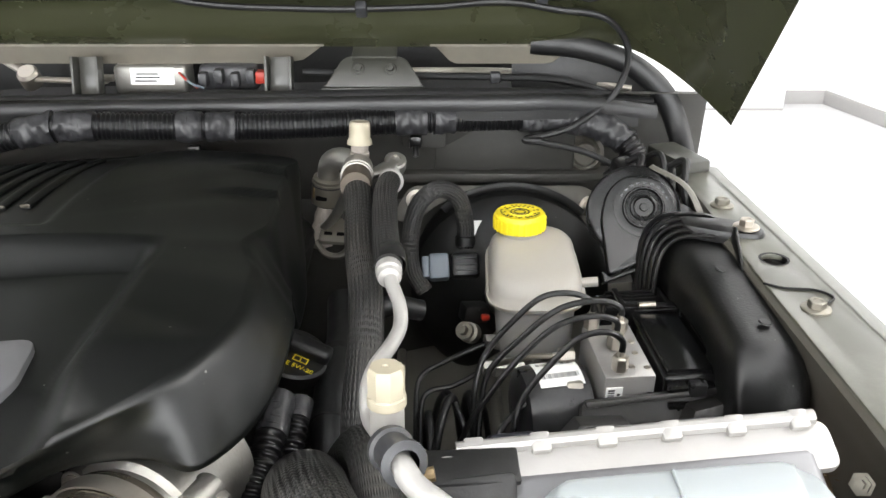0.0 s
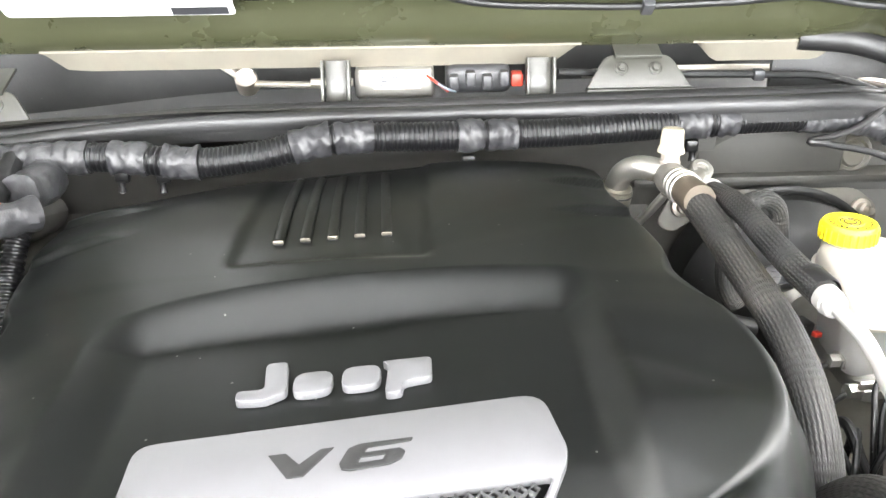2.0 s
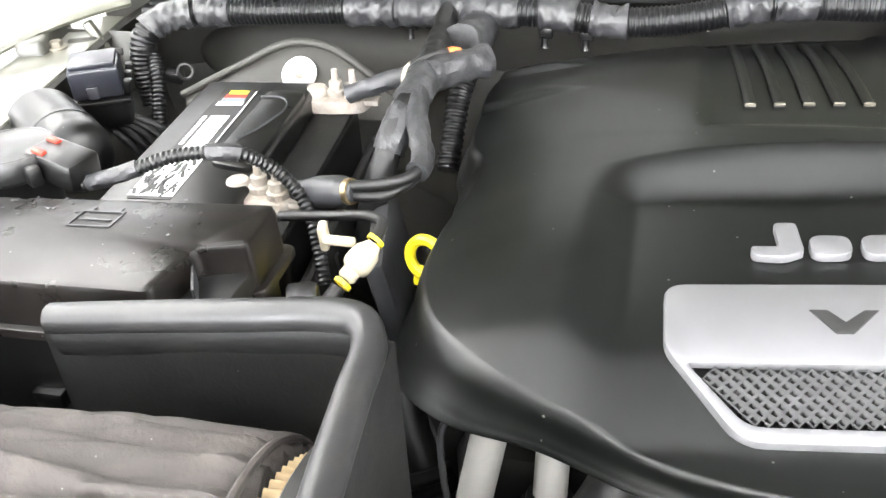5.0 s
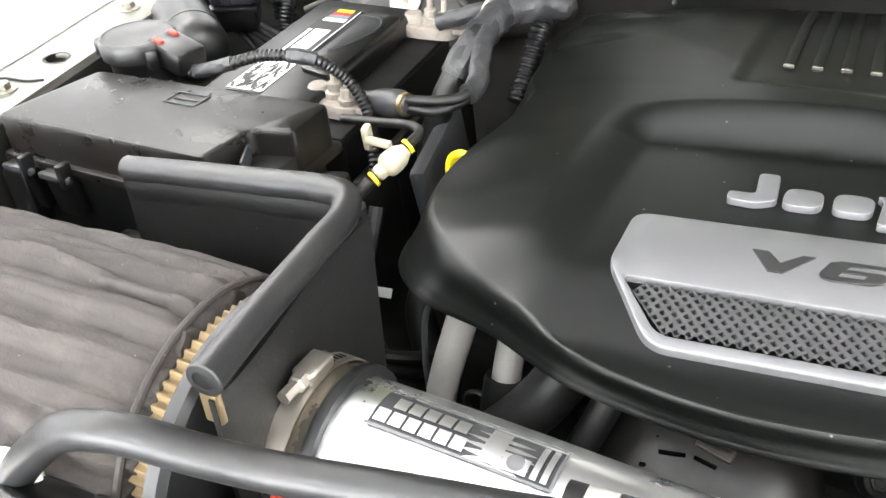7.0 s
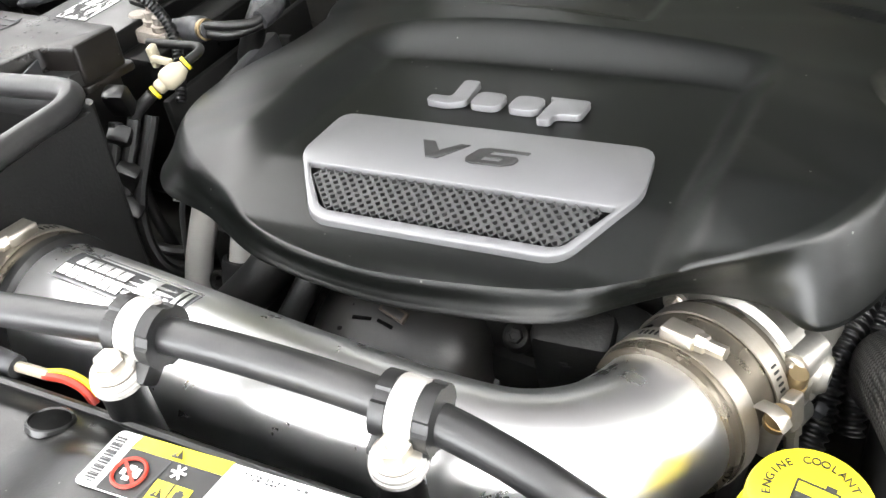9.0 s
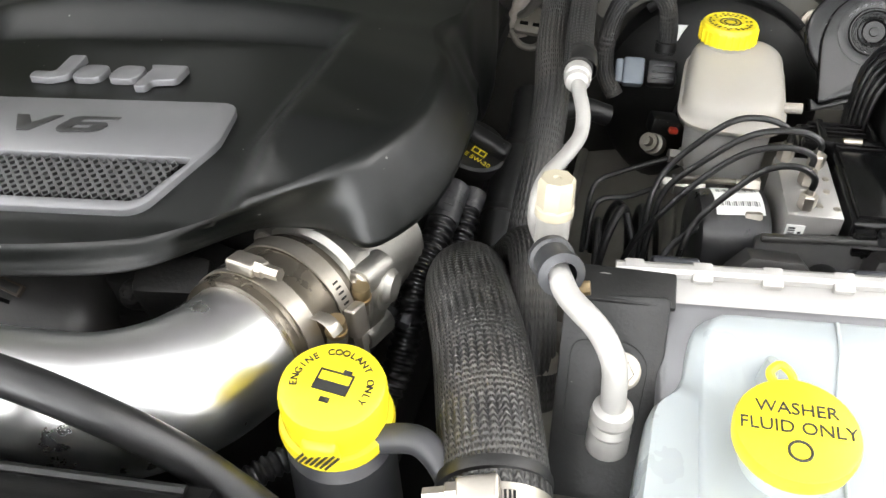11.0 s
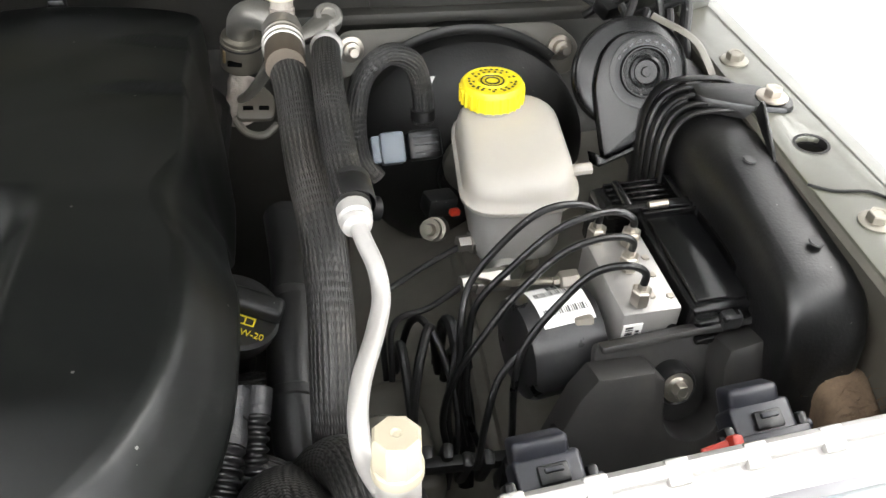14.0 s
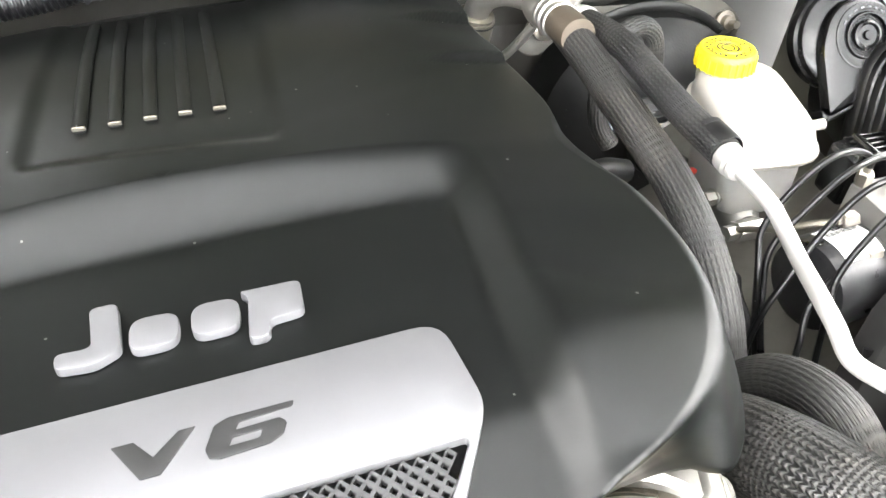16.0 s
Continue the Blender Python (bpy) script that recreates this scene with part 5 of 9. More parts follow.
# ---- driver's side of the bay ----
def brake_system():
    # booster drum against the firewall
    b = thing("brake_booster", (0.07, 0.90, 0.99), "black round brake booster bolted to the firewall behind the reservoir", "brake booster")
    ax = axis((0.076, 0.93, 0.936), (0, -1, 0.08), (1, 0, 0))
    part("shell", lathe([(0.112, 0.0), (0.112, 0.035), (0.108, 0.05), (0.112, 0.054), (0.108, 0.060), (0.085, 0.082), (0.05, 0.095), (0.035, 0.097), (0.033, 0.11), (0, 0.11)], ax, 56), MATTE, b)
    part("label", box(0.034, 0.0008, 0.016, pose(0.050, 0.862, 1.024, -35, 0, 6), 0), PAPER, b, "small white barcode label")
    br = thing("booster_bracket", (0.07, 0.92, 1.04), "grey painted bracket arching over the brake booster", "bracket")
    arc = [ax @ Vector((0.117 * math.sin(a), 0.117 * math.cos(a), 0.036)) for a in np.linspace(-0.7, 0.75, 16)]
    part("arch", sweep(curve(arc, 0.01), 0.005, 10, flat=0.5, up=(0, -1, 0.1)), MATTE, br, "black edge strip")
    part("plate", slab(rounded([(-0.12, -0.02), (-0.10, 0.016), (0.10, 0.016), (0.125, -0.005), (0.115, -0.035), (0.09, -0.03), (0.07, 0.0), (-0.06, 0.0), (-0.10, -0.03)], 0.012), 0.003, axis((0.062, 0.918, 1.034), (0, -1, 0.45), (1, 0, 0)), 0.001), FRAMEPAINT, br)
    for bx, bz in ((0.166, 1.027), (-0.030, 1.035)):
        part("stud", lathe([(0.012, 0), (0.012, 0.003), (0.008, 0.004), (0.0075, 0.010), (0.004, 0.011), (0.004, 0.02), (0, 0.02)], axis((bx, 0.914, bz), (0.15, -1, 0.3)), 20), STEEL, br, "zinc nut on a stud")
    # master cylinder
    mc = thing("master_cylinder", (0.075, 0.74, 0.96), "cast aluminium brake master cylinder under the reservoir", "master cylinder")
    part("body", lathe([(0, 0.16), (0.012, 0.16), (0.017, 0.15), (0.019, 0.02), (0.03, 0.01), (0.03, 0)], axis((0.075, 0.83, 0.962), (0, -1, 0.02)), 28), ALU, mc)
    for p, z in (((0.054, 0.69, 0.985), (-1, -0.2, 0.1)), ((0.050, 0.645, 0.985), (-1, -0.2, 0.1))):
        part("outlet_nut", lathe([(0, 0.016), (0.0065, 0.016), (0.0065, 0.006), (0.009, 0.006), (0.009, -0.02)], axis(p, z), 6), ALU, mc)
    part("sensor", box(0.026, 0.018, 0.018, pose(0.030, 0.735, 0.990, 0, 10, 20), 0.003), MATTE, mc, "black pressure sensor plug")
    part("sensor_knob", lathe([(0, 0.012), (0.004, 0.012), (0.005, 0.006), (0.0085, 0.006), (0.0085, 0.001), (0.0065, 0.0), (0.0065, -0.003), (0.010, -0.004), (0.010, -0.014)], axis((0.022, 0.712, 0.982), (-0.35, -0.6, 0.5)), 20), ZINCDULL, mc, "dull metal sensor body")
    part("sensor_lock", box(0.008, 0.006, 0.005, pose(0.040, 0.716, 0.995, 0, 10, 20), 0.001), RED, mc, "red locking tab")
    # reservoir: rounded tapered tank with a flat sloping lid line
    r = thing("brake_fluid_reservoir", (0.08, 0.70, 0.99), "milky white brake fluid reservoir with a yellow screw cap", "fluid reservoir")
    cx, cy = 0.083, 0.722
    def skin(levels):
        bm = bmesh.new()
        rings = []
        for z, hx, hy, dy, rad in levels:
            poly = rounded([(-hx, -hy), (hx, -hy), (hx * 0.93, hy), (-hx * 0.93, hy)], rad, 6)
            # the roof drops towards the front
            rings.append([bm.verts.new((cx + 0.0005 + p.x * 1.22, cy + dy + p.y, z + 0.20 * p.y * smooth(1.005, 1.03, z))) for p in poly])
        for a, c in zip(rings, rings[1:]):
            for i in range(len(a)):
                bm.faces.new((a[i], a[(i + 1) % len(a)], c[(i + 1) % len(a)], c[i]))
        bm.faces.new(rings[0][::-1])
        bm.faces.new(rings[-1])
        return bm
    part("lower_tank", skin(((0.975, 0.026, 0.036, -0.010, 0.018), (0.985, 0.0285, 0.040, -0.009, 0.020), (1.018, 0.0302, 0.0430, -0.005, 0.022), (1.0353, 0.0312, 0.0440, -0.004, 0.022))), TANKLOW, r, "greyer lower half", 50)
    part("tank", skin(((1.0350, 0.0335, 0.0485, -0.003, 0.026), (1.0366, 0.0366, 0.0528, -0.003, 0.027), (1.0380, 0.0374, 0.0536, -0.003, 0.027), (1.0406, 0.0374, 0.0536, -0.003, 0.027), (1.0420, 0.0352, 0.0512, -0.003, 0.026), (1.0480, 0.0346, 0.0504, -0.002, 0.026), (1.0545, 0.0334, 0.0486, -0.001, 0.026), (1.0585, 0.0308, 0.0452, 0.0, 0.026), (1.0608, 0.0268, 0.0405, 0.001, 0.025), (1.0616, 0.020, 0.033, 0.002, 0.02))), TANK, r, sharp=50)
    part("neck", lathe([(0.021, -0.01), (0.021, 0.012), (0.017, 0.012)], axis((0.073, 0.760, 1.066), (0, 0.04, 1)), 32), TANK, r)
    part("spout", sweep(curve([(0.113, 0.70, 1.038), (0.128, 0.70, 1.040), (0.140, 0.70, 1.041)], 0.004), 0.0045, 10), TANK, r)
    c = axis((0.073, 0.760, 1.066), (0, 0.04, 1))
    cap = part("cap", lathe([(0.0235, 0.002), (0.0245, 0.003), (0.0245, 0.012), (0.0240, 0.0165), (0.0225, 0.0185), (0.0205, 0.0185), (0.020, 0.0180), (0.012, 0.0180), (0.0115, 0.0190), (0.0105, 0.0190), (0.0100, 0.0180), (0, 0.0180)], c, 48), YELLOW, r, "yellow ribbed screw cap")
    for k in range(26):
        a = 2 * math.pi * k / 26
        part("grip_rib", box(0.0016, 0.0022, 0.0125, c @ Matrix.Rotation(a, 4, "Z") @ Matrix.Translation((0.0246, 0, 0.0085)), 0.0005, 1), YELLOW, cap)
    bm = bmesh.new()
    for ring, cnt, wide in ((0.0178, 26, 0.0022), (0.0145, 20, 0.0018)):
        for k in range(cnt):
            if (k * 7) % 9 in (0, 5):
                continue
            a = 2 * math.pi * k / cnt
            box(0.0019, wide, 0.0003, c @ Matrix.Rotation(a, 4, "Z") @ Matrix.Translation((ring, 0, 0.01865 if ring > 0.0165 else 0.0182)), 0, bm=bm)
    part("printed_band", bm, INKHOLE, cap)
    part("printed_symbol", mirror_ring(c @ Vector((0, 0, 0.0182)), (0, 0.04, 1), 0.0052, 0.0006, 20), INKHOLE, cap)
    part("printed_octagon", mirror_ring(c @ Vector((0, 0, 0.0183)), (0, 0.04, 1), 0.0088, 0.0006, 8), INKHOLE, cap)


brake_system()


def horn():
    t = thing("horn", (0.18, 0.74, 1.09), "black plastic snail-shaped car horn beside the brake reservoir", "horn")
    ax = axis((0.1805, 0.739, 1.094), (-0.05, -0.86, 0.5), (1, 0.05, 0))
    part("rear_drum", lathe([(0.036, -0.040), (0.042, -0.038), (0.043, -0.034), (0.043, -0.026), (0.0405, -0.024), (0.0405, -0.021), (0.043, -0.020), (0.043, -0.013), (0.040, -0.011), (0, -0.010)], ax @ Matrix.Translation((-0.002, 0.002, 0)), 56), HORNPL, t)
    # flat snail housing whose mouth opens below
    part("housing", slab(rounded([(-0.028, 0.020), (-0.035, -0.004), (-0.030, -0.060), (0.032, -0.036), (0.033, -0.026), (0.010, -0.030), (0.030, -0.010), (0.034, 0.012), (0.018, 0.032), (-0.012, 0.034)], [0.014, 0.010, 0.005, 0.003, 0.002, 0.006, 0.012, 0.014, 0.014, 0.014]), 0.012, ax @ Matrix.Translation((0, 0, 0.001)), 0.003), HORNPL, t, "satin black snail housing")
    part("mouth_lip", slab(rounded([(-0.036, -0.054), (-0.034, -0.066), (0.036, -0.042), (0.036, -0.036), (-0.028, -0.060)], 0.002), 0.026, ax @ Matrix.Translation((0, 0, -0.002)), 0.0015), HORNPL, t)
    d = part("diaphragm", lathe([(0.0275, 0.001), (0.0275, 0.0022), (0.0262, 0.0026), (0.0195, 0.0015), (0.0185, 0.0035), (0.0175, 0.0035), (0.0165, 0.0008), (0.0125, 0.0008), (0.0120, 0.0040), (0.0100, 0.0050), (0.0085, 0.0030), (0.004, 0.0030), (0.0035, 0.0050), (0, 0.0052)], ax @ Matrix.Translation((0.004, 0.003, 0.0)), 48), HORNPL, t, "round black diaphragm disc")
    for k in range(9):
        a = radians(20 + 16 * k)
        part("raised_mark", box(0.0030, 0.0014, 0.0006, ax @ Matrix.Translation((0.004 + 0.0228 * math.cos(a), 0.003 + 0.0228 * math.sin(a), 0.0024)) @ Matrix.Rotation(a + math.pi / 2, 4, "Z"), 0), GREYPL, d)
    s = thing("horn_bracket", (0.21, 0.75, 1.09), "grey steel strap holding the horn to the fender", "bracket")
    part("strap", sweep(curve([(0.196, 0.775, 1.125), (0.226, 0.755, 1.112), (0.238, 0.735, 1.090), (0.245, 0.73, 1.075)], 0.006), 0.005, 8, flat=0.3), FRAMEPAINT, s)
    # loose wiring and a relay above the horn
    w = thing("wire_cluster", (0.20, 0.84, 1.11), "bundle of black wires and plugs at the cowl corner", "wiring")
    for k in range(7):
        random.seed(40 + k)
        p = Vector((0.17 + 0.010 * k, 0.86 - 0.012 * (k % 3), 1.085 + 0.01 * (k % 2)))
        part("wire", sweep(curve([p, p + Vector((0.02, -0.02 + 0.01 * random.random(), 0.02)), p + Vector((0.035 * random.random(), -0.04, -0.005)), p + Vector((0.03, -0.05, -0.05))], 0.005), 0.0035, 8), RUBBER, w)
    for k in range(3):
        part("plug", box(0.022, 0.018, 0.014, pose(0.185 + 0.022 * k, 0.845 - 0.01 * k, 1.10 - 0.012 * k, 20, 15 * k, 30), 0.003), BLACK, w)


horn()


def air_duct():
    """The ribbed black fresh-air duct along the driver's fender."""
    t = thing("air_duct", (0.23, 0.56, 1.0), "black plastic fresh-air duct with a ribbed neck, bolted to the fender", "air duct")
    rows = []
    secs = [(0.760, 0.222, 1.036, 0.042), (0.735, 0.222, 1.038, 0.042), (0.70, 0.224, 1.038, 0.0425), (0.672, 0.225, 1.037, 0.044), (0.655, 0.225, 1.037, 0.047), (0.60, 0.225, 1.034, 0.046), (0.56, 0.223, 1.033, 0.0455), (0.525, 0.223, 1.032, 0.045), (0.512, 0.223, 1.030, 0.044), (0.505, 0.222, 1.027, 0.041), (0.5015, 0.221, 1.023, 0.035), (0.500, 0.220, 1.018, 0.02), (0.4996, 0.220, 1.016, 0.0006)]
    for y, x, z, r in secs:
        row = []
        for k in range(37):
            a = 2 * math.pi * k / 36
            ca, sa = math.cos(a), math.sin(a)
            q = 0.62 - 0.20 * smooth(0.66, 0.60, y)
            row.append((x + 0.004 + (0.006 * max(0.0, -sa)) + r * 0.77 * (1 - 0.32 * max(0.0, -sa)) * math.copysign(abs(ca) ** q, ca) * (1 - 0.36 * smooth(0.68, 0.58, y) if ca < 0 else 1), y + 0.32 * r * sa, z + r * 1.25 * math.copysign(abs(sa) ** q, sa) - 0.010))
        rows.append(row)
    bm = loft(rows)
    bmesh.ops.remove_doubles(bm, verts=bm.verts, dist=1e-5)
    part("body", bm, DUCTPL, t, sharp=70)
    # fins over the neck: the rear one is a tall hood, the next four follow it closely
    for k in range(5):
        y = 0.712 - 0.0085 * k
        r = 0.0535 - 0.0012 * k
        ring = []
        for j in range(36):
            a = 2 * math.pi * j / 36
            ca, sa = math.cos(a), math.sin(a)
            ring.append(Vector((0.2225 + 0.001 * k + r * 0.84 * math.copysign(abs(ca) ** 0.62, ca), y + 0.40 * r * sa, 1.026 + r * 1.26 * math.copysign(abs(sa) ** 0.62, sa))))
        part("neck_fin", sweep(ring, 0.0021, 8, closed=True, flat=2.2 if k else 3.4), DUCTPL, t)
    part("collar", lathe([(0.040, 0.0), (0.0445, 0.004), (0.0445, 0.06), (0.040, 0.066)], axis((0.2225, 0.722, 1.030), (0, 1, 0.05)) @ Matrix.Diagonal((0.86, 1.2, 1, 1)), 40), DUCTPL, t, "smooth rear collar")
    tab = part("tab", slab(rounded([(0.214, 0.728), (0.214, 0.706), (0.246, 0.690), (0.278, 0.682), (0.284, 0.702), (0.262, 0.722)], [0.008, 0.006, 0.01, 0.012, 0.012, 0.02]), 0.012, Matrix.Translation((0, 0, 1.095)), 0.004), DUCTPL, t, "mounting tab")
    part("bolt", hexbolt(axis((0.266, 0.698, 1.0955), (0, 0, 1)), 0.0066, 0.006, 0.0115), STEEL, tab, "zinc-plated flange bolt")
    part("web", box(0.003, 0.050, 0.022, pose(0.249, 0.664, 1.083, 24, 0, -6), 0.001), DUCTPL, t)
    # duct holes: black discs on the skin, shade by colour
    for x, y, z in ((0.2285, 0.640, 1.0835), (0.2365, 0.555, 1.0815)):
        part("hole", lathe([(0, 0.001), (0.0042, 0.001), (0.0048, 0.0)], axis((x, y, z), (0.15, 0, 1)), 16), INKHOLE, t)
    part("side_hole", lathe([(0, 0.001), (0.008, 0.001), (0.009, 0)], axis((0.2005, 0.640, 1.040), (-1, 0, 0.3)), 20), INKHOLE, t)


air_duct()


def fibre_pad():
    """The frayed brown insulation that shows under the duct's end."""
    t = thing("insulation_pad", (0.252, 0.50, 0.995), "frayed brown fibre insulation stuffed under the air duct", "insulation")
    part("core", box(0.036, 0.060, 0.060, pose(0.250, 0.492, 0.985, 20, 0, 0), 0.012, 3), FIBRE, t)
    bm = bmesh.new()
    random.seed(21)
    for k in range(260):
        p = Vector((0.250 + random.uniform(-0.018, 0.018), 0.474 + random.uniform(-0.012, 0.03), 1.0 + random.uniform(-0.035, 0.018)))
        d = Vector((random.uniform(-0.3, 0.6), random.uniform(-1.0, 0.2), random.uniform(0.2, 1.0))).normalized() * random.uniform(0.008, 0.02)
        w = Vector((random.uniform(-1, 1), random.uniform(-1, 1), 0)).normalized() * 0.0004
        a, b, c = bm.verts.new(p - w), bm.verts.new(p + w), bm.verts.new(p + d)
        e = bm.verts.new(p + Vector((0, 0, 0.0006)))
        bm.faces.new((a, b, c)), bm.faces.new((b, e, c)), bm.faces.new((e, a, c))
    tagged(part("bristles", bm, FIBRE, t, "loose brown fibres"), kind="stuff")


fibre_pad()


def nut(m, r=0.0065, h=0.010):
    bm = lathe([(r * 0.9, -0.001), (r, 0.001), (r, h - 0.001), (r * 0.85, h), (r * 0.5, h), (r * 0.45, h + 0.004), (0, h + 0.004)], m, 6)
    return bm


def abs_unit():
    t = thing("abs_unit", (0.13, 0.57, 0.98), "brake pressure modulator: aluminium valve block, black motor and control box", "brake modulator")
    m = axis((0.1375, 0.590, 1.0), (0.02, -0.04, 1), (0.98, 0.10, 0))
    blk = part("valve_block", box(0.040, 0.074, 0.076, m, 0.002, 2), MACHINED, t, "machined aluminium valve block")
    part("barcode_label", box(0.013, 0.0008, 0.034, m @ Matrix.Translation((-0.012, -0.0375, 0.012)), 0), PAPER, blk, "white barcode sticker")
    part("barcode", bars([(-0.005, 0.002 * k - 0.014, 0.000, 0.002 * k - 0.014 + (0.0006 + 0.0004 * (k % 3))) for k in range(15)] + [(0.002, 0.003 * k - 0.014, 0.0045, 0.003 * k - 0.0123) for k in range(9)], m @ Matrix.Translation((-0.012, -0.0383, 0.012)) @ Matrix.Rotation(radians(90), 4, "X")), INKHOLE, blk)
    for px, pz in ((0.006, 0.012), (0.016, 0.020), (0.006, -0.010), (0.010, 0.0)):
        part("plug", lathe([(0, 0.0008), (0.0030, 0.0008), (0.0034, 0)], m @ Matrix.Translation((px, -0.037, pz)) @ Matrix.Rotation(radians(90), 4, "X"), 14), DARK, blk)
    for px, py in ((0.016, -0.026), (0.012, -0.006), (0.014, 0.010), (0.004, -0.024)):
        part("plug", lathe([(0, 0.0008), (0.0024, 0.0008), (0.0028, 0)], m @ Matrix.Translation((px, py, 0.038)), 12), STEEL, blk)
    # pump motor with its printed sticker, to the engine's side
    a = axis((0.111, 0.582, 0.990), (-0.98, -0.20, 0), (0, 0, 1))
    mot = part("pump_motor", lathe([(0.036, 0.0), (0.036, 0.045), (0.034, 0.050), (0.026, 0.053), (0, 0.054)], a, 40), MOTORPL, t, "dusty black round pump motor")
    bm = bmesh.new()
    rows = []
    for i in range(13):
        an = radians(-28 + 60 * i / 12)
        rows.append([bm.verts.new(a @ Vector((0.0365 * math.cos(an), 0.0365 * math.sin(an), 0.004 + 0.036 * j / 3))) for j in range(4)])
    for p, q in zip(rows, rows[1:]):
        for j in range(3):
            bm.faces.new((p[j], p[j + 1], q[j + 1], q[j]))
    bmesh.ops.recalc_face_normals(bm, faces=bm.faces)
    part("sticker", bm, PAPER, mot, "white printed sticker")
    bm = bmesh.new()
    for row, an0 in ((0, -20), (1, 6)):
        for k in range(18):
            an = radians(an0 + 4)
            an2 = radians(an0 + 12)
            z = 0.007 + 0.0017 * k
            w = 0.0005 + 0.0003 * ((k * 5) % 3)
            vs = [bm.verts.new(a @ Vector((0.0369 * math.cos(x), 0.0369 * math.sin(x), zz))) for x, zz in ((an, z), (an2, z), (an2, z + w), (an, z + w))]
            bm.faces.new(vs)
    part("sticker_print", bm, INKHOLE, mot)
    part("sticker_lettering", lettering("ESP", 0.0085, a @ Matrix.Rotation(radians(24), 4, "Z") @ Matrix.Translation((0.0369, 0, 0.020)) @ Matrix.Rotation(radians(90), 4, "Y") @ Matrix.Rotation(radians(0), 4, "Z"), 0.0002), INKHOLE, mot)
    # control box to the fender's side
    e = axis((0.1845, 0.600, 1.000), (0.02, -0.04, 1), (0.98, 0.10, 0))
    ecu = part("control_box", box(0.048, 0.098, 0.080, e, 0.003, 3), SATIN, t, "glossy black plastic control box")
    part("lid", box(0.036, 0.080, 0.005, e @ Matrix.Translation((-0.003, -0.004, 0.0415)), 0.0018), SATIN, ecu)
    part("lid_step", box(0.008, 0.098, 0.016, e @ Matrix.Translation((0.0250, 0, 0.029)), 0.003), SATIN, ecu)
    for dx in (0.0185, 0.0222):
        part("lid_ridge", box(0.0022, 0.094, 0.006, e @ Matrix.Translation((dx, 0, 0.0425)), 0.001), SATIN, ecu)
    for dy in (0.040, 0.0445):
        part("lid_ridge", box(0.044, 0.0022, 0.006, e @ Matrix.Translation((0.0, dy, 0.0425)), 0.001), SATIN, ecu)
    part("front_ledge", box(0.050, 0.008, 0.008, e @ Matrix.Translation((0.003, -0.051, 0.030)), 0.002), SATIN, ecu)
    part("front_ledge", box(0.050, 0.010, 0.005, e @ Matrix.Translation((0.004, -0.052, 0.018)), 0.0015), SATIN, ecu)
    for dx in (-0.012, 0.002, 0.014, 0.024):
        part("front_rib", box(0.003, 0.009, 0.046, e @ Matrix.Translation((dx, -0.051, -0.008)), 0.001), SATIN, ecu)
    con = part("connector", box(0.062, 0.032, 0.046, e @ Matrix.Translation((-0.014, 0.068, 0.014)), 0.005, 3), SATIN, ecu)
    for k in range(5):
        part("connector_rib", box(0.044, 0.0022, 0.004, e @ Matrix.Translation((-0.014, 0.056 + 0.006 * k, 0.0385)), 0.001), SATIN, con)
    part("lever", box(0.070, 0.008, 0.010, e @ Matrix.Translation((-0.010, 0.050, 0.040)), 0.003), SATIN, con)
    for dx in (-0.020, 0.020):
        part("lever_arm", box(0.006, 0.030, 0.010, e @ Matrix.Translation((dx - 0.008, 0.064, 0.040)), 0.002), SATIN, con)
    part("latch_pin", lathe([(0, 0.004), (0.0025, 0.004), (0.003, 0.0), (0.003, -0.010)], e @ Matrix.Translation((-0.012, 0.046, 0.046)) @ Matrix.Rotation(radians(-90), 4, "Y"), 14), STEEL, con)
    part("latch", box(0.014, 0.010, 0.012, e @ Matrix.Translation((0.000, -0.054, 0.033)), 0.003), MOTORPL, ecu)
    # outlets and lines
    tops = [(0.122, 0.620, 1.040), (0.144, 0.614, 1.040), (0.136, 0.590, 1.040), (0.134, 0.558, 1.040)]
    for p in tops:
        part("union_nut", nut(axis(p, (0, 0, 1)), 0.0065, 0.011), STEEL, t, "zinc union nut")
    for p, z in (((0.104, 0.596, 1.028), (-1, -0.1, 0)), ((0.107, 0.566, 1.018), (-1, -0.1, 0))):
        part("union_nut", nut(axis(p, z), 0.0065, 0.012), STEEL, t, "zinc union nut")
    part("corner_boss", box(0.014, 0.012, 0.014, m @ Matrix.Translation((-0.026, -0.026, -0.022)), 0.003), ALU, t)
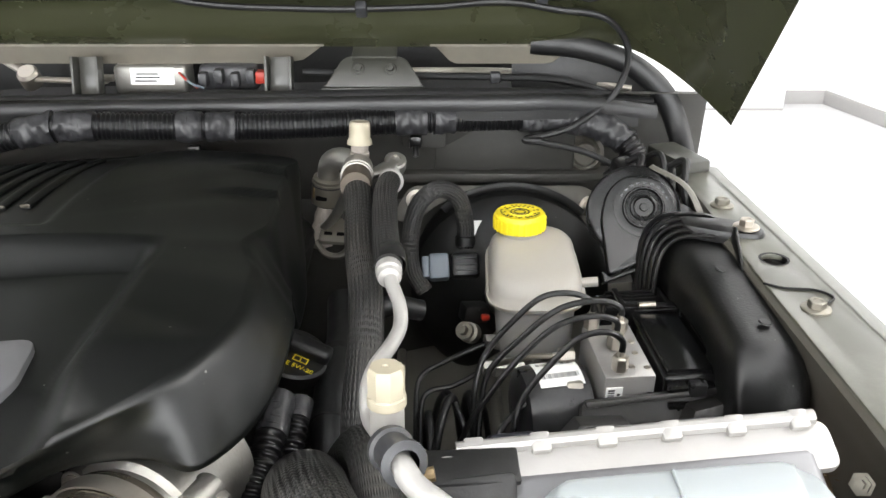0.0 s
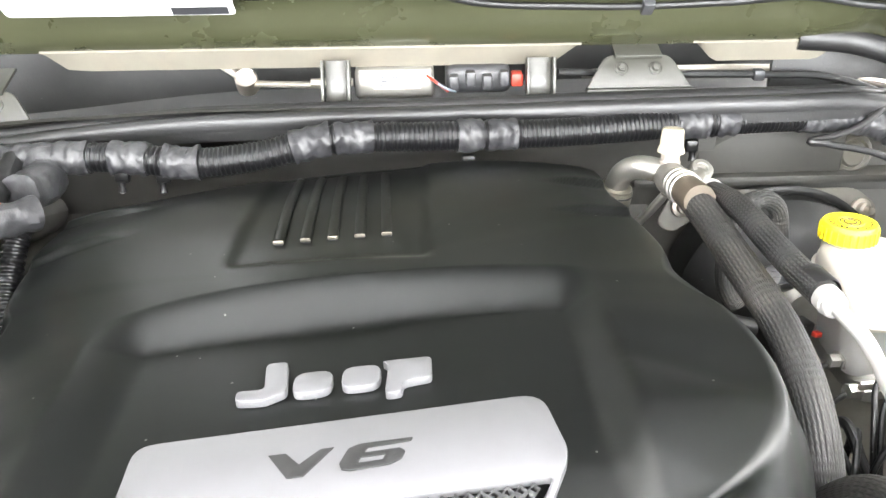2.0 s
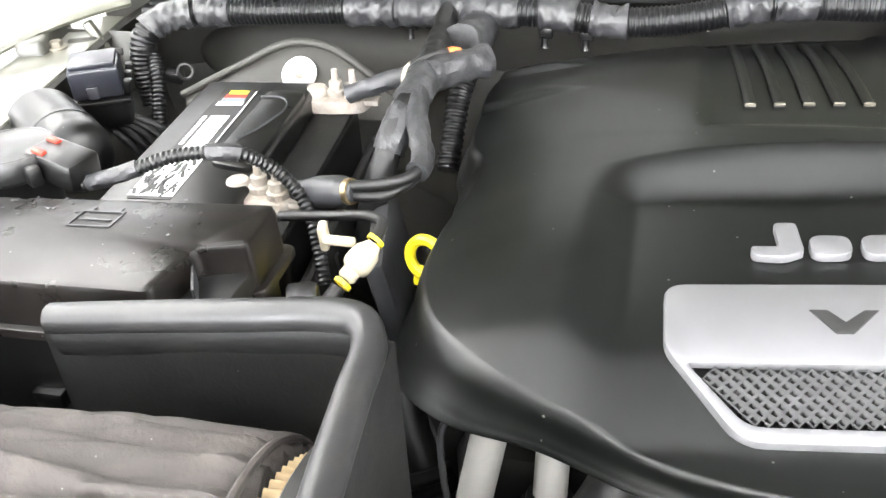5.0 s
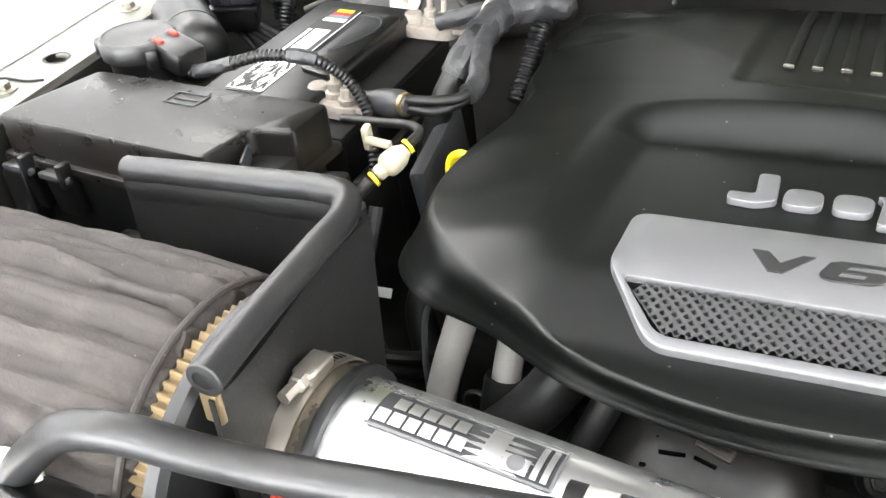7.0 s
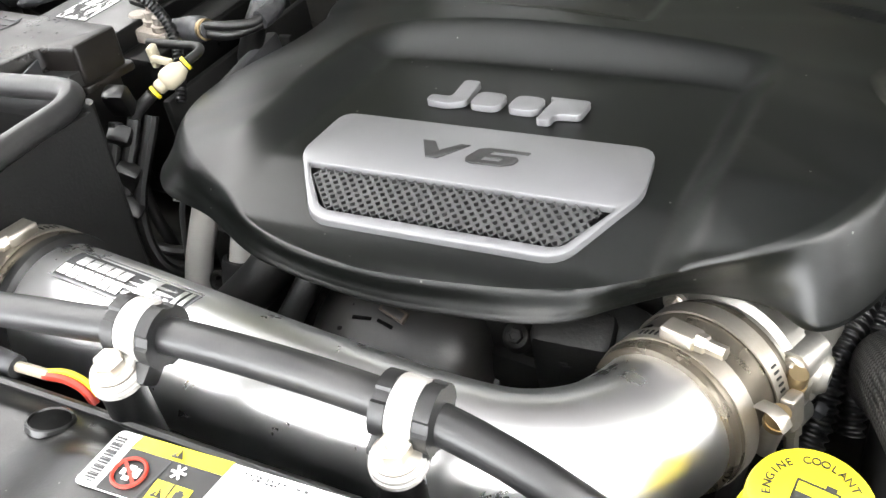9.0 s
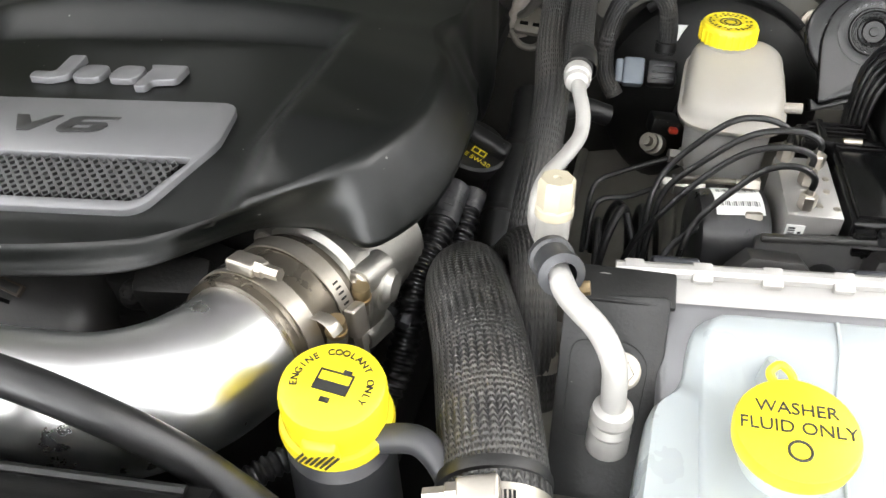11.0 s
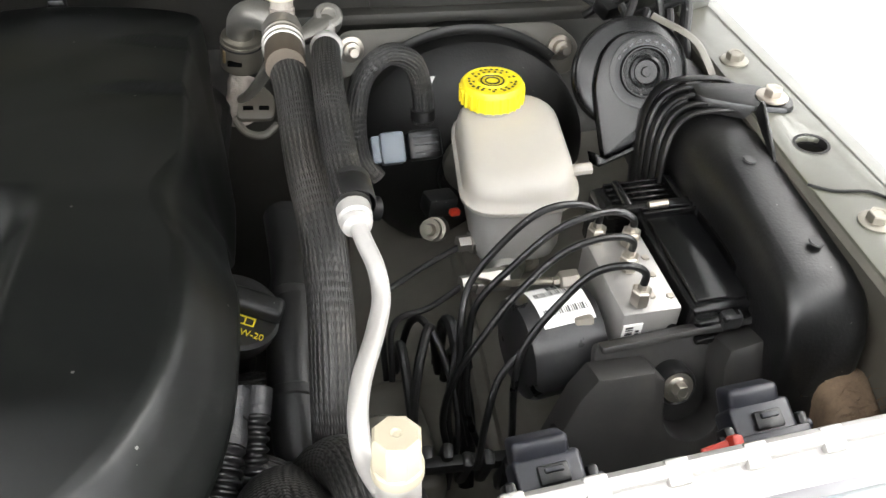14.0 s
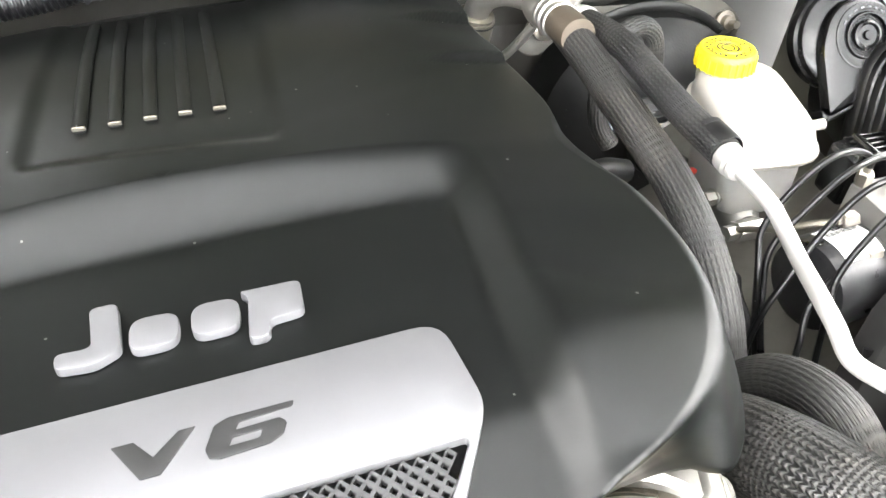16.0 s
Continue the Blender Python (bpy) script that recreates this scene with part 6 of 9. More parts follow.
    runs = [
        [(0.122, 0.620, 1.052), (0.122, 0.620, 1.062), (0.110, 0.622, 1.069), (0.082, 0.616, 1.071), (0.055, 0.612, 1.048), (0.033, 0.602, 1.022), (0.026, 0.585, 1.005), (0.024, 0.565, 0.965), (0.03, 0.55, 0.92)],
        [(0.144, 0.614, 1.050), (0.144, 0.614, 1.060), (0.133, 0.616, 1.066), (0.095, 0.606, 1.066), (0.062, 0.598, 1.042), (0.036, 0.590, 1.014), (0.030, 0.575, 0.985), (0.028, 0.555, 0.95), (0.04, 0.54, 0.91)],
        [(0.136, 0.590, 1.050), (0.136, 0.590, 1.062), (0.124, 0.590, 1.067), (0.092, 0.584, 1.064), (0.060, 0.574, 1.040), (0.034, 0.562, 1.010), (0.018, 0.555, 0.985), (0.010, 0.548, 0.95), (0.02, 0.54, 0.90)],
        [(0.134, 0.558, 1.050), (0.134, 0.558, 1.064), (0.122, 0.557, 1.072), (0.103, 0.560, 1.066), (0.082, 0.556, 1.046), (0.060, 0.546, 1.020), (0.053, 0.535, 1.0), (0.052, 0.525, 0.955), (0.045, 0.51, 0.925)],
        [(0.092, 0.595, 1.028), (0.075, 0.600, 1.024), (0.055, 0.615, 1.010), (0.048, 0.635, 0.995), (0.042, 0.645, 0.987)],
        [(0.095, 0.565, 1.018), (0.068, 0.556, 1.012), (0.046, 0.545, 0.995), (0.036, 0.530, 0.975), (0.030, 0.52, 0.94)],
    ]
    for k, pts in enumerate(runs):
        l = thing("brake_line", pts[3], "thin black coated steel brake line arching from the modulator", "brake line", "brake lines")
        part("tube", sweep(curve(pts, 0.004), 0.0025, 10), BLACK if k != 4 else ZINCDULL, l)
    for pts in ([(0.046, 0.690, 0.985), (0.0, 0.668, 0.975), (-0.02, 0.655, 0.968), (-0.024, 0.63, 0.94), (-0.022, 0.60, 0.90)], [(0.040, 0.645, 0.985), (0.01, 0.632, 0.975), (-0.015, 0.625, 0.970), (-0.02, 0.60, 0.935)]):
        l = thing("brake_line", pts[1], "thin black coated steel brake line beside the master cylinder", "brake line", "brake lines")
        part("tube", sweep(curve(pts, 0.005), 0.0024, 10), BLACK, l)
    # bundled lower ends of the lines
    c = thing("brake_line_clip", (0.02, 0.52, 0.93), "black plastic multi-line clip low in the bay", "clip")
    for k in range(5):
        part("finger", box(0.008, 0.012, 0.034, pose(-0.004 + 0.013 * k, 0.536 - 0.004 * k, 0.925 + 0.006 * (k % 2), 15, 8, 0), 0.003), MATTE, c)
    part("bar", box(0.07, 0.010, 0.010, pose(0.022, 0.525, 0.935), 0.003), MATTE, c)
    random.seed(57)
    for k in range(6):
        x0 = -0.010 + 0.009 * k + random.uniform(-0.004, 0.004)
        l = thing("cable_loom", (x0, 0.60, 0.95), "looped black cable low beside the brake lines", "cable loom", "cable looms")
        lean, lift, run = random.uniform(-0.02, 0.02), random.uniform(-0.004, 0.018), random.uniform(-0.02, 0.012)
        part("conduit", sweep(curve([(x0 - 0.5 * lean, 0.640 + run, 0.905), (x0, 0.628 + run, 0.948 + lift), (x0 + 0.4 * lean, 0.612 + run, 0.964 + lift), (x0 + lean, 0.592 + run, 0.950 + lift), (x0 + 1.4 * lean, 0.565, 0.925), (x0 + 0.8 * lean, 0.540, 0.885)], 0.004), random.choice((0.0028, 0.0036, 0.0046)), 10), RUBBER, l)
    h = thing("lower_hose", (0.04, 0.46, 0.93), "thin black hose running low across the bay", "hose")
    part("tube", sweep(curve([(-0.012, 0.50, 0.945), (0.0, 0.482, 0.925), (0.03, 0.474, 0.922), (0.060, 0.478, 0.930), (0.074, 0.495, 0.955), (0.076, 0.51, 0.985)], 0.005), 0.0045, 10), RUBBER, h)


abs_unit()


def front_bracket():
    """The black moulded bracket with a rubber bushing in front of the modulator."""
    t = thing("modulator_bracket", (0.15, 0.51, 0.95), "black plastic bracket with a rubber bushing and bolt", "bracket")
    m = axis((0.1545, 0.530, 0.994), (0.06, -0.93, 0.36), (1, 0.03, 0.0))
    notch = [(0.006 + 0.0188 * math.cos(a), -0.014 + 0.0188 * math.sin(a)) for a in np.linspace(0, -math.pi, 13)]
    front = [(-0.104, -0.095), (0.098, -0.095), (0.098, -0.004), (0.086, 0.012), (0.080, 0.038), (0.0285, 0.027), (0.0248, 0.016)] + notch + [(-0.0128, 0.012), (-0.020, 0.019), (-0.056, 0.019), (-0.068, 0.006), (-0.098, -0.046)]
    part("front_wall", slab(front, 0.024, m @ Matrix.Translation((0, 0, 0.020)), 0.003), DUSTYBLACK, t)
    part("back_plate", slab(rounded([(-0.056, -0.075), (0.082, -0.075), (0.082, 0.040), (-0.050, 0.028)], 0.004), 0.006, m @ Matrix.Translation((0, 0, -0.0045)), 0.0015), DUSTYBLACK, t)
    part("rim", box(0.108, 0.005, 0.010, m @ pose(0.006, 0.033, -0.002, 0, 0, 5), 0.0015), DUSTYBLACK, t)
    part("arm_step", box(0.030, 0.006, 0.016, m @ pose(0.050, 0.026, 0.010, 0, 0, 14), 0.002), DUSTYBLACK, t)
    part("bushing", lathe([(0.0135, -0.004), (0.0135, 0.006), (0.0115, 0.010), (0.0085, 0.008), (0, 0.008)], m @ Matrix.Translation((0.0, 0.0, 0.0)), 28), RUBBER, t, "grey rubber bushing")
    part("washer", lathe([(0.0105, 0.008), (0.0105, 0.0092), (0.007, 0.0094)], m, 24), STEEL, t, "zinc washer")
    part("bolt", hexbolt(m @ Matrix.Translation((0.0, 0.0, 0.0085)), 0.0055, 0.007, 0.0075), STEEL, t, "zinc bolt")


front_bracket()


def control_module():
    """The finned aluminium control module with its crimped edge and plugs."""
    t = thing("engine_control_module", (0.11, 0.39, 1.05), "silver aluminium engine control module with a crimped flange", "control module")
    m = axis((0.1105, 0.3665, 1.0725), (0.02, -0.48, 0.88), (0.995, 0.10, 0.03))
    part("case", box(0.176, 0.085, 0.022, m @ Matrix.Translation((0.012, -0.018, 0.0)), 0.006, 3), SILVER, t)
    part("flange", slab(rounded([(-0.116, 0.012), (0.112, 0.012), (0.112, 0.042), (-0.100, 0.042), (-0.116, 0.030)], [0.006, 0.008, 0.010, 0.010, 0.008]), 0.006, m @ Matrix.Translation((0.0, -0.002, 0.010)), 0.002), MACHINED, t, "bare aluminium crimped flange")
    part("lip", sweep(curve([m @ Vector((-0.10, 0.040, 0.010)), m @ Vector((0.0, 0.041, 0.010)), m @ Vector((0.105, 0.041, 0.010))], 0.01), 0.0045, 10), MACHINED, t)
    for k in range(6):
        part("crimp_tab", box(0.0115, 0.012, 0.0075, m @ Matrix.Translation((-0.090 + 0.037 * k, 0.0395, 0.0105)), 0.0018, 2), MACHINED, t)
    part("ear", lathe([(0, 0.009), (0.010, 0.009), (0.012, 0.006), (0.012, -0.004)], m @ Matrix.Translation((-0.106, 0.024, 0.008)), 24), MACHINED, t)
    for cx, cy, cz in ((0.047, 0.432, 1.045), (0.170, 0.457, 1.038)):
        p = thing("module_plug", (cx, cy, cz), "dark grey multi-pin plug with a lever lock behind the control module", "plug", "control module plugs")
        q = axis((cx, cy, cz), (0.05, -0.45, 0.9), (0.99, 0.12, 0.03))
        b = part("shell", box(0.036, 0.026, 0.022, q, 0.003, 3), PLUGPL, p)
        part("rear_hood", box(0.030, 0.016, 0.016, q @ Matrix.Translation((-0.002, 0.016, 0.004)) @ Matrix.Rotation(radians(24), 4, "X"), 0.003, 3), PLUGPL, b)
        part("lever", box(0.044, 0.006, 0.005, q @ Matrix.Translation((0, -0.007, 0.0125)), 0.0015), PLUGPL, b)
        part("lever_grip", box(0.016, 0.010, 0.004, q @ Matrix.Translation((0.001, 0.002, 0.0125)), 0.0012), BLACK, b)
        part("grip_step", box(0.010, 0.003, 0.003, q @ Matrix.Translation((0.001, 0.004, 0.0148)), 0.0008), PLUGPL, b)
        for sx in (-1, 1):
            part("ear", box(0.006, 0.018, 0.014, q @ Matrix.Translation((sx * 0.0215, -0.006, 0.004)), 0.002), BLACK, b)
            part("pivot", lathe([(0, 0.003), (0.003, 0.0025), (0.0032, 0)], q @ Matrix.Translation((sx * 0.0245, -0.004, 0.006)) @ Matrix.Rotation(radians(90 * sx), 4, "Y"), 10), PLUGPL, b)
        part("front_comb", box(0.034, 0.003, 0.010, q @ Matrix.Translation((0, -0.0145, 0.004)), 0.001), BLACK, b)
    for x, y, z in ((0.134, 0.433, 1.058), (0.012, 0.412, 1.050)):
        l = thing("lever_lock", (x, y, z), "red locking tab on a plug", "lock tab", "red lock tabs")
        part("tab", box(0.018, 0.005, 0.005, pose(x, y, z, 30, -12, 8), 0.0015, 2), RED, l)
        part("knob", box(0.007, 0.008, 0.008, pose(x + 0.008, y, z + 0.003, 30, 10, 8), 0.002, 2), RED, l)
    s = thing("support_bracket", (0.01, 0.35, 1.05), "black steel bracket with a bolt beside the control module", "bracket")
    m2 = axis((0.018, 0.346, 1.076), (0.0, -0.80, 0.6), (0.998, 0.05, 0.02))
    part("plate", slab(rounded([(-0.034, -0.085), (0.020, -0.085), (0.022, 0.030), (-0.034, 0.026)], 0.004), 0.004, m2, 0.001), MATTE, s)
    part("top_flange", box(0.058, 0.024, 0.004, axis((0.012, 0.372, 1.097), (0, -0.2, 1), (1, 0.05, 0)), 0.0015), MATTE, s)
    part("raised_field", slab(rounded([(-0.028, -0.05), (0.010, -0.05), (0.014, -0.006), (0.004, 0.004), (-0.028, 0.002)], 0.008), 0.002, m2 @ Matrix.Translation((0, 0, 0.0018)), 0.0006), MATTE, s)
    part("bolt", hexbolt(m2 @ Matrix.Translation((0.0, -0.012, 0.002)), 0.0068, 0.0055, 0.0105), STEEL, s, "white zinc flange bolt")
    c = thing("side_bolt", (0.247, 0.40, 1.05), "rusty bolt and nut on the fender bracket", "bolt")
    part("stud", lathe([(0, 0.012), (0.003, 0.012), (0.003, 0.004), (0.0055, 0.004), (0.0055, 0), (0.0075, 0), (0.0075, -0.002)], axis((0.247, 0.405, 1.058), (-0.5, -0.6, 0.5)), 6), ZINCDULL, c)


control_module()


def tank(top, low):
    """The bottle's skin: its rear half stands higher than its front, over a wider foot."""
    bm = bmesh.new()
    def height(x, y):
        return 1.077 + 0.016 * smooth(0.334, 0.352, y) - 0.06 * max(0.334 - y, 0) * 1.6
    def grow(poly, k):
        cx, cy = sum(p[0] for p in poly) / len(poly), sum(p[1] for p in poly) / len(poly)
        return [(cx + (x - cx) * k, cy + (y - cy) * k) for x, y in poly]
    rows = []
    for poly, rad, kind in ((low, 0.016, -0.14), (low, 0.016, -0.016), (grow(low, 0.985), 0.016, -0.009), (grow(low, 0.955), 0.016, -0.0045), (top, 0.012, -0.0025), (grow(top, 0.985), 0.012, -0.0006), (grow(top, 0.95), 0.011, 0.0)):
        line = rounded(poly, rad, 5)
        # resample by angle so that all rings match
        cx, cy = 0.125, 0.28
        pts = []
        for k in range(96):
            a = 2 * math.pi * k / 96
            d = Vector((math.cos(a), math.sin(a)))
            best = 0.05
            for p, q in zip(line, line[1:] + line[:1]):
                e = Vector((q.x - p.x, q.y - p.y))
                den = d.x * e.y - d.y * e.x
                if abs(den) < 1e-12:
                    continue
                w = Vector((p.x - cx, p.y - cy))
                s = (w.x * e.y - w.y * e.x) / den
                u = (w.x * d.y - w.y * d.x) / den
                if s > 0 and -1e-6 <= u <= 1 + 1e-6:
                    best = s
            x, y = cx + d.x * best, cy + d.y * best
            pts.append((x, y, height(x, y) + kind))
        rows.append(pts)
    for f in (0.9, 0.8, 0.7, 0.6, 0.5, 0.35, 0.2, 0.08):
        pts = []
        for x, y, z in rows[6]:
            px, py = 0.125 + (x - 0.125) * f, 0.28 + (y - 0.28) * f
            pts.append((px, py, height(px, py)))
        rows.append(pts)
    vs = [[bm.verts.new(p) for p in row] for row in rows]
    for a, b in zip(vs, vs[1:]):
        for i in range(96):
            bm.faces.new((a[i], a[(i + 1) % 96], b[(i + 1) % 96], b[i]))
    bm.faces.new(vs[-1])
    bm.faces.new(vs[0][::-1])
    bmesh.ops.recalc_face_normals(bm, faces=bm.faces)
    return bm


def washer_bottle():
    t = thing("washer_bottle", (0.11, 0.26, 1.0), "translucent white washer fluid bottle with a yellow flip cap", "washer bottle")
    # rear block with a high flat top, and a lower front half that bulges out
    top = [(0.058, 0.368), (0.196, 0.386), (0.191, 0.352), (0.190, 0.20), (0.064, 0.20), (0.058, 0.335)]
    low = [(0.052, 0.372), (0.206, 0.390), (0.214, 0.345), (0.216, 0.17), (0.030, 0.17), (0.034, 0.318), (0.048, 0.330)]
    part("bottle", tank(top, low), BOTTLE, t, sharp=50)
    seam = [(0.1245 + 0.02 * (0.379 - y) * (y < 0.34), y, 1.0776 + 0.016 * smooth(0.334, 0.352, y) - 0.096 * max(0.334 - y, 0)) for y in np.linspace(0.374, 0.21, 34)]
    part("mould_seam", sweep(seam, 0.0012, 8), BOTTLE, t)
    for k in range(2):
        for n in range(2):
            part("mould_dot", lathe([(0, 0.0008), (0.0016, 0.0006), (0.002, 0)], axis((0.108 + 0.006 * n, 0.366 - 0.008 * k, 1.0915 - 0.0014 * k), (0, -0.2, 1)), 10), WHITE, t)
    c = axis((0.0985, 0.2900, 1.0975), (-0.02, -0.12, 1), (0.99, 0.05, 0))
    part("mould_nib", lathe([(0, 0.016), (0.003, 0.015), (0.005, 0.004), (0.0055, 0)], axis((0.0905, 0.336, 1.080), (0, 0.1, 1)), 14), BOTTLE, t)
    part("neck", lathe([(0.022, -0.03), (0.022, 0.0)], c, 28), BOTTLE, t)
    cap = part("cap", lathe([(0.0255, -0.008), (0.0280, -0.006), (0.0285, 0.0), (0.0275, 0.003), (0.026, 0.0036), (0.0, 0.0036)], c, 48), YELLOW, t, "yellow flip cap")
    part("hinge_loop", sweep(curve([c @ Vector((-0.008, 0.026, 0.0)), c @ Vector((-0.010, 0.032, 0.001)), c @ Vector((-0.005, 0.0365, 0.002)), c @ Vector((0.0, 0.032, 0.001)), c @ Vector((0.001, 0.026, 0.0))], 0.002), 0.0022, 8), YELLOW, cap)
    bm = lettering("WASHER", 0.0092, c @ Matrix.Translation((0, 0.010, 0.0038)), 0.0003)
    lettering("FLUID ONLY", 0.0092, c @ Matrix.Translation((0, 0.0, 0.0038)), 0.0003, bm=bm)
    part("lettering", bm, INKHOLE, cap, "black words on the cap")
    part("symbol", mirror_ring(c @ Vector((0, -0.012, 0.0038)), (-0.02, -0.12, 1), 0.005, 0.0007, 16), INKHOLE, cap)
    g = thing("side_duct", (0.225, 0.32, 1.04), "black ribbed rubber duct beside the washer bottle", "duct")
    part("tube", sweep(curve([(0.215, 0.36, 1.05), (0.225, 0.32, 1.05), (0.228, 0.26, 1.03), (0.225, 0.20, 0.99)], 0.002), ribbed(0.028, 0.004, 0.014), 28), RUBBER, g)
    f = thing("flange_nut", (0.046, 0.335, 1.062), "zinc nut with a wide washer on the panel", "nut")
    part("washer", lathe([(0, 0.001), (0.011, 0.001), (0.012, 0.0)], axis((0.046, 0.335, 1.055), (0, -0.5, 0.85)), 24), PIPE, f)
    part("hex", hexbolt(axis((0.046, 0.335, 1.056), (0, -0.5, 0.85)), 0.005, 0.004, 0.007), STEEL, f)


washer_bottle()


def ac_lines():
    """Air-conditioning hoses, fittings and service ports."""
    t = thing("suction_hose", (-0.06, 0.55, 1.06), "thick black braided hose of the air conditioner", "hose")
    part("sleeve", sweep(curve([(-0.080, 0.748, 1.120), (-0.0735, 0.71, 1.112), (-0.0668, 0.64, 1.1005), (-0.0590, 0.586, 1.087), (-0.0565, 0.54, 1.069), (-0.0575, 0.505, 1.046), (-0.0585, 0.484, 1.016), (-0.0585, 0.470, 0.975)], 0.006), 0.0134, 24), BRAID, t)
    fa = axis((-0.0795, 0.748, 1.1205), (-0.06, 1.0, -0.10))
    part("sleeve_end", lathe([(0.0136, -0.022), (0.0140, -0.020), (0.0140, 0.010), (0.0130, 0.011)], fa, 32), RUSTSLEEVE, t, "dull brown sleeve end")
    part("ferrule", lathe([(0.0130, 0.008), (0.0152, 0.009), (0.0152, 0.013), (0.0138, 0.014), (0.0138, 0.017), (0.0156, 0.018), (0.0156, 0.022), (0.0140, 0.023), (0.0140, 0.026), (0.0150, 0.027), (0.0150, 0.031), (0.0120, 0.036), (0.009, 0.040)], fa, 32), ALU, t, "crimped grey ferrule")
    part("collar", lathe([(0.0148, 0), (0.0160, 0.001), (0.0160, 0.02), (0.0148, 0.022)], axis((-0.0585, 0.473, 0.985), (0.0, 0.35, 0.93)), 28), MATTE, t, "black end collar")
    f = thing("suction_fitting", (-0.10, 0.81, 1.10), "cast aluminium elbow fitting with a capped service port", "pipe fitting")
    part("hub", lathe([(0.0120, -0.018), (0.0145, -0.012), (0.0150, 0.0), (0.0130, 0.010), (0.0080, 0.014), (0, 0.015)], axis((-0.0825, 0.795, 1.1150), (-0.06, 1.0, -0.10)), 28), ALU, f)
    part("elbow", sweep(curve([(-0.083, 0.806, 1.115), (-0.094, 0.817, 1.1165), (-0.106, 0.828, 1.114), (-0.115, 0.839, 1.105), (-0.119, 0.848, 1.090), (-0.1205, 0.853, 1.072)], 0.003), 0.0112, 24), ALU, f, "grey cast elbow")
    ca = axis((-0.1205, 0.852, 1.0720), (0.12, -0.12, 1))
    band_part = part("band_clamp", lathe([(0.0160, -0.014), (0.0174, -0.0135), (0.0174, 0.0105), (0.0162, 0.011), (0.0162, 0.014), (0.0125, 0.016)], ca, 36), ZINCDULL, f, "wide grey band clamp")
    # thin raised black ring drawn as the groove's shade
    part("groove_shade", lathe([(0.0172, 0.0072), (0.0178, 0.0074), (0.0178, 0.0088), (0.0172, 0.0090)], ca, 36, cap=False), INKHOLE, band_part)
    # black bar laid on the band as the slot's shade
    part("clamp_slot", box(0.012, 0.003, 0.005, ca @ Matrix.Translation((-0.005, -0.0162, -0.003)), 0.001), HOLESHADE, band_part, "black bar painted as the shade of a slot")
    part("rust_edge", box(0.003, 0.004, 0.012, ca @ Matrix.Translation((-0.0135, -0.0105, 0.0)), 0.001), BRASS, band_part, "rusty clamp edge")
    part("rubber_ring", lathe([(0.0140, -0.016), (0.0158, -0.015), (0.0158, -0.012), (0.0140, -0.011)], ca, 32, cap=False), RUBBER, f)
    part("drop_pipe", sweep(curve([(-0.1235, 0.848, 1.050), (-0.126, 0.840, 1.040), (-0.1275, 0.833, 1.028), (-0.126, 0.830, 1.016)], 0.003), lumpy(0.0105, 0.0012, 160), 18), CORRODED, f, "white crusted pipe stub")
    part("port", lathe([(0.0125, -0.012), (0.0115, -0.004), (0.0085, 0.0), (0.0095, 0.001), (0.0095, 0.005), (0.0085, 0.006), (0.0085, 0.012)], axis((-0.0815, 0.808, 1.1225), (0.03, 0.12, 1)), 24), CORRODED, f, "white crusted service port")
    part("port_cap", lathe([(0.0085, 0.0), (0.0125, 0.001), (0.0118, 0.005), (0.0105, 0.007), (0.0100, 0.021), (0.0090, 0.023), (0, 0.023)], axis((-0.0812, 0.8095, 1.1345), (0.03, 0.12, 1)), 24), IVORY, f, "ivory plastic service cap")
    part("strut", sweep(curve([(-0.122, 0.829, 1.040), (-0.113, 0.818, 1.052), (-0.100, 0.803, 1.076), (-0.087, 0.792, 1.102)], 0.004), 0.0070, 12, flat=0.55), ALU, f, "flat cast strut")
    foot = part("mount_plate", slab(rounded([(-0.017, -0.012), (0.014, -0.012), (0.016, 0.008), (0.004, 0.022), (-0.014, 0.014)], 0.006), 0.005, axis((-0.112, 0.824, 1.035), (0.1, -0.5, 0.8)), 0.002), FRAMEPAINT, f)
    # uncut slots: black bars give their shade by colour
    for dx in (-0.007, 0.006):
        part("slot", box(0.0085, 0.004, 0.0014, axis((-0.112, 0.824, 1.035), (0.1, -0.5, 0.8)) @ Matrix.Translation((dx, -0.002, 0.0002)), 0.0006), HOLESHADE, foot)
    part("gasket_lip", sweep(curve([(-0.132, 0.822, 1.026), (-0.122, 0.815, 1.015), (-0.108, 0.813, 1.013), (-0.096, 0.818, 1.020)], 0.004), 0.0035, 10), FRAMEPAINT, f, "dusty lip under the foot")
    # thinner liquid hose, its ferrule and the bright pipe down to the service port
    t = thing("liquid_hose", (-0.04, 0.62, 1.12), "ribbed black hose ending in a white frosted aluminium pipe", "hose")
    part("sleeve", sweep(curve([(-0.0505, 0.772, 1.1100), (-0.0508, 0.74, 1.1180), (-0.0500, 0.70, 1.1235), (-0.0475, 0.65, 1.1215), (-0.0440, 0.61, 1.1195), (-0.040, 0.572, 1.119)], 0.006), 0.0106, 20), BRAIDFINE, t)
    part("ferrule", lathe([(0.0106, 0), (0.0118, 0.001), (0.0118, 0.004), (0.0112, 0.005), (0.0118, 0.006), (0.0118, 0.022), (0.0110, 0.024)], axis((-0.0405, 0.596, 1.119), (0.1, -1, 0)), 24, cap=False), RUBBER, t, "black end sleeve")
    part("nut", lathe([(0.0065, 0.012), (0.0082, 0.011), (0.0092, 0.008), (0.0082, 0.006), (0.0098, 0.004), (0.0098, -0.004), (0.0082, -0.006)], axis((-0.0395, 0.566, 1.1185), (0.1, -1, -0.05)), 24), PIPE, t)
